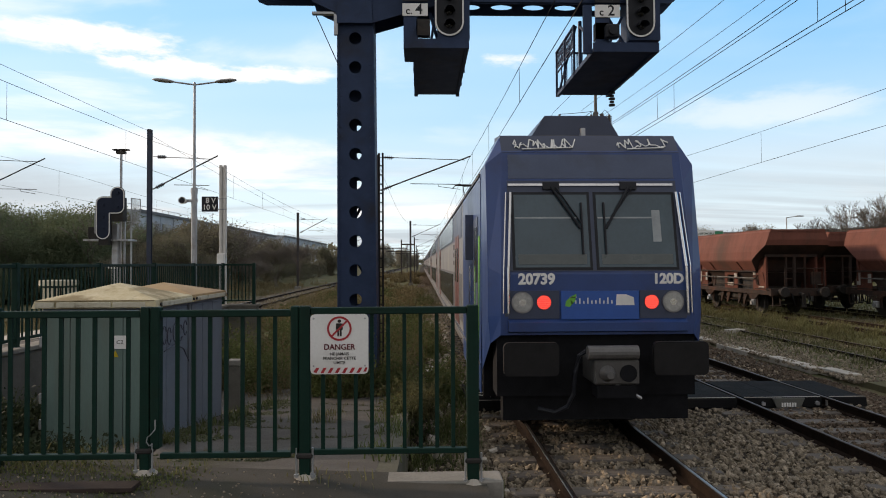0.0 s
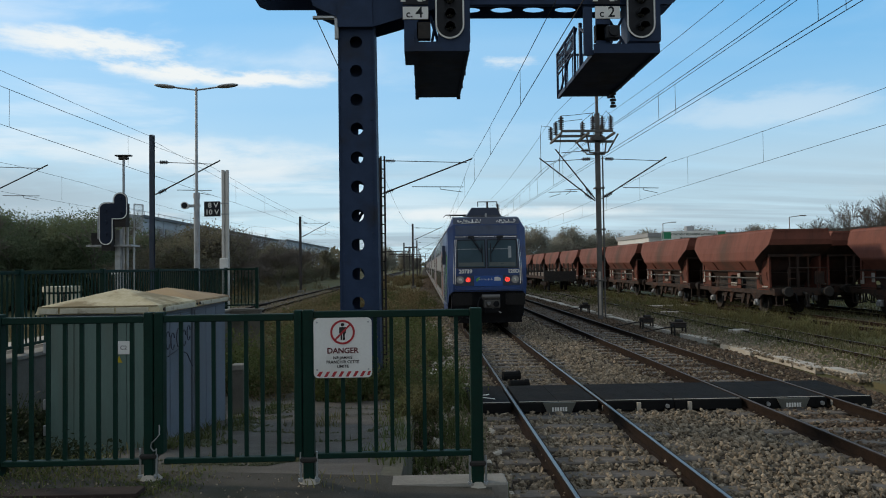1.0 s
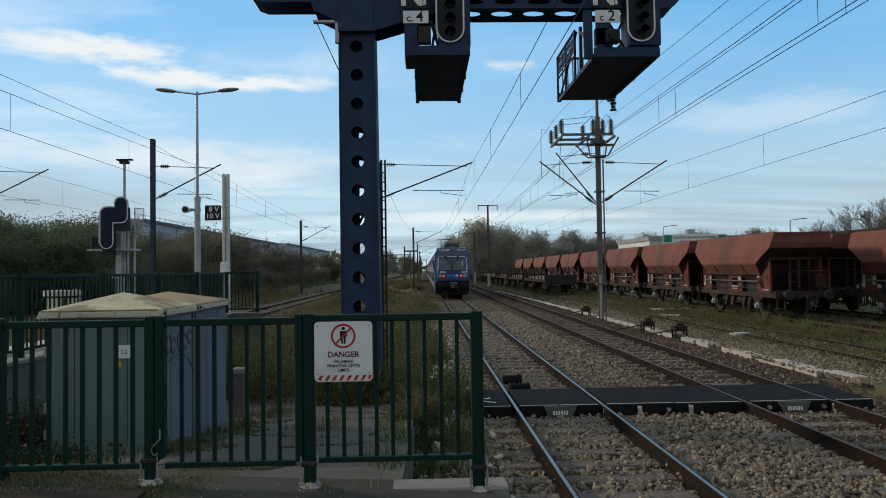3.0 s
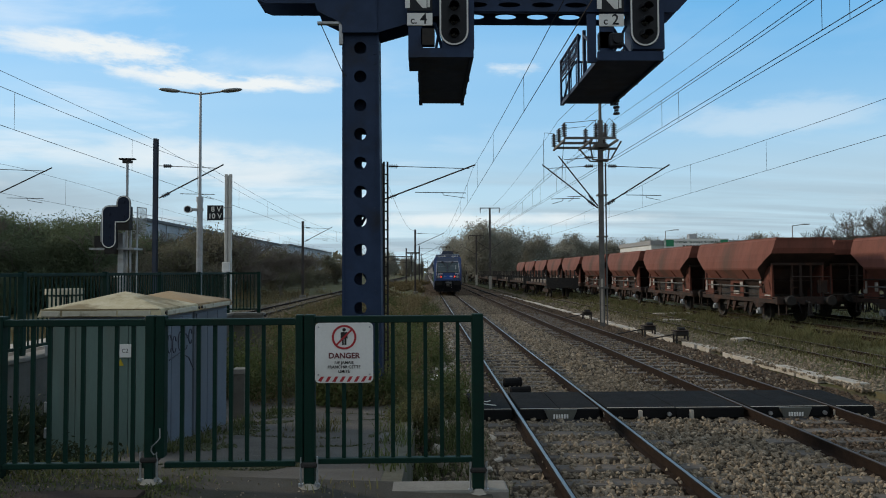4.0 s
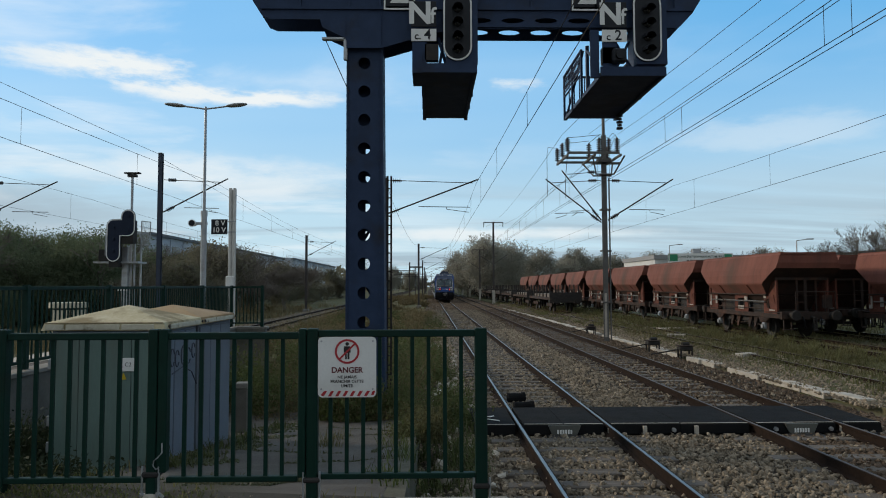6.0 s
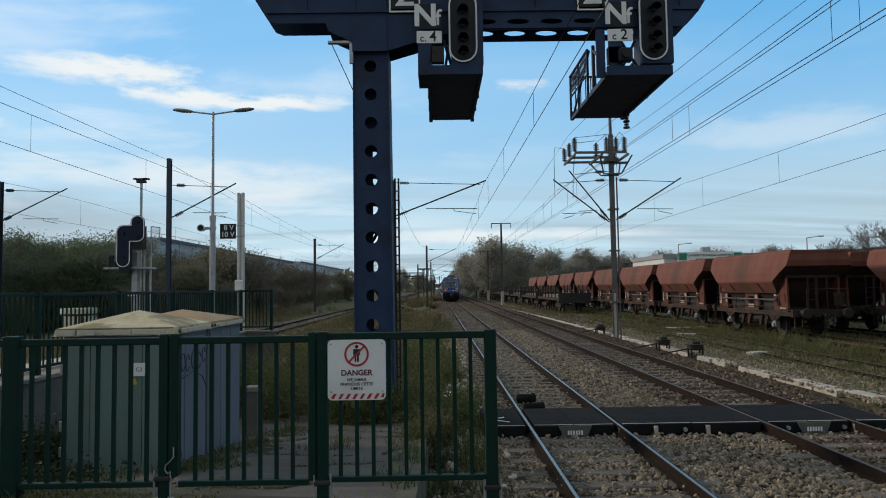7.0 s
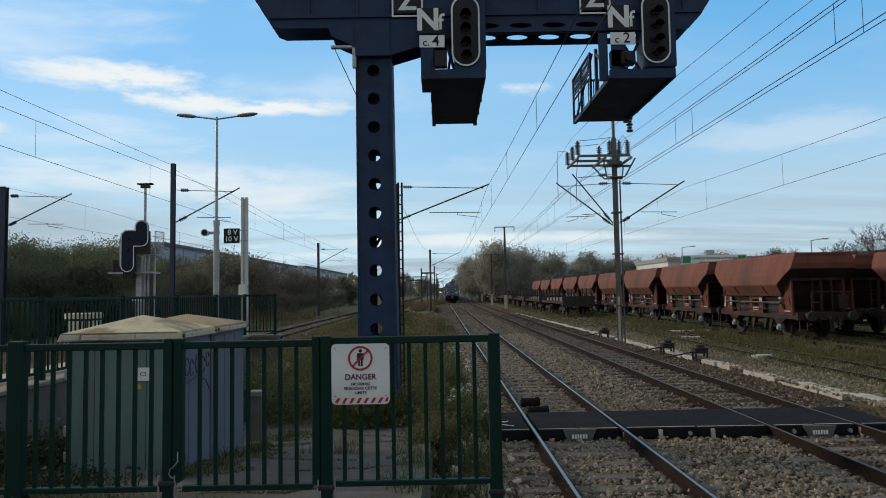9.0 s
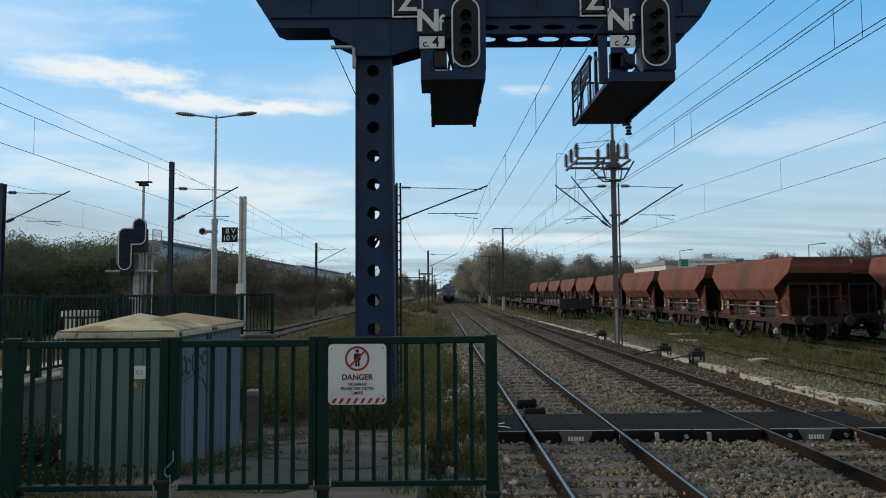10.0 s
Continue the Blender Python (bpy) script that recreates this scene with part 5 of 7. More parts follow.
            solid("axle_box", lambda bm: (box(bm, sx * 1.1 - 0.1, sx * 1.1 + 0.1, yy - 0.14, yy + 0.14, 0.36, 0.64, 0.03), tube(bm, (sx * 1.18, yy, 0.48), (sx * 1.26, yy, 0.48), 0.1, 12)), GALV, w, "pale axle box")
            solid("wheel", lambda bm: (tube(bm, (sx * 0.70, yy, 0.46), (sx * 0.83, yy, 0.46), 0.46, 24), tube(bm, (sx * 0.68, yy, 0.46), (sx * 0.72, yy, 0.46), 0.49, 24)), DARK, w)
            solid("brake_shoe", lambda bm: box(bm, sx * 0.77 - 0.06, sx * 0.77 + 0.06, yy + 0.47, yy + 0.56, 0.3, 0.66, 0.02), RUST_DARK, w)
        solid("brake_rod", lambda bm: polytube(bm, [(sx * 0.95, 2.3, 0.45), (sx * 0.95, 3.0, 0.62), (sx * 0.95, 4.9, 0.5), (sx * 0.95, 5.6, 0.72)], 0.025), RUST_DARK, w)
        for yy in (2.75, 3.3, 4.5, 5.2):
            solid("brake_hanger", lambda bm: prism(bm, [(yy - 0.22, 0.92), (yy + 0.16, 0.92), (yy + 0.22, 0.36), (yy + 0.1, 0.36)], sx * 1.0 - 0.03, sx * 1.0 + 0.03, "x"), RUST_DARK, w)
        solid("hand_wheel", lambda bm: plate_with_holes(bm, ring_pts(L - 2.6, 1.5, 0.2, 0.2, 18), [ring_pts(L - 2.6, 1.5, 0.165, 0.165, 18)], sx * 1.24, sx * 1.26, "x"), RUST_DARK, w)
    boxes("brake_cylinder", [(-0.5, 0.5, 2.6, 5.2, 0.42, 0.75)], DARK, w)
    for yy in (1.75, L - 1.75):
        tubes("axle", [((-0.7, yy, 0.46), (0.7, yy, 0.46), 0.08)], DARK, w)
    for s, yb in ((-1, -0.03), (1, L + 0.03)):
        solid("headstock", lambda bm: box(bm, -1.28, 1.28, yb - 0.08, yb + 0.08, 0.86, 1.18, 0.01), RUST_DARK, w)
        yf = yb - s * 0.62
        for sx in (-1, 1):
            solid("buffer", lambda bm: (tube(bm, (sx * 0.875, yb, 1.04), (sx * 0.875, yb + s * 0.46, 1.04), 0.10, 14), tube(bm, (sx * 0.875, yb + s * 0.1, 1.04), (sx * 0.875, yb + s * 0.3, 1.04), 0.14, 14),
                                        tube(bm, (sx * 0.875, yb + s * 0.46, 1.04), (sx * 0.875, yb + s * 0.52, 1.04), 0.23, 20, 0.2)), DARK, w)
            solid("corner_strut", lambda bm: prism(bm, [(sx * 1.16, 1.18), (sx * 1.06, 1.18), (sx * 1.10, 2.62), (sx * 1.17, 2.62)], yf - 0.06, yf + 0.06), GRIMY_SHADED_RED, w, "red corner post")
            solid("corner_plate", lambda bm: prism(bm, [(yf, 1.18), (yf - s * 0.6, 1.18), (yf - s * 0.95, 2.3), (yf, 2.62)], sx * 1.09 - 0.012, sx * 1.09 + 0.012, "x"), GRIMY_SHADED_RED, w)
        boxes("end_beam", [(-1.17, 1.17, yf - 0.06, yf + 0.06, 2.56, 2.68)], RUST_DARK, w)
        for u, r in ((-0.22, 0.03), (0.15, 0.06), (0.62, 0.03)):
            solid("end_post", lambda bm: box(bm, u - r, u + r, yf - 0.04, yf + 0.04, 1.18, 2.56), RUST_DARK, w)
        for pts in ([(-0.62, yb, 1.18), (-0.62, yb, 2.02), (-0.58, yb, 2.06), (1.08, yb, 2.06), (1.12, yb, 2.02), (1.12, yb, 1.18)], [(0.66, yb, 1.18), (0.66, yb, 2.06)], [(-0.62, yb, 1.6), (-0.3, yb, 1.6)]):
            solid("handrail", lambda bm: polytube(bm, pts, 0.022), RUST_DARK, w)
        solid("hand_brake", lambda bm: (box(bm, 0.68, 1.1, yb - s * 0.25 - 0.05, yb - s * 0.25 + 0.05, 1.35, 1.9), tube(bm, (0.9, yb - s * 0.2, 1.18), (0.9, yb - s * 0.2, 1.4), 0.03)), RUST_DARK, w)
        solid("coupling", lambda bm: (tube(bm, (0, yb, 1.0), (0, yb + s * 0.4, 0.92), 0.06), tube(bm, (-0.06, yb + s * 0.36, 0.94), (-0.05, yb + s * 0.38, 0.42), 0.035), tube(bm, (0.06, yb + s * 0.36, 0.94), (0.05, yb + s * 0.38, 0.42), 0.035),
                                      tube(bm, (-0.1, yb + s * 0.38, 0.42), (0.1, yb + s * 0.38, 0.42), 0.05)), DARK, w)
        for u in (-0.4, 0.38):
            solid("brake_hose", lambda bm: polytube(bm, [(u, yb, 0.98), (u, yb + s * 0.16, 0.95), (u * 0.95, yb + s * 0.24, 0.75), (u * 0.85, yb + s * 0.22, 0.52), (u * 0.6, yb + s * 0.14, 0.5)], 0.028, 6), UNDER, w, "black brake hose")
        boxes("deck", [(-1.15, 1.15, min(yb, yb - s * 1.6), max(yb, yb - s * 1.6), 1.12, 1.16)], RUST_DARK, w)
        boxes("foot_step", [(-1.2, -0.8, yb - 0.12, yb + 0.12, 0.42, 0.45), (-1.18, -1.15, yb - 0.03, yb + 0.03, 0.45, 0.9), (-0.85, -0.82, yb - 0.03, yb + 0.03, 0.45, 0.9)], RUST_DARK, w)
    return w


first_wagon = hopper_wagon(16.45, 29.15, "oxide red two-axle hopper wagon, rusty and grimy")
tagged(first_wagon, "oxide red hopper wagon with its open end towards the platform")
for i in range(1, 9):
    c = copy_thing(first_wagon, pose(16.45 + random.uniform(-0.03, 0.03), 29.15 + 9.35 * i, 0))
    c["label"] = "oxide red two-axle hopper wagon, rusty and grimy"
for i in range(-2, 3):
    c = copy_thing(first_wagon, pose(20.75, 22.3 + 9.6 * i, 0))
    c["label"] = "faded red hopper wagon on the farther siding"


def flat_wagon(y, label):
    w = thing("flat_wagon", label, "wagon", 12.1, y, 0, group="stake wagons in the siding")
    L = 13.0
    solid("deck", lambda bm: box(bm, -1.3, 1.3, 0.2, L, 1.05, 1.3, 0.01), RUST_DARK, w)
    boxes("headstock", [(-1.42, 1.42, 0.05, 0.2, 0.85, 1.75), (-1.3, 1.3, L, L + 0.1, 0.85, 1.5)], DARK, w)
    for sx in (-1, 1):
        for i in range(7):
            solid("stake", lambda bm: box(bm, sx * 1.28 - 0.05, sx * 1.28 + 0.05, 0.8 + 1.85 * i, 0.92 + 1.85 * i, 1.3, 2.45), DARK, w)
        tubes("buffer", [((sx * 0.87, 0.05, 1.0), (sx * 0.87, -0.5, 1.0), 0.12), ((sx * 0.87, -0.5, 1.0), (sx * 0.87, -0.55, 1.0), 0.22)], DARK, w, n=14)
        for yy in (1.6, 3.4, L - 3.4, L - 1.6):
            solid("wheel", lambda bm: tube(bm, (sx * 0.70, yy, 0.45), (sx * 0.83, yy, 0.45), 0.45, 20), DARK, w)
        boxes("bogie_frame", [(sx * 1.0 - 0.06, sx * 1.0 + 0.06, a, a + 2.8, 0.45, 0.75) for a in (1.1, L - 3.9)], RUST_DARK, w)
    boxes("load", [(-1.0, 1.0, 1.5, L - 1.5, 1.3, 1.55)], TIMBER, w)
    return w


fw = flat_wagon(60.0, "dark empty stake wagon standing in the siding")
for i in range(1, 10):
    copy_thing(fw, pose(12.1, 60.0 + 14.2 * i, 0))

for cx, y0 in ((12.1, 14), (16.45, 10), (20.75, -10)):
    t = thing("siding_track", "rusty siding rails sunk in the grass", "track")
    t["kind"] = "structure"
    for s in (-0.753, 0.753):
        rail("rail", cx + s, y0, 230, RAIL_DULL, t)
    t.matrix_basis = pose(0, 0, -0.07 if cx < 14 else -0.02)

# ---- train ----
BLUE = mat("train blue paint", (0.019, 0.058, 0.20), (0.014, 0.045, 0.155), 0.35, 0, 2, 0.03, 40, stain=(0.02, 0.03, 0.09))
BLUE_GREY = mat("train slate blue paint", (0.06, 0.088, 0.16), (0.046, 0.068, 0.125), 0.4, 0, 2, 0.03, 40, stain=(0.04, 0.05, 0.07))
NOSE = mat("train dark nose paint", (0.036, 0.053, 0.1), (0.027, 0.04, 0.076), 0.4, 0, 3, 0.04)
BODY_GREY = mat("train light grey paint", (0.23, 0.24, 0.255), (0.18, 0.188, 0.20), 0.45, 0, 1.5, 0.03, 40, stain=(0.3, 0.29, 0.27))
DOOR_RED = mat("train door red paint", (0.15, 0.05, 0.045), (0.12, 0.04, 0.036), 0.45, 0, 3, 0.03)
LIME = mat("train lime stripe", (0.12, 0.42, 0.05), (0.10, 0.36, 0.045), 0.45, 0, 3, 0.02)
SILL_GREY = mat("train window band grey", (0.10, 0.105, 0.115), (0.075, 0.08, 0.088), 0.5, 0, 2, 0.03, 40)
GLASS = glass_mat("dark train window", (0.015, 0.02, 0.024), 0.2)
SCREEN = glass_mat("windscreen glass", (0.045, 0.074, 0.092), 0.04)
CHROME = mat("polished handrail", (0.7, 0.7, 0.7), (0.6, 0.6, 0.6), 0.2, 1.0, 4, 0.0)
TAIL = mat("lit red tail lamp", (0.5, 0.02, 0.02), (0.4, 0.02, 0.02), 0.4, bump=0, emit=((1.0, 0.08, 0.06), 1.7))
ROOFT = mat("train roof", (0.09, 0.10, 0.12), (0.06, 0.065, 0.08), 0.6, 0, 2, 0.05)
CAR_L = 25.6

train = thing("commuter_train", "blue and grey double-deck commuter train with lit red tail lamps", "train", 2.28, 8.73, 0)


def car_section(y0, y1):
    """Outline of the bodyshell across the train."""
    half = [(1.30, 0.45), (1.40, 0.75), (1.41, 1.9), (1.41, 2.4), (1.40, 3.62), (1.17, 4.06), (0.9, 4.14)]
    return [(a, b) for a, b in half] + [(-a, b) for a, b in reversed(half)]


def carriage(y0, first):
    a, b = y0 + (1.1 if first else 0.25), y0 + CAR_L - 0.2
    c = solid("carriage", lambda bm: prism(bm, car_section(0, 0), a, b), BODY_GREY, train, "grey and blue double-deck carriage")
    solid("roof_panel", lambda bm: prism(bm, [(1.18, 4.06), (0.91, 4.15), (0.5, 4.22), (-0.5, 4.22), (-0.91, 4.15), (-1.18, 4.06)], a + 0.02, b - 0.02), ROOFT, c)
    boxes("gangway", [(-0.8, 0.8, b, b + 0.5, 1.0, 3.6)], DARK, c)
    for sx in (-1, 1):
        def row(bm, z0, z1, xw0, xw1, n, y_a, y_b):
            w = (y_b - y_a) / n
            for i in range(n):
                y = y_a + w * i
                vs = [(sx * xw0, y + 0.05, z0), (sx * xw0, y + w - 0.05, z0), (sx * xw1, y + w - 0.05, z1), (sx * xw1, y + 0.05, z1)]
                inner = [bm.verts.new(v) for v in vs]
                outer = [bm.verts.new((v[0] + sx * 0.02, v[1], v[2])) for v in vs]
                bm.faces.new(outer)
                for j in range(4):
                    bm.faces.new((inner[j], inner[(j + 1) % 4], outer[(j + 1) % 4], outer[j]))
            bmesh.ops.recalc_face_normals(bm, faces=bm.faces)
        s0 = 3.6 if first else 0.0
        solid("upper_band", lambda bm: prism(bm, [(sx * 1.40, 2.9), (sx * 1.415, 2.9), (sx * 1.41, 3.6), (sx * 1.398, 3.6)], a + 1.0 + s0, b - 0.8), BLUE_GREY, c)
        solid("lower_band", lambda bm: box(bm, min(sx * 1.41, sx * 1.414), max(sx * 1.41, sx * 1.414), a + 1.0 + s0, b - 0.8, 1.1, 2.12), SILL_GREY, c)
        for part_i in range(9):
            y_a = a + (8.4 if first else 5.2) + part_i * 1.7
            if y_a + 1.7 > b - 4.0:
                break
            solid("window", lambda bm: row(bm, 2.95, 3.58, 1.412, 1.405, 1, y_a, y_a + 1.7), GLASS, c)
            solid("window", lambda bm: row(bm, 1.22, 2.05, 1.412, 1.412, 1, y_a, y_a + 1.7), GLASS, c)
        for yd in (a + (6.6 if first else 2.8), b - 3.2):
            d = None
            for s0 in (-1, 1):
                d = solid("door", lambda bm: box(bm, min(sx * 1.38, sx * 1.42), max(sx * 1.38, sx * 1.42), yd + (0.02 if s0 > 0 else -0.85), yd + (0.85 if s0 > 0 else -0.02), 0.95, 3.0, 0.006), DOOR_RED, c, "dull red sliding door")
                boxes("door_glass", [(min(sx * 1.40, sx * 1.424), max(sx * 1.40, sx * 1.424), yd + s0 * 0.43 - 0.22, yd + s0 * 0.43 + 0.22, 1.9, 2.7)], GLASS, d)
        for yv in (a + (7.9 if first else 4.3), b - 4.6):
            boxes("vent", [(min(sx * 1.405, sx * 1.42), max(sx * 1.405, sx * 1.42), yv, yv + 0.28, 2.3 + 0.2 * i, 2.42 + 0.2 * i) for i in range(3)], DARK, c)
        boxes("gutter", [(min(sx * 1.39, sx * 1.43), max(sx * 1.39, sx * 1.43), a + 0.1, b - 0.1, 3.62, 3.66), (min(sx * 1.40, sx * 1.43), max(sx * 1.40, sx * 1.43), a + 0.1, b - 0.1, 0.86, 0.9)], ROOFT, c)
    for yb in (a + 2.6, b - 3.2):
        for dy in (-1.2, 1.2):
            boxes("bogie", [(-1.2, 1.2, yb + dy - 0.15, yb + dy + 0.15, 0.35, 0.7)], DARK, c)
            for sx in (-1, 1):
                solid("wheel", lambda bm: tube(bm, (sx * 0.70, yb + dy, 0.45), (sx * 0.84, yb + dy, 0.45), 0.45, 20), DARK, c)
    boxes("underframe", [(-1.2, 1.2, a + 5.0, b - 5.5, 0.25, 0.46)], DARK, c)
    return c


for i in range(8):
    carriage(CAR_L * i, i == 0)


def cab():
    """The tail cab: a faceted nose leaning back above the lamps."""
    # rings from the face back to the bodyshell: (y, half width, z) outline points, mirrored
    def loop(bm, pts):
        return [bm.verts.new(p) for p in pts] + [bm.verts.new((-x, y, z)) for x, y, z in reversed(pts)]
    face = [(1.26, 0.0, 1.42), (1.26, 0.0, 1.66), (1.25, 0.0, 2.2), (1.23, 0.24, 3.42), (1.20, 0.31, 3.84)]
    mid = [(1.38, 0.14, 1.30), (1.41, 0.14, 1.66), (1.41, 0.14, 2.3), (1.41, 0.38, 3.68), (1.21, 0.50, 4.06)]
    back = [(1.40, 1.12, 0.80), (1.41, 1.12, 1.66), (1.41, 1.12, 2.4), (1.41, 1.12, 3.68), (1.2, 1.12, 4.1)]
    def shell(bm):
        A, B, C = loop(bm, face), loop(bm, mid), loop(bm, back)
        k = len(A)
        for P0, P1 in ((A, B), (B, C)):
            for i in range(k - 1):
                bm.faces.new((P0[i], P0[i + 1], P1[i + 1], P1[i]))
        bm.faces.new(A)
        bmesh.ops.recalc_face_normals(bm, faces=bm.faces)
    solid("cab_shell", shell, BLUE, train, "blue faceted cab end")

    def lean(z):
        return 0.0 if z < 2.2 else (z - 2.2) * 0.24 / 1.22

    def slab(name, x0, x1, z0, z1, out, m, label="", parent=train):
        """A panel that follows the lean of the face."""
        def f(bm):
            pts = [(x0, z0), (x1, z0), (x1, z1), (x0, z1)]
            v0 = [bm.verts.new((x, lean(z) - out, z)) for x, z in pts]
            v1 = [bm.verts.new((x, lean(z) + 0.02, z)) for x, z in pts]
            bm.faces.new(v0)
            for i in range(4):
                bm.faces.new((v0[i], v0[(i + 1) % 4], v1[(i + 1) % 4], v1[i]))
            bmesh.ops.recalc_face_normals(bm, faces=bm.faces)
        return solid(name, f, m, parent, label)

    slab("windscreen_surround", -1.14, 1.12, 2.24, 3.44, 0.012, NOSE, "dark windscreen surround")
    slab("destination_panel", -1.12, 1.10, 3.47, 3.80, 0.016, BLUE_GREY, "dark slate destination panel")
    for x0, x1 in ((-1.06, -0.09), (0.03, 1.04)):
        slab("gasket", x0 - 0.035, x1 + 0.035, 2.255, 3.285, 0.017, BLACK, "black rubber windscreen gasket")
        w = slab("windscreen", x0, x1, 2.29, 3.25, 0.022, SCREEN, "tinted windscreen half")
        # pale streak across each half paints a reflection in the glass
        slab("sun_visor", x0 + 0.01, x0 + 0.84, 2.93, 2.95, 0.0235, mat("painted streak on glass", (0.30, 0.34, 0.36), rough=0.4), "pale reflection streak painted on the glass", w)
        if x0 > 0:
            slab("notice", 0.76, 0.87, 2.62, 3.04, 0.0245, mat("pale card colour", (0.32, 0.36, 0.38), rough=0.5), "pale card on the glass", w)
        # lighter lower band paints the dashboard's reflection
        slab("blind", x0 + 0.04, x1 - 0.04, 2.33, 2.46, 0.026, mat("painted dashboard reflection", (0.09, 0.11, 0.11), rough=0.3), "", w)
    for x0, x1 in ((-1.13, -0.64), (-0.48, 0.39), (0.55, 1.07)):
        slab("wiper_rail", x0, x1, 3.37, 3.40, 0.035, CHROME, "bright strip")
    for xa, xb, xc in ((-0.56, -0.20, -0.175), (0.47, 0.14, 0.125)):
        wv = slab("wiper_motor", xa - 0.11, xa + 0.11, 3.32, 3.42, 0.05, BLACK)
        tubes("wiper_arm", [((xa, lean(3.35) - 0.05, 3.35), (xb, lean(2.81) - 0.05, 2.80), 0.018), ((xa + 0.06, lean(3.35) - 0.05, 3.35), (xb + 0.02, lean(2.86) - 0.05, 2.86), 0.010), ((xc, lean(3.16) - 0.045, 3.14), (xc, lean(2.48) - 0.045, 2.46), 0.015)], BLACK, wv)
    # numbers, lamps and the blue name panel
    for body, x, size in (("20739", -0.79, 0.19), ("120D", 0.925, 0.18)):
        text_part("lettering", body, size, WHITE, train, pose(x, -0.004, 2.135, 90), 0.002, 0.008)
    slab("lamp_panel", -1.16, -0.50, 1.63, 1.99, 0.012, NOSE, "dark lamp panel")
    slab("lamp_panel", 0.55, 1.16, 1.63, 1.99, 0.012, NOSE, "dark lamp panel")
    for hx, rx in ((-0.98, -0.70), (0.98, 0.70)):
        h = solid("headlamp", lambda bm: tube(bm, (hx, -0.03, 1.84), (hx, 0.0, 1.84), 0.14, 28), mat("dull lamp bezel", (0.24, 0.245, 0.25), (0.18, 0.18, 0.185), 0.35, 0.5), train, "unlit round headlamp")
        solid("lens", lambda bm: tube(bm, (hx, -0.034, 1.84), (hx, -0.03, 1.84), 0.12, 28), mat("clear lamp glass", (0.46, 0.47, 0.46), (0.27, 0.28, 0.28), 0.15, 0.3, 20, 0.2), h)
        solid("bulb", lambda bm: tube(bm, (hx, -0.037, 1.84), (hx, -0.033, 1.84), 0.045, 16), mat("lamp reflector", (0.75, 0.75, 0.72), rough=0.2, metal=0.8), h)
        r = solid("tail_lamp", lambda bm: tube(bm, (rx, -0.02, 1.84), (rx, 0.0, 1.84), 0.095, 24), mat("red lamp glass", (0.2, 0.012, 0.012), rough=0.3, bump=0), train, "lit red tail lamp")
        def leds(bm):
            for i, (rad, n) in enumerate(((0.0, 1), (0.028, 6), (0.054, 12), (0.078, 18))):
                for j in range(n):
                    a = 2 * math.pi * j / n
                    tube(bm, (rx + rad * math.cos(a), -0.026, 1.84 + rad * math.sin(a)), (rx + rad * math.cos(a), -0.018, 1.84 + rad * math.sin(a)), 0.010, 8)
        solid("lamp_dots", leds, TAIL, r, "glowing red points")
    n = slab("name_panel", -0.48, 0.53, 1.62, 1.985, 0.03, mat("bright blue name panel", (0.017, 0.095, 0.38), (0.015, 0.08, 0.32), 0.35, bump=0.02), "bright blue panel with white marks")
    solid("leaf_mark", lambda bm: prism(bm, [(-0.43, 1.79), (-0.37, 1.78), (-0.30, 1.86), (-0.28, 1.95), (-0.36, 1.91), (-0.42, 1.85)], -0.034, -0.03), LIME, n)
    boxes("name_mark", [(-0.35 + 0.052 * i, -0.335 + 0.052 * i, -0.034, -0.03, 1.82, (1.862, 1.865, 1.89, 1.86, 1.90)[i % 5]) for i in range(11)] + [(-0.37, -0.28, -0.034, -0.03, 1.90, 1.912)], WHITE, n)
    solid("white_mark", lambda bm: prism(bm, [(0.23, 1.80), (0.47, 1.80), (0.46, 1.9), (0.36, 1.94), (0.24, 1.94)], -0.034, -0.03), WHITE, n)
    solid("nose_sill", lambda bm: prism(bm, [(0.0, 1.45), (-0.06, 1.47), (-0.06, 1.58), (0.0, 1.62)], -1.16, 1.16, "x"), BLUE, train, "dark blue sill below the lamps")
    # handrails on the corner pillars
    for sx in (-1, 1):
        slab("pillar_recess", *sorted((sx * 1.205, sx * 1.13)), 1.66, 3.30, 0.006, NOSE)
        tubes("handrail", [((sx * 1.165, lean(1.70) - 0.05, 1.70), (sx * 1.155, lean(2.3) - 0.05, 2.3), 0.018), ((sx * 1.155, lean(2.3) - 0.05, 2.3), (sx * 1.10, lean(3.28) - 0.05, 3.28), 0.018),
                           ((sx * 1.225, lean(1.70) - 0.03, 1.70), (sx * 1.215, lean(2.3) - 0.03, 2.3), 0.010), ((sx * 1.215, lean(2.3) - 0.03, 2.3), (sx * 1.16, lean(3.28) - 0.03, 3.28), 0.010)], CHROME, train, "bright vertical handrail")
    # roof front, scribbles and the equipment hump
    solid("roof_brow", lambda bm: prism(bm, [(0.305, 3.83), (0.49, 4.09), (1.15, 4.17), (1.15, 3.83)], -1.2, 1.2, "x"), NOSE, train, "dark sloping roof front")
    def scrawl(bm):
        rnd = random.Random(9)
        for x0, x1 in ((-1.02, -0.2), (0.4, 1.06)):
            x, z = x0, 3.9
            while x < x1:
                x2, z2 = x + rnd.uniform(-0.03, 0.09), 3.88 + rnd.uniform(0.0, 0.16)
                tube(bm, (x, 0.30 + (z - 3.83) * 0.71 - 0.008, z), (x2, 0.30 + (z2 - 3.83) * 0.71 - 0.008, z2), 0.009, 4)
                x, z = x2, z2
            tube(bm, (x0 + 0.1, 0.32, 3.88), (x1 - 0.05, 0.33, 3.90), 0.008, 4)
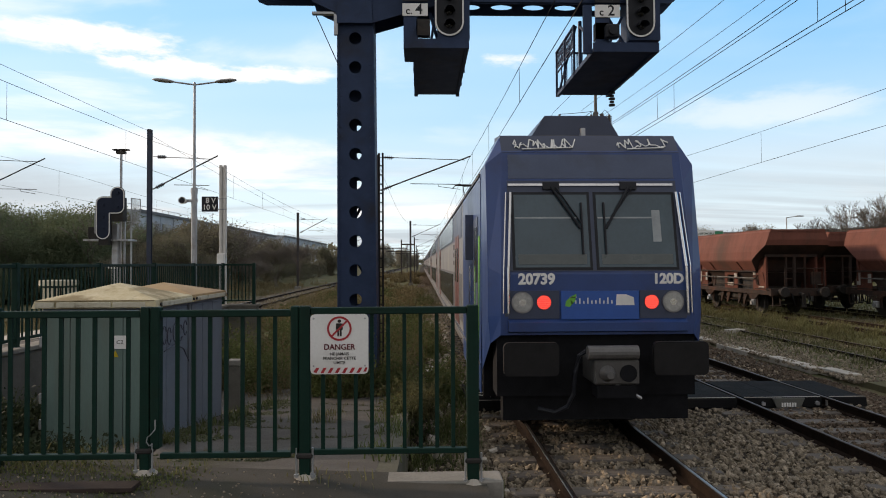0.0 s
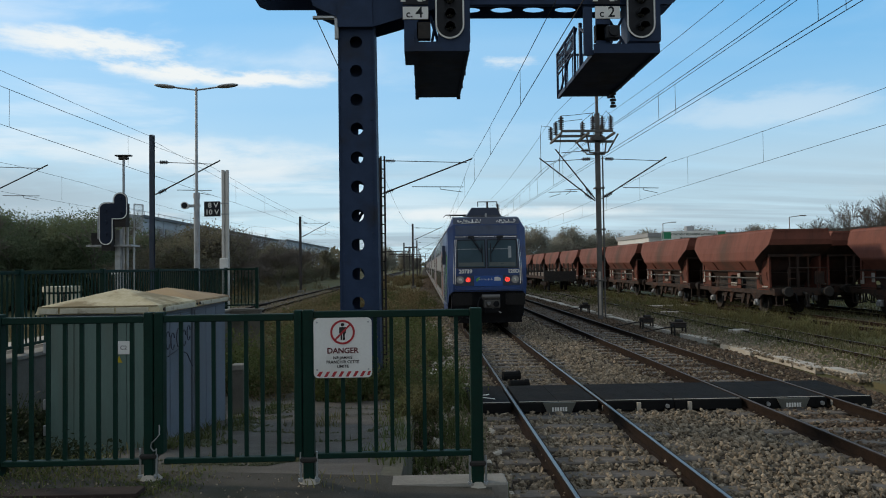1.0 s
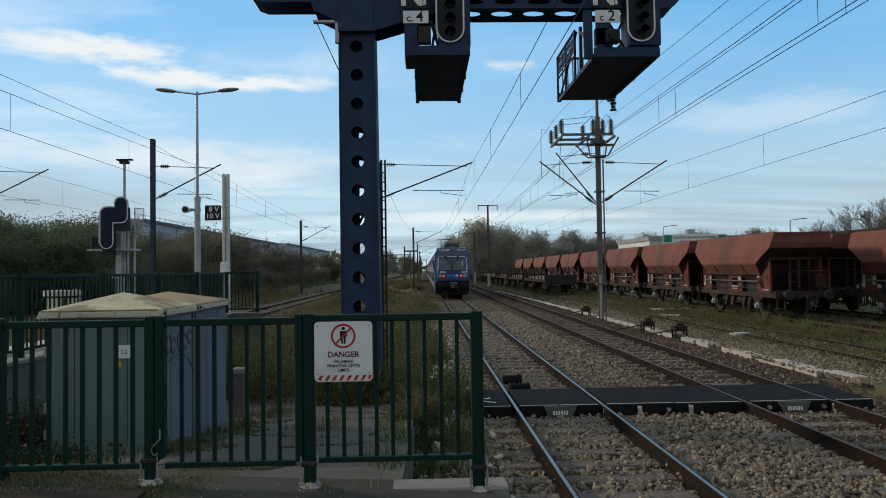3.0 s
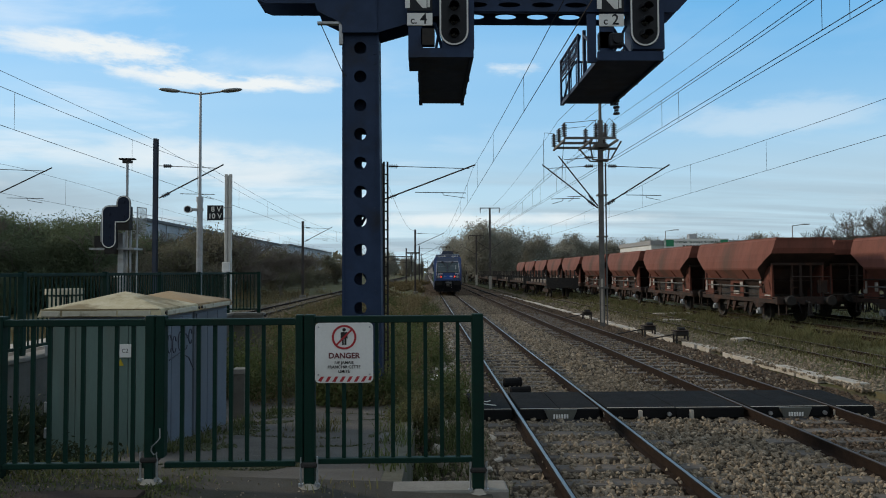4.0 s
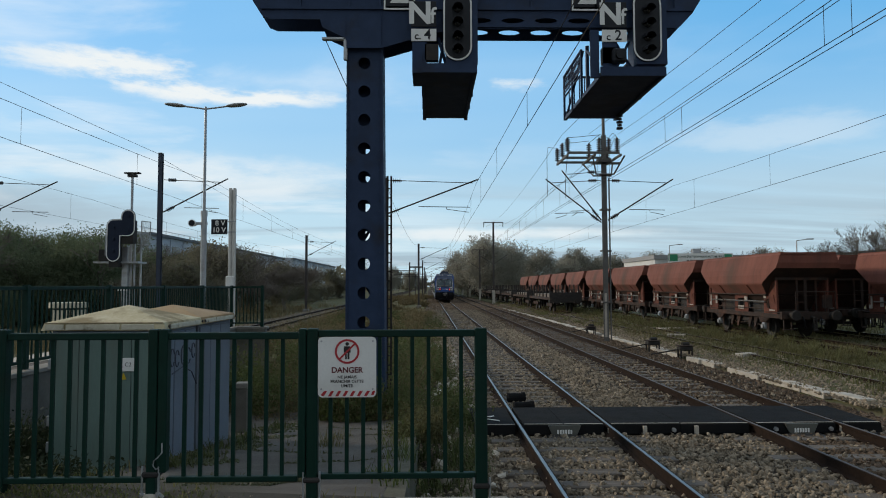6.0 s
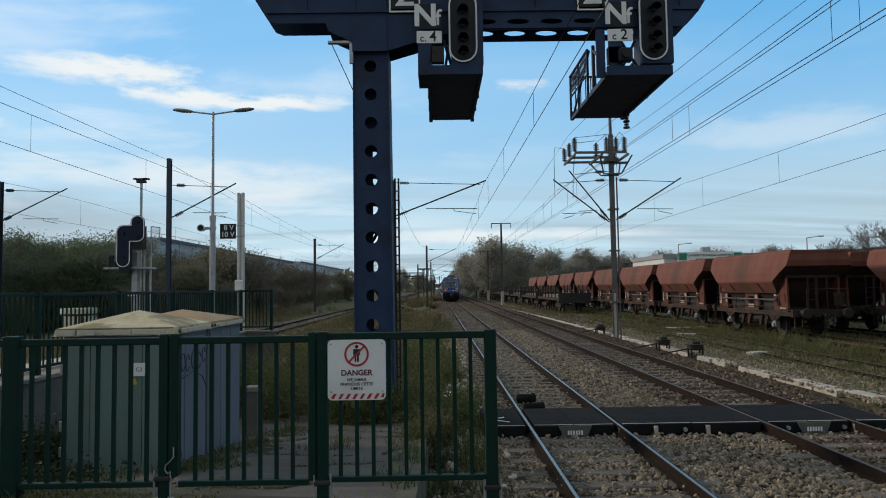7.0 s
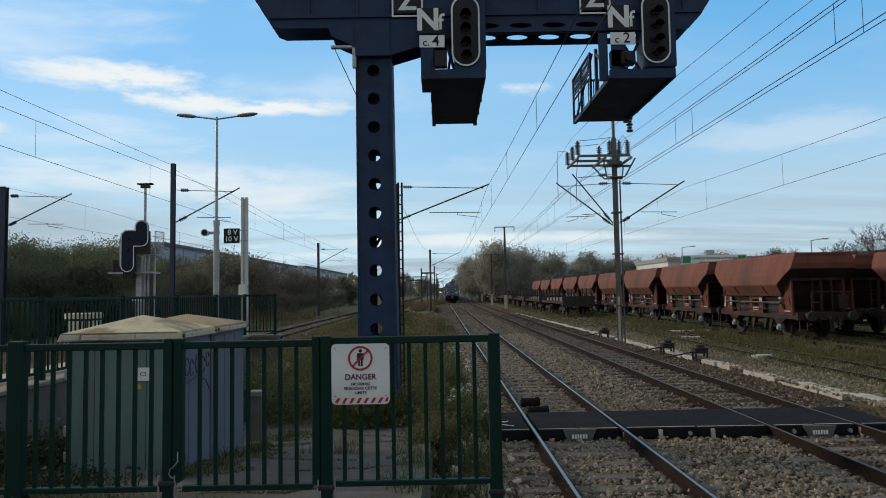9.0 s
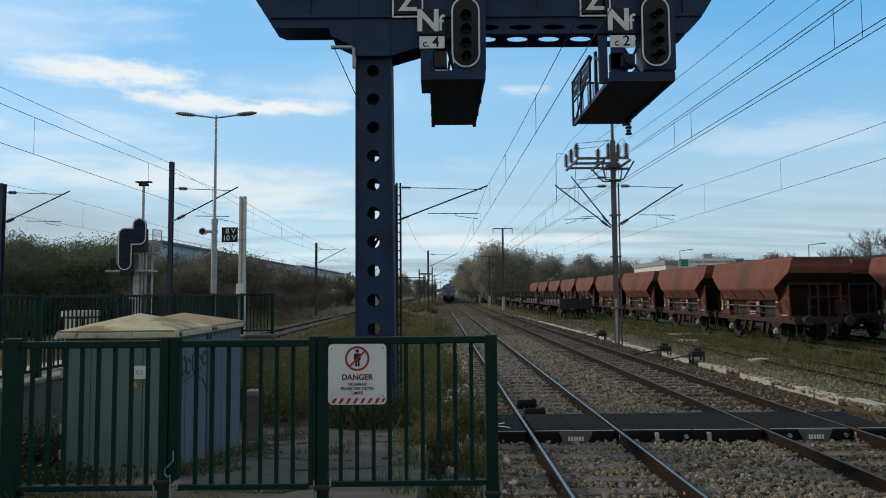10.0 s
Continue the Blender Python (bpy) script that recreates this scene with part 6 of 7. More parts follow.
    solid("graffiti", scrawl, WHITE, train, "white scribbled spray paint")
    solid("roof_hump", lambda bm: prism(bm, [(-0.72, 4.10), (0.72, 4.10), (0.47, 4.52), (-0.45, 4.52)], 1.2, 3.2), NOSE, train, "dark roof equipment cover")
    # near-black sheet added to hide the grey carriage end below the cab
    boxes("skirt", [(-1.395, 1.395, 1.0, 1.09, 0.44, 1.25)], UNDER, train)
    boxes("horn", [(0.02, 0.08, 0.9, 1.0, 4.1, 4.28)], GALV, train)
    insulators("insulator", [((0.62, 2.0, 4.4), (0, 0, 1), 5, 0.07, 0.06)], train)
    pan = [((-0.5, 19.80, 4.45), (0.5, 19.80, 4.45), 0.025), ((-0.45, 19.80, 4.45), (-0.3, 21.00, 4.9), 0.025), ((0.45, 19.80, 4.45), (0.3, 21.00, 4.9), 0.025), ((-0.3, 21.00, 4.9), (-0.5, 19.90, 5.6), 0.02), ((0.3, 21.00, 4.9), (0.5, 19.90, 5.6), 0.02),
           ((-0.8, 19.90, 5.66), (0.8, 19.90, 5.66), 0.022), ((-0.8, 20.15, 5.66), (0.8, 20.15, 5.66), 0.022), ((-0.5, 19.90, 5.6), (0.5, 19.90, 5.6), 0.02), ((-0.8, 20.00, 5.66), (-0.95, 20.00, 5.5), 0.02), ((0.8, 20.00, 5.66), (0.95, 20.00, 5.5), 0.02),
           ((-0.45, 20.90, 4.2), (-0.45, 19.80, 4.45), 0.025), ((0.45, 20.90, 4.2), (0.45, 19.80, 4.45), 0.025)]
    tubes("pantograph", pan, DARK, train, "raised dark pantograph")
    # coupler, buffers and the dark gear below
    for sx in (-1, 1):
        def buf(bm):
            out = []
            for cx, cz, a in ((0.28, 0.17, 0), (-0.28, 0.17, 90), (-0.28, -0.12, 180), (0.28, -0.12, 270)):
                out += ring_pts(sx * 0.93 + cx, 1.14 + cz, 0.06, 0.06, 4, a, a + 90)
            prism(bm, out, -0.42, -0.34)
            tube(bm, (sx * 0.9, -0.36, 1.12), (sx * 0.9, 0.3, 1.12), 0.13, 14)
        solid("buffer", buf, mat("black buffer rubber", (0.012, 0.012, 0.013), (0.008, 0.008, 0.009), 0.7, 0, 6, 0.1, spec=0.25), train, "black rounded buffer plate")
    boxes("buffer_beam", [(-1.30, 1.30, 0.10, 0.6, 0.62, 1.42)], UNDER, train)
    k = solid("coupler", lambda bm: box(bm, -0.18, 0.38, -0.5, 0.2, 0.86, 1.16, 0.02), mat("greasy coupler steel", (0.10, 0.10, 0.098), (0.06, 0.058, 0.056), 0.6, 0.3, 6, 0.2), train, "grey automatic coupler")
    tubes("coupler_guard", [((-0.25, -0.46, 1.25), (0.37, -0.46, 1.25), 0.085)], mat("worn roller steel", (0.14, 0.14, 0.14), (0.09, 0.09, 0.09), 0.5, 0.3), k, n=14)
    solid("cone", lambda bm: tube(bm, (-0.02, -0.5, 1.0), (-0.02, -0.66, 1.0), 0.1, 16, 0.045), mat("worn roller steel", (0.14, 0.14, 0.14)), k, "blunt coupling cone")
    # the hole is a flat disc, its inner shade painted near black
    tubes("socket", [((0.24, -0.515, 1.0), (0.24, -0.49, 1.0), 0.105)], UNDER, k, "coupling socket, its hole painted dark", n=16)
    boxes("electric_head", [(-0.14, 0.34, -0.49, -0.2, 0.70, 0.85)], UNDER, k)
    solid("hose", lambda bm: polytube(bm, [(-0.22, -0.35, 1.27), (-0.33, -0.36, 1.2), (-0.38, -0.35, 1.0), (-0.39, -0.3, 0.72), (-0.46, -0.25, 0.55), (-0.6, -0.2, 0.47), (-0.8, -0.1, 0.5)], 0.028, 7), BLACK, k, "black air hose")
    tubes("release_lever", [((0.1, -0.45, 0.86), (0.42, -0.42, 0.68), 0.02)], GALV, k)
    boxes("snow_plough", [(-1.22, 1.22, 0.14, 0.4, 0.30, 0.62)], UNDER, train)
    for sx in (-1, 1):
        solid("wheel", lambda bm: tube(bm, (sx * 0.70, 1.4, 0.45), (sx * 0.84, 1.4, 0.45), 0.45, 24), DARK, train)
    # cab door, mirror and lime stripe on the flanks
    for sx in (-1, 1):
        d = solid("cab_door", lambda bm: box(bm, min(sx * 1.395, sx * 1.43), max(sx * 1.395, sx * 1.43), 1.5, 2.25, 0.95, 3.05), BLUE_GREY, train, "slate blue cab door")
        boxes("door_glass", [(min(sx * 1.425, sx * 1.437), max(sx * 1.425, sx * 1.437), 1.62, 2.12, 2.05, 2.9)], GLASS, d)
        boxes("flank_panel", [(min(sx * 1.411, sx * 1.418), max(sx * 1.411, sx * 1.418), 1.1, 5.2, 0.47, 3.6)], BLUE, train)
        solid("lime_stripe", lambda bm: prism(bm, [(1.18, 2.75), (1.45, 2.75), (1.45, 0.9), (1.38, 1.4)], min(sx * 1.416, sx * 1.424), max(sx * 1.416, sx * 1.424), "x"), LIME, train, "lime green stripe")
        tubes("handrail", [((sx * 1.48, 1.45, 1.0), (sx * 1.48, 1.45, 2.3), 0.015), ((sx * 1.48, 2.32, 1.0), (sx * 1.48, 2.32, 2.3), 0.015)], CHROME, train)
        boxes("mirror", [(min(sx * 1.42, sx * 1.545), max(sx * 1.42, sx * 1.545), 2.5, 2.62, 2.4, 3.15)], BLUE_GREY, train, "dark folding mirror")


cab()

# ---- loose ballast ----


def stones(name, n, place, size, label, material=STONE):
    """Many small broken stones in one mesh."""
    g = (1 + 5 ** 0.5) / 2
    base = np.array([(-1, g, 0), (1, g, 0), (-1, -g, 0), (1, -g, 0), (0, -1, g), (0, 1, g), (0, -1, -g), (0, 1, -g), (g, 0, -1), (g, 0, 1), (-g, 0, -1), (-g, 0, 1)]) / 1.9
    tri = np.array([(0, 11, 5), (0, 5, 1), (0, 1, 7), (0, 7, 10), (0, 10, 11), (1, 5, 9), (5, 11, 4), (11, 10, 2), (10, 7, 6), (7, 1, 8), (3, 9, 4), (3, 4, 2), (3, 2, 6), (3, 6, 8), (3, 8, 9), (4, 9, 5), (2, 4, 11), (6, 2, 10), (8, 6, 7), (9, 8, 1)])
    rng = np.random.default_rng(5)
    pos = place(rng, n)
    n = len(pos)
    v = base[None] * (1 + rng.uniform(-0.42, 0.38, (n, 12, 1)))
    v = v * rng.uniform(0.5, 1.35, (n, 1, 3)) * (size * rng.uniform(0.55, 1.3, (n, 1, 1)))
    a = rng.uniform(0, 2 * np.pi, (n, 3))
    c, s = np.cos(a), np.sin(a)
    x, y, z = v[..., 0], v[..., 1], v[..., 2]
    x, y = x * c[:, :1] - y * s[:, :1], x * s[:, :1] + y * c[:, :1]
    y, z = y * c[:, 1:2] - z * s[:, 1:2], y * s[:, 1:2] + z * c[:, 1:2]
    v = np.stack((x, y, z), -1) + pos[:, None]
    f = tri[None] + (np.arange(n) * 12)[:, None, None]
    return raw_mesh(name, v.reshape(-1, 3), f.reshape(-1, 3), material, label, "ballast")


def raw_mesh(name, v, f, material, label="", category="", parent=None):
    k = f.shape[1]
    me = bpy.data.meshes.new(name)
    me.vertices.add(len(v))
    me.vertices.foreach_set("co", np.ascontiguousarray(v, dtype=np.float32).ravel())
    me.loops.add(f.size)
    me.loops.foreach_set("vertex_index", np.ascontiguousarray(f, dtype=np.int32).ravel())
    me.polygons.add(len(f))
    me.polygons.foreach_set("loop_start", np.arange(0, f.size, k, dtype=np.int32))
    me.update(calc_edges=True)
    me.validate()
    me.shade_flat()
    me.materials.append(material)
    ob = new(name, me)
    if parent:
        ob.parent = parent
    if category:
        tagged(ob, label, category, kind="stuff")
    return ob


def region(x0, x1, y0, y1, zf, clump=0.0):
    def f(rng, n):
        x, y = rng.uniform(x0, x1, n), rng.uniform(y0, y1, n)
        if clump:
            k = max(3, int(n * clump))
            cx, cy = rng.uniform(x0, x1, k), rng.uniform(y0, y1, k)
            i = rng.integers(0, k, n)
            r = (x1 - x0) * 0.03 + 0.06
            x, y = cx[i] + rng.normal(0, r, n), cy[i] + rng.normal(0, r, n)
        z = zf(y, x) if callable(zf) else np.full(n, zf)
        return np.stack((x, y, z), -1)
    return f


def ballast_place(y0, y1, x0, x1):
    def f(rng, n):
        u = rng.uniform(0, 1, n)
        y = y0 + (y1 - y0) * u
        x = rng.uniform(x0, x1, n)
        keep = np.ones(n, bool)
        for r in (1.527, 3.033, 5.517, 7.023):
            keep &= abs(x - r) > 0.075
        keep &= ~((y > 11.55) & (y < 13.4) & (x > 0.75) & (x < 7.9))
        z = -0.207 + rng.uniform(-0.028, 0.036, n)
        z = z - np.clip(0.5 - x, 0, 1) * 0.12 - np.clip(x - 8.2, 0, 1) * 0.12
        return np.stack((x, y, z), -1)[keep]
    return f


stones("loose_ballast", 18500, ballast_place(6.2, 13.4, -0.15, 5.45), 0.037, "coarse brown broken stone ballast")
stones("loose_ballast", 11000, ballast_place(6.2, 13.4, 5.4, 8.9), 0.037, "rust-dusted brown stone ballast", BROWN_STONE)
stones("loose_ballast", 8000, ballast_place(13.3, 16.6, -0.15, 4.95), 0.036, "coarse brown broken stone ballast")
stones("loose_ballast", 6500, ballast_place(13.3, 16.6, 4.9, 8.9), 0.036, "rust-dusted brown stone ballast", BROWN_STONE)
stones("loose_ballast", 14000, ballast_place(16.5, 40, -0.1, 4.95), 0.042, "coarse brown broken stone ballast")
stones("loose_ballast", 12000, ballast_place(16.5, 40, 4.9, 9.0), 0.042, "rust-dusted brown stone ballast", BROWN_STONE)
stones("loose_ballast", 9000, ballast_place(40, 72, -0.1, 4.95), 0.065, "coarse brown broken stone ballast farther off")
stones("loose_ballast", 8000, ballast_place(40, 72, 4.9, 9.0), 0.065, "rust-dusted brown stone ballast farther off", BROWN_STONE)
stones("loose_ballast", 9000, ballast_place(71, 150, -0.1, 9.0), 0.1, "brown stone ballast far along the line", BROWN_STONE)
stones("loose_ballast", 12000, lambda rng, n: np.stack((9.1 + 4.2 * rng.uniform(0, 1, n) ** 1.5, rng.uniform(14, 45, n), rng.uniform(-0.19, -0.15, n)), -1), 0.04, "scattered grey stones in the grass")
stones("loose_ballast", 7000, lambda rng, n: np.stack((rng.uniform(9.2, 12.8, n), rng.uniform(38, 95, n), rng.uniform(-0.2, -0.15, n)), -1), 0.06, "scattered stones and grit along the siding")
stones("loose_ballast", 2600, lambda rng, n: np.stack((rng.uniform(0.6, 8.2, n), rng.uniform(6.2, 24, n), rng.uniform(-0.165, -0.145, n)), -1), 0.032, "stray stones lying on the sleepers")
stones("loose_ballast", 9000, lambda rng, n: np.stack((rng.uniform(-12.3, -8.0, n), rng.uniform(21, 75, n), rng.uniform(-0.21, -0.17, n)), -1), 0.065, "pale stone ballast of the far platform track")
stones("rubble", 130, lambda rng, n: np.stack((rng.uniform(-0.1, 1.0, n), rng.uniform(4.9, 30, n), rng.uniform(-0.2, -0.12, n)), -1), 0.07, "pale lumps of rubble by the track", PALE_CONCRETE)
def litter_bag(x, y):
    b = thing("litter_bag", "crumpled white plastic bag in the weeds by the rail", "litter", x, y, -0.2)

    def bag(bm):
        rnd = random.Random(6)
        bmesh.ops.create_icosphere(bm, subdivisions=3, radius=0.17)
        for v in bm.verts:
            v.co *= 1 + rnd.uniform(-0.22, 0.16)
            v.co.z = max(v.co.z * 0.6 + 0.09, 0.0)
    solid("bag", bag, WHITE, b)


litter_bag(0.28, 15.6)
stones("moss", 1600, region(-2.5, -1.9, 6.2, 11.5, ramp_z, 0.02), 0.02, "moss and dead leaves along the cabinets", mat("mossy litter", (0.05, 0.06, 0.02)))
tagged(solid("drain_cover", lambda bm: box(bm, -1.0, 1.0, 4.06, 4.2, -0.02, 0.007, 0.003, pose(-2.7, 0, P + float(fall(-2.7)) - 0.01)), RUST_DARK), "rusty brown steel drain strip in the platform", "drain", kind="structure")
stones("grit", 700, lambda rng, n: region(-3.5, -0.3, 3.2, 4.6, lambda y, x: P + fall(x) + 0.002)(rng, n), 0.006, "loose grit on the platform")

# ---- weeds, grass and trees ----
GRASS = leaf_mat("mixed grass blades", (0.092, 0.108, 0.042), (0.165, 0.145, 0.075), 0.5, 0.4)
DRY = leaf_mat("dry brown weeds", (0.19, 0.15, 0.085), (0.115, 0.10, 0.05), 0.45)
WEED = leaf_mat("dark green weeds", (0.07, 0.098, 0.032), (0.10, 0.112, 0.046), 0.45)
IVY = leaf_mat("dark glossy shrub leaves", (0.022, 0.034, 0.016), (0.03, 0.042, 0.02), 0.4, 0.15)
# Hedge leaves are lightened in colour in place of distance haze.
HEDGE = leaf_mat("hedge leaves paled for haze", (0.11, 0.15, 0.085), (0.14, 0.165, 0.10), 0.22, 0.4)
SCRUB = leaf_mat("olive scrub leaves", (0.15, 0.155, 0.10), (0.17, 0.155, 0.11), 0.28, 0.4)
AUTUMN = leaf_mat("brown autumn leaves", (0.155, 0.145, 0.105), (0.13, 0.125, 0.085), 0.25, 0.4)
# Far tree leaves: haze is painted in as a much paler colour.
OLIVE = leaf_mat("olive leaves paled for haze", (0.32, 0.315, 0.265), (0.27, 0.26, 0.215), 0.18, 0.5)
BARK = mat("grey-brown bark", (0.17, 0.15, 0.13), (0.11, 0.097, 0.085), 0.9, 0, 3, 0.4)


def blades(name, n, place, h0, h1, width, lean, material, label, seed=1, leaves=0, leaf=0.016, scatter=0.04):
    """Bent blades, each two narrow quads, some with side leaves, in one mesh."""
    rng = np.random.default_rng(seed)
    p = place(rng, n)
    n = len(p)
    a = rng.uniform(0, 2 * np.pi, n)
    h = rng.uniform(h0, h1, n) * rng.uniform(0.5, 1, n)
    if h1 > 0.9:
        # tall growth stands in uneven clumps
        h *= np.clip(0.72 + 0.3 * np.sin(p[:, 0] * 1.9 + seed) + 0.3 * np.sin(p[:, 1] * 1.3 + p[:, 0] * 0.8 + 2 * seed), 0.25, 1.3)
    w = width * rng.uniform(0.6, 1.4, n)
    side = np.stack((np.cos(a), np.sin(a), np.zeros(n)), -1)
    fw = np.stack((-np.sin(a), np.cos(a), np.zeros(n)), -1) * (h * lean * rng.uniform(0.2, 1.2, n))[:, None]
    up = np.array((0, 0, 1.0))
    v = np.stack((p - side * w[:, None], p + side * w[:, None],
                  p + up * (h * 0.6)[:, None] + fw * 0.35 - side * (w * 0.8)[:, None], p + up * (h * 0.6)[:, None] + fw * 0.35 + side * (w * 0.8)[:, None],
                  p + up * h[:, None] + fw - side * (w * 0.15)[:, None], p + up * h[:, None] + fw + side * (w * 0.15)[:, None]), 1)
    f = np.array([(0, 1, 3, 2), (2, 3, 5, 4)])[None] + (np.arange(n) * 6)[:, None, None]
    V, Fs = v.reshape(-1, 3), f.reshape(-1, 4)
    if leaves:
        m = n * leaves
        k = np.repeat(np.arange(n), leaves)
        t = rng.uniform(0.25, 1.0, m)
        c = p[k] + up * (h[k] * t)[:, None] + fw[k] * (t ** 2)[:, None] + rng.normal(0, scatter, (m, 3))
        LV, LF = leaf_quads(rng, c, leaf)
        Fs = np.concatenate((Fs, LF + len(V)))
        V = np.concatenate((V, LV))
    return raw_mesh(name, V, Fs, material, label, "vegetation")


def leaf_quads(rng, c, size):
    m = len(c)
    d = rng.normal(size=(m, 3))
    d /= np.linalg.norm(d, axis=1)[:, None]
    e = np.cross(d, rng.normal(size=(m, 3)))
    e /= np.linalg.norm(e, axis=1)[:, None]
    s = size * rng.uniform(0.5, 1.3, (m, 1))
    v = np.stack((c - d * s, c - e * s * 0.5, c + d * s, c + e * s * 0.5), 1).reshape(-1, 3)
    f = np.arange(4 * m).reshape(-1, 4)
    return v, f


# beside the ramp and the ballast
blades("weeds", 2200, region(-0.15, 0.75, 4.8, 12.5, -0.28, 0.03), 0.1, 0.5, 0.007, 0.8, WEED, "low green weeds in the gap beside the path", 2, 3)
blades("weeds", 600, region(-0.5, -0.2, 5.2, 12, ramp_z, 0.05), 0.05, 0.2, 0.005, 1.0, WEED, "grass tufts along the kerb", 3)
blades("weeds", 900, region(-2.55, -2.2, 6.3, 11.5, ramp_z, 0.03), 0.03, 0.16, 0.005, 1.0, WEED, "grass along the foot of the cabinets", 4)
blades("shrub", 300, region(-4.4, -2.5, 4.75, 5.5, ramp_z, 0.06), 0.05, 0.22, 0.005, 0.9, IVY, "low dark weeds behind the gate", 34, 8, 0.022, 0.05)
blades("shrub", 800, region(-4.95, -3.9, 5.3, 7.4, ramp_z), 0.3, 0.72, 0.006, 0.6, IVY, "dark leafy shrub between cabinet and parapet", 33, 14, 0.034, 0.07)
blades("weeds", 700, region(-5.3, -3.9, 7.2, 9.5, ramp_z, 0.03), 0.2, 0.7, 0.008, 0.7, WEED, "dark weeds against the parapet", 5, 4)
blades("weeds", 260, region(-3.2, -0.3, 4.3, 4.75, lambda y, x: P + fall(x), 0.03), 0.03, 0.10, 0.004, 1.0, GRASS, "grass tufts in cracks under the gate", 6)
blades("moss", 5000, region(-3.7, -1.6, 4.0, 4.9, lambda y, x: P + fall(x), 0.006), 0.008, 0.03, 0.004, 1.0, WEED, "moss and short grass on the platform end", 26)
blades("weeds", 150, region(-1.7, -0.9, 7.0, 9.5, ramp_z, 0.03), 0.06, 0.2, 0.004, 1.0, GRASS, "grass tufts in the path", 7)
def cracks():
    rng = np.random.default_rng(44)
    out = []
    for x, y, ang in ((-1.9, 5.1, 0.3), (-0.9, 5.3, 2.6), (-1.4, 6.6, 0.15), (-2.2, 7.8, -0.2), (-0.6, 7.4, 1.5), (-1.3, 9.1, 0.1), (-0.5, 9.8, 1.6), (-1.75, 4.9, 1.3)):
        for _ in range(26):
            out.append((x, y, float(ramp_z(y, x))))
            ang += rng.uniform(-0.35, 0.35)
            x, y = x + 0.055 * math.cos(ang), y + 0.055 * math.sin(ang)
            if not (-2.5 < x < -0.35 and 4.65 < y < 12):
                break
    pts = np.array(out)

    def place(rng2, n):
        return pts[rng2.integers(0, len(pts), n)] + np.stack((rng2.normal(0, 0.018, n), rng2.normal(0, 0.018, n), np.zeros(n)), -1)
    return place


stones("moss", 2600, cracks(), 0.009, "dark moss and dirt in the cracks of the path", mat("mossy litter", (0.05, 0.06, 0.02)))
blades("weeds", 420, cracks(), 0.02, 0.09, 0.003, 1.0, GRASS, "short grass in the cracks of the path", 45)
blades("weeds", 420, region(-0.32, 0.12, 8.6, 12.2, lambda y, x: ramp_z(y) - 0.12, 0.02), 0.2, 0.6, 0.006, 0.7, GRASS, "fresh green weeds spilling over the kerb", 46, 12, 0.024, 0.06)
# thicket behind the path and along the line
blades("thicket", 420, region(-2.2, -0.35, 11.7, 12.45, -0.1, 0.04), 0.5, 1.25, 0.005, 0.8, WEED, "tall weeds at the foot of the gantry post", 37, 24, 0.03, 0.1)
blades("thicket", 260, region(-2.2, -0.35, 11.6, 12.45, -0.1, 0.05), 0.5, 1.2, 0.004, 0.7, DRY, "dry stalks at the foot of the gantry post", 38, 10, 0.02, 0.08)
blades("thicket", 2300, region(-5.0, -0.3, 12.3, 20, -0.28, 0.016), 0.5, 1.5, 0.005, 0.9, DRY, "tall brown and green weeds behind the path", 8, 8, 0.022, 0.08)
blades("thicket", 3200, region(-4.8, 0.5, 12.5, 24, -0.28, 0.014), 0.4, 1.35, 0.005, 0.9, WEED, "tall dark green weeds", 9, 26, 0.034, 0.12)
blades("thicket", 1500, region(-5.0, 0.3, 12.3, 26, -0.28, 0.05), 0.8, 1.7, 0.004, 0.5, DRY, "dry bare stalks among the weeds", 18)
blades("thicket", 5000, region(-7.5, 0.3, 20, 62, -0.28, 0.02), 0.4, 1.1, 0.012, 0.8, DRY, "dry weeds between the tracks", 10, 10, 0.05, 0.14)
blades("thicket", 3500, region(-7.5, 0.3, 20, 62, -0.28, 0.02), 0.3, 1.0, 0.010, 0.8, WEED, "green weeds between the tracks", 19, 10, 0.05, 0.14)
blades("thicket", 6000, region(-7.6, 0.2, 60, 160, -0.28, 0.01), 0.4, 1.2, 0.04, 0.7, DRY, "dry weeds between the tracks far off", 11, 4, 0.09, 0.2)
# yard
blades("grass", 38000, region(10.2, 30, 13, 44, -0.18, 0.03), 0.06, 0.22, 0.010, 0.9, GRASS, "short green grass in the yard", 12)
blades("grass", 7000, region(10.5, 28, 26, 75, -0.18, 0.02), 0.12, 0.4, 0.014, 0.7, DRY, "dry tufts along the sidings", 13)
blades("grass", 9000, region(13.4, 15.5, 20, 75, -0.18, 0.02), 0.2, 0.62, 0.010, 0.9, GRASS, "tall grass beside the wagons", 14)
blades("grass", 14000, region(10.8, 14.6, 14, 46, -0.18, 0.03), 0.08, 0.28, 0.010, 0.9, GRASS, "green grass grown over the siding rails", 24)
blades("grass", 7000, region(9.6, 15, 42, 100, -0.18, 0.02), 0.08, 0.35, 0.02, 0.9, GRASS, "thin grass along the stake wagons", 25)
blades("grass", 7000, region(-30, -12.5, 26, 90, -0.3, 0.01), 0.3, 1.0, 0.025, 0.7, DRY, "dry grass beyond the platform track", 15, 2)


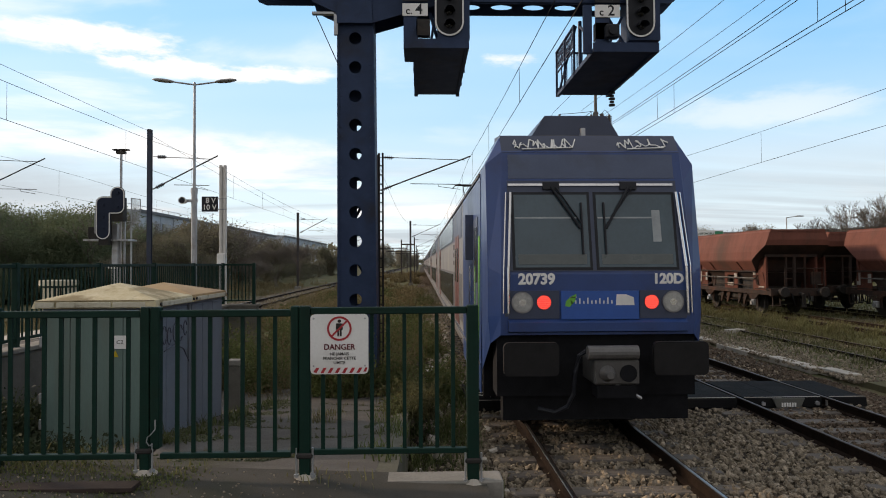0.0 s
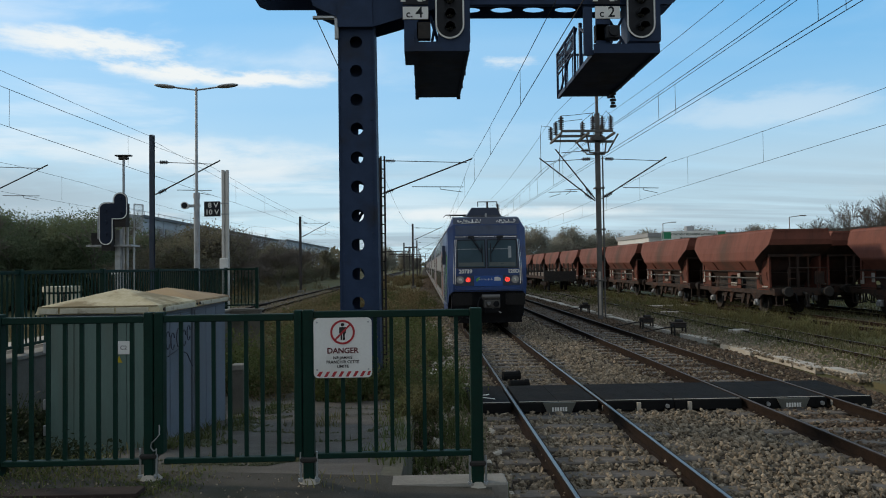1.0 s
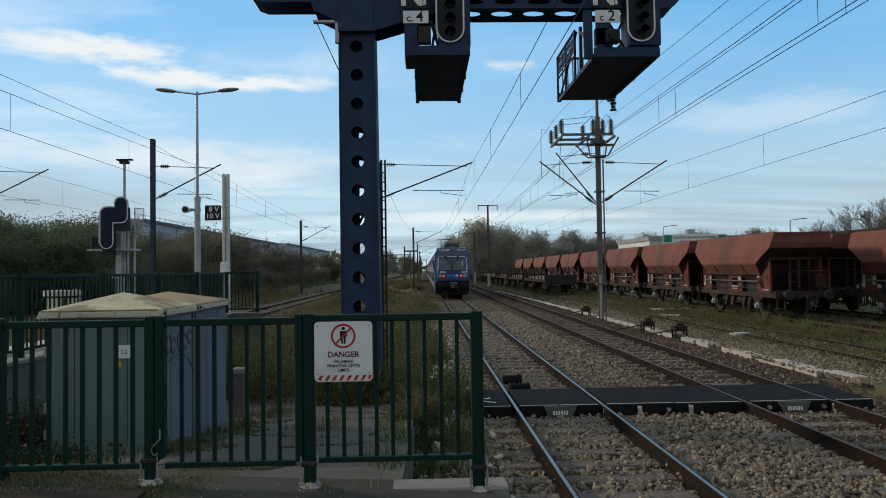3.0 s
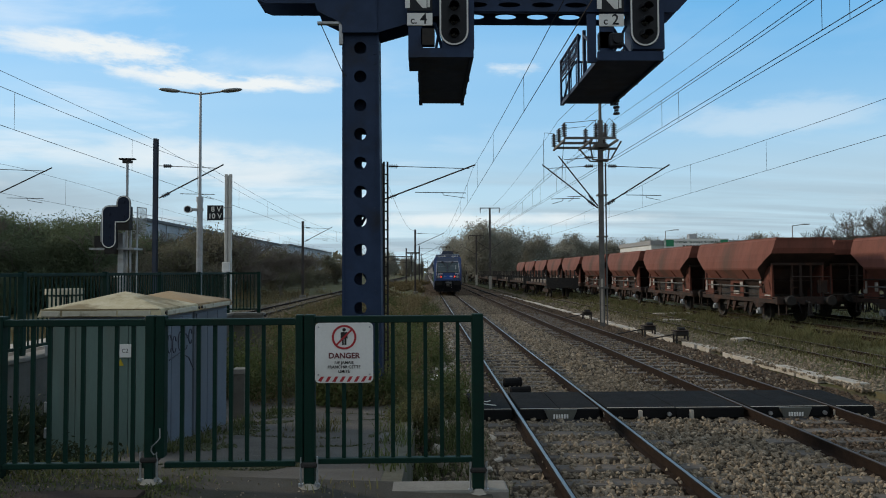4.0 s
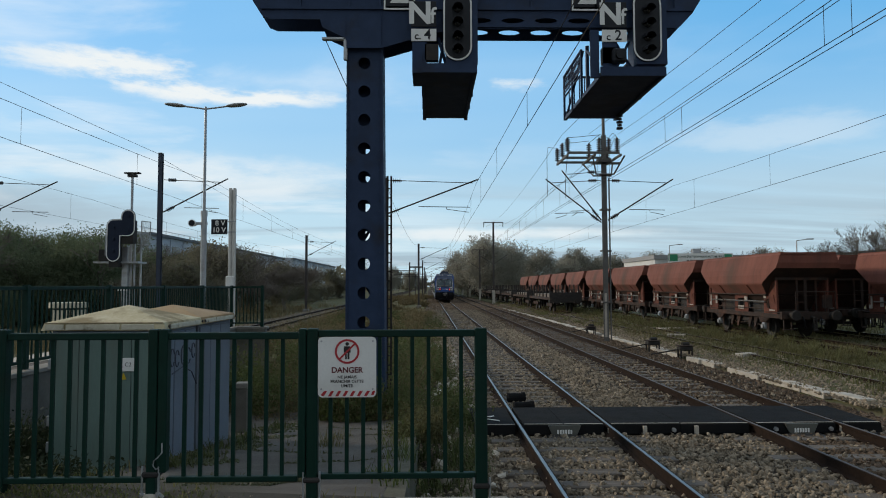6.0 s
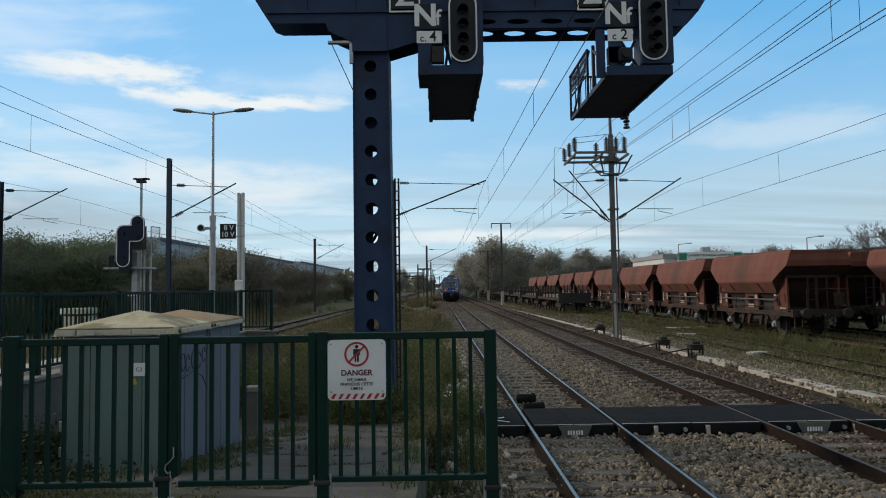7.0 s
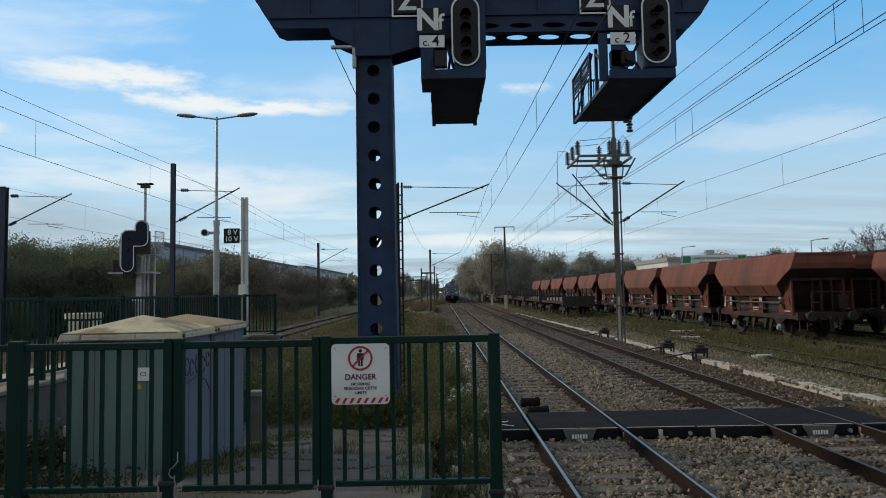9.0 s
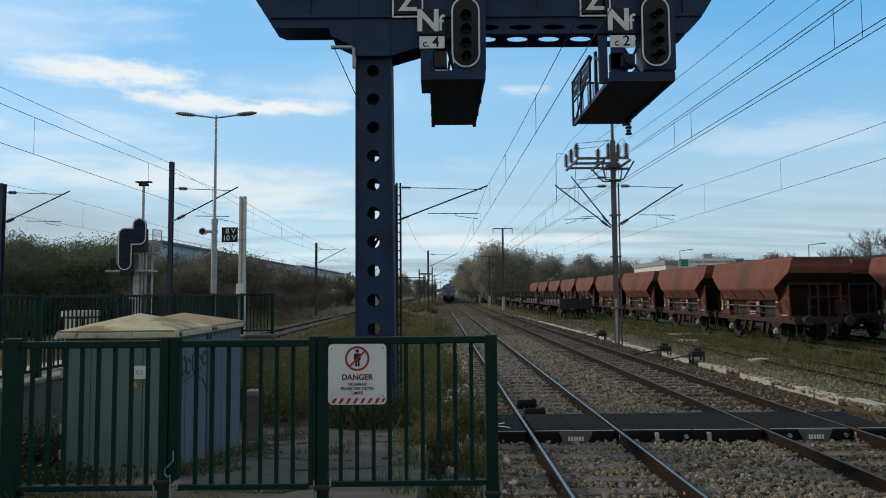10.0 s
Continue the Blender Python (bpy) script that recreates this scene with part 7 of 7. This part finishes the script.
def branches(seed, height, levels, spread, rmax, upright=0.6, base=0.27, low=0, twig=0.02, ratio=(0.62, 0.84)):
    """Branch segments of a tree as four-sided tapered tubes, and the places of the twig tips."""
    rnd = random.Random(seed)
    segs, tips = [], []

    def grow(p, d, length, r, lev):
        q = p + d * length
        segs.append((p, q, r, r * 0.72))
        if lev <= low:
            tips.append(q)
        if lev == 0:
            return
        for _ in range(rnd.choice((2, 3, 3)) if lev > 1 else 3):
            nd = (d + Vector((rnd.uniform(-1, 1), rnd.uniform(-1, 1), rnd.uniform(-0.35, 0.8) * upright)) * spread).normalized()
            grow(p + d * length * rnd.uniform(0.55, 1.0), nd, length * rnd.uniform(*ratio), r * rnd.uniform(0.5, 0.68), lev - 1)

    stems = rnd.choice((1, 2, 3))
    for _ in range(stems):
        grow(Vector((rnd.uniform(-0.3, 0.3), rnd.uniform(-0.3, 0.3), -0.2)), Vector((rnd.uniform(-0.25, 0.25), rnd.uniform(-0.25, 0.25), 1)).normalized(), height * base, rmax, levels)
    top = max(q.z for _, q, _, _ in segs)
    s = height / top
    V, Fc = [], []
    for p, q, r, r2 in segs:
        p, q = p * s, q * s
        d = (q - p).normalized()
        u = d.orthogonal().normalized()
        w = d.cross(u)
        b = len(V)
        for c, rr in ((p, r), (q, r2)):
            for k in range(3):
                a = 2 * math.pi * k / 3
                V.append(c + (u * math.cos(a) + w * math.sin(a)) * max(rr, twig))
        for k in range(3):
            Fc.append((b + k, b + (k + 1) % 3, b + 3 + (k + 1) % 3, b + 3 + k))
    return np.array([tuple(v) for v in V]), np.array(Fc), np.array([tuple(t * s) for t in tips])


def tree(name, label, seed, height, levels=6, spread=0.62, rmax=0.14, leaf=None, per_tip=0, leaf_size=0.1, scatter=0.3, group="", base=0.27, low=0, lumps=0, wide=0.5, foot=0.1, twig=0.02, ratio=(0.62, 0.84)):
    t = thing(name, label, "tree" if name == "tree" else "bush", group=group)
    V, Fc, tips = branches(seed, height, levels, spread, rmax, 0.6, base, low, twig, ratio)
    raw_mesh("trunk", V, Fc, BARK, parent=t)
    if per_tip:
        rng = np.random.default_rng(seed)
        c = np.repeat(tips, per_tip, axis=0) + rng.normal(0, scatter, (len(tips) * per_tip, 3))
        if lumps:
            # leaf clumps of uneven size fill the crown and leave gaps between them
            d = rng.normal(size=(lumps, 3))
            d /= np.linalg.norm(d, axis=1)[:, None]
            d *= rng.uniform(0.45, 1.0, (lumps, 1))
            mid = height * (1 + foot) / 2
            lc = d * np.array((height * wide, height * wide, height * (1 - foot) / 2)) * rng.uniform(0.8, 1.08, (lumps, 1)) + np.array((0, 0, mid))
            k = rng.integers(0, lumps, lumps * 70)
            c = np.concatenate((c, lc[k] + rng.normal(0, 1, (len(k), 3)) * height * rng.uniform(0.025, 0.06, (lumps, 1))[k]))
        c[:, 2] = np.maximum(c[:, 2], 0.05)
        LV, LF = leaf_quads(rng, c, leaf_size)
        raw_mesh("crown", LV, LF, leaf, parent=t)
    return t


def at(x, y, s, rz, z=-0.3, sz=1.0):
    return pose(x, y, z, 0, 0, rz) @ Matrix.Diagonal((s, s, s * sz, 1))


def plant(originals, spots, jit=0.15):
    """Each original takes one of the spots, copies take the others."""
    rnd = random.Random(21)
    for i, (x, y, s) in enumerate(spots):
        o = originals[i % len(originals)]
        m = at(x, y, s * rnd.uniform(1 - jit, 1 + jit), rnd.uniform(0, 360))
        if i < len(originals):
            o.matrix_basis = m
        else:
            copy_thing(o, m)


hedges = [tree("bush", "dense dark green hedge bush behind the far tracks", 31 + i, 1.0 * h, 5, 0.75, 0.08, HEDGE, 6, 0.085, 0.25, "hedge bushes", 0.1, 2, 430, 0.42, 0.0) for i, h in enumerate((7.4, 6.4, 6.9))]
rnd = random.Random(3)
spots = [(-30.5 - 1.2 * (i % 3) * 2 - 0.10 * i, 30 + 2.3 * i, 1.0 - 0.008 * i) for i in range(20)]
spots += [(-34.5 + 1.75 * i, 43 + 3.5 * (i % 3), 0.98 - 0.012 * i) for i in range(6)]
spots += [(-32 + 1.6 * i, 53 + 3 * (i % 2), 1.05) for i in range(5)]
spots += [(-30 + 2.0 * i, 60 + 2 * i, 0.95) for i in range(4)]
spots += [(-26.5 + rnd.uniform(-1.5, 1.5), 29 + 3.2 * i, 0.45) for i in range(6)]
plant(hedges, spots)
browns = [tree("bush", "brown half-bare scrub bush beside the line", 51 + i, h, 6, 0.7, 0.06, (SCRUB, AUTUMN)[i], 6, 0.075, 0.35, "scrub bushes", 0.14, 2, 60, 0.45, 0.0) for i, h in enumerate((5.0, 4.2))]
spots = [(-20 - rnd.uniform(0, 9), 52 + 4.2 * i + rnd.uniform(-2, 2), rnd.uniform(1.0, 1.3)) for i in range(26)]
spots += [(-27 + 2.1 * i, 48 + 3 * (i % 3), 0.62) for i in range(6)]
spots += [(-16.5 - rnd.uniform(0, 6), 70 + 7 * i, rnd.uniform(0.45, 0.75)) for i in range(16)]
plant(browns, spots)
bare = [tree("tree", "bare winter tree with fine grey twigs", 71 + i, 9.0, 8, 0.62, 0.12, None, 0, 0.06, 0.2, "bare trees", 0.17, twig=0.009, ratio=(0.72, 0.9)) for i in range(2)]
plant(bare, [(-27, 62, 0.72), (-25, 78, 0.8), (47, 76, 1.25), (54, 80, 1.3), (43.5, 78, 1.05), (50.5, 84, 1.3), (58, 78, 1.25), (63, 84, 1.3), (41, 130, 1.1), (61, 128, 1.15), (66, 126, 1.1), (-24, 96, 0.85), (60, 78, 1.0), (-30, 55, 0.7), (-33, 105, 0.9), (-22, 120, 0.9), (72, 120, 1.1), (34, 150, 1.0), (-22.3, 62, 0.95), (-18.3, 70, 0.85), (-16.2, 66, 0.55), (-23, 74, 0.65), (-20.5, 58, 0.6), (-19.5, 64, 0.8), (-17.2, 69, 0.75), (-24.5, 66, 0.85), (-16.0, 76, 0.8), (-14.5, 82, 0.75)])
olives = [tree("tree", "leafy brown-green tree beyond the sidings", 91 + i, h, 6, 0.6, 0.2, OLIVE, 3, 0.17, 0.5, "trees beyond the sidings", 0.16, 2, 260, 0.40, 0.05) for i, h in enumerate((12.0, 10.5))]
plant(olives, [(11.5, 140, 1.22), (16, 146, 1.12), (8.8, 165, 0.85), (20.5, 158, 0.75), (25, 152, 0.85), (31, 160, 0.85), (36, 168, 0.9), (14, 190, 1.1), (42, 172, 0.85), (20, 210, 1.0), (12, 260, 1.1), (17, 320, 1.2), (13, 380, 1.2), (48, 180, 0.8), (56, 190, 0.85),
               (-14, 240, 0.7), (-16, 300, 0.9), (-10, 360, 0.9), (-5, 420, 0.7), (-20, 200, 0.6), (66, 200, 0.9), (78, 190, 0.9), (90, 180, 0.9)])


def far_woods():
    """A low belt of woodland that closes the horizon."""
    rng = np.random.default_rng(8)
    n = 30000
    ang = rng.uniform(-1.25, 1.25, n)
    d = rng.uniform(420, 520, n)
    x, y = np.sin(ang) * d, np.cos(ang) * d
    top = 9 + 3.0 * np.sin(ang * 37) + 2.0 * np.sin(ang * 91 + 1) + 1.5 * np.sin(ang * 230)
    z = rng.uniform(0, 1, n) ** 0.6 * top
    keep = (abs(x - 3) > 5) | (z < 5)
    V, Fq = leaf_quads(rng, np.stack((x, y, z), -1)[keep], 1.6)
    raw_mesh("far_woods", V, Fq, AUTUMN, "distant belt of brown winter woods", "woods")


far_woods()

# ---- buildings ----
SHED = mat("pale blue-grey cladding", (0.36, 0.41, 0.47), (0.30, 0.35, 0.41), 0.6, 0, 0.3, 0.02, 3, stain=(0.25, 0.28, 0.31))
SHED_DARK = mat("dark shed roof", (0.12, 0.13, 0.15), (0.09, 0.10, 0.11), 0.7, 0, 0.3, 0.02, 3)


def warehouse(x0, x1, y0, y1, h, label):
    w = thing("warehouse", label, "building")
    solid("wall", lambda bm: prism(bm, [(x0, -0.3), (x0, h - 1.5), ((x0 + x1) / 2, h - 1.2), (x1, h - 1.5), (x1, -0.3)], y0, y1), SHED, w)
    boxes("roof_edge", [(x1 - 0.1, x1 + 0.35, y0, y1, h - 1.9, h - 1.4)], SHED_DARK, w)
    rail_posts = [((x1 - 2, y0 + 3 * i, h - 1.5), (x1 - 2, y0 + 3 * i, h - 0.4), 0.04) for i in range(int((y1 - y0) / 3))]
    tubes("roof_railing", rail_posts + [((x1 - 2, y0, h - 0.4), (x1 - 2, y1 - 3, h - 0.4), 0.05)], GALV, w, n=5)
    k = int((y1 - y0) / 6)
    for i in range(k):
        y = y0 + 6 * i + 3
        solid("wall_rib", lambda bm: box(bm, x1, x1 + 0.12, y - 0.15, y + 0.15, 0, h - 1.9), SHED, w)
        if i % 2:
            boxes("window", [(x1, x1 + 0.06, y + 0.8, y + 4.5, h - 4.4, h - 3.2)], GLASS, w)


warehouse(-51, -45, 110, 212, 12.6, "long pale blue-grey warehouse behind the scrub")
warehouse(-60, -44, 220, 320, 13.0, "long pale warehouse with a low pitched roof")


def test_centre():
    b = thing("garage_building", "low white garage building with a long roof sign", "building", 0, 110, 0)
    wall = mat("white cladding", (0.62, 0.64, 0.64), (0.54, 0.56, 0.56), 0.6, 0, 0.5, 0.02, 4, stain=(0.42, 0.43, 0.42))
    boxes("wall", [(36.9, 62, 0.2, 18, -0.3, 6.6)], wall, b)
    boxes("roof", [(36.7, 62.2, 0.0, 18.2, 6.6, 7.3)], mat("grey flat roof edge", (0.3, 0.31, 0.32), rough=0.7), b)
    boxes("vent", [(44.3, 45.6, 3, 4, 7.3, 8.5)], GALV, b)
    s = solid("sign_board", lambda bm: box(bm, 38.9, 49.6, -0.1, 0.0, 5.95, 7.55), WHITE, b, "white sign board with dark words")
    text_part("lettering", "CONTRÔLE TECHNIQUE AUTOMOBILE", 0.43, mat("dark green lettering", (0.02, 0.07, 0.05), rough=0.5, bump=0), s, pose(44.3, -0.11, 7.0, 90), 0.01, 0.01)
    boxes("number_bar", [(42.0 + 0.55 * i, 42.4 + 0.55 * i, -0.12, -0.1, 6.25, 6.5) for i in range(9)], mat("grey sign ink", (0.12, 0.13, 0.13), rough=0.6, bump=0), s)
    green = mat("green sign panel", (0.02, 0.25, 0.12), (0.018, 0.2, 0.1), 0.5, bump=0)
    boxes("green_panel", [(39.0, 40.5, -0.13, -0.1, 6.3, 7.4), (48.2, 49.5, -0.13, -0.1, 6.3, 7.4)], green, s, "green end panel")


test_centre()
boxes_shed = thing("low_shed", "low grey shed roof behind the wagons", "building", 0, 90, 0)
boxes("wall", [(50, 85, 0, 14, -0.3, 6.2)], SHED, boxes_shed)
solid("roof", lambda bm: prism(bm, [(49.5, 6.2), (67, 7.6), (85.5, 6.2)], -0.3, 14.3), SHED_DARK, boxes_shed)


def yard_lamp(x, y, h):
    l = thing("yard_lamp", "slim grey street lamp behind the sidings", "lamp", x, y, -0.3)
    tubes("pole", [((0, 0, 0), (0, 0, h), 0.07)], GALV, l)
    tubes("arm", [((0, 0, h), (1.6, 0, h + 0.2), 0.05)], GALV, l)
    boxes("lamp_head", [(1.3, 2.1, -0.15, 0.15, h + 0.12, h + 0.26)], GALV, l)


yard_lamp(38.5, 108, 9.0)
yard_lamp(46, 84, 8.2)
yard_lamp(53, 84, 8.0)


def footbridge():
    b = thing("road_bridge", "distant grey road bridge across the far tracks", "bridge", 0, 420, 0)
    boxes("deck", [(-120, -6, 0, 8, 5.6, 7.2)], CONCRETE, b)
    for x in (-60, -30, -8):
        boxes("pier", [(x, x + 2, 1, 7, -0.3, 5.6)], CONCRETE, b)


footbridge()


def motions():
    rows = [(0, 8.73), (0.5, 16.5), (1.5, 31.9), (2.5, 47.3), (4, 70.2), (5.5, 92.8), (7, 116), (8.5, 138.5), (10, 160.5)]
    walk(train, [(t, pose(2.28, y, 0)) for t, y in rows])


motions()
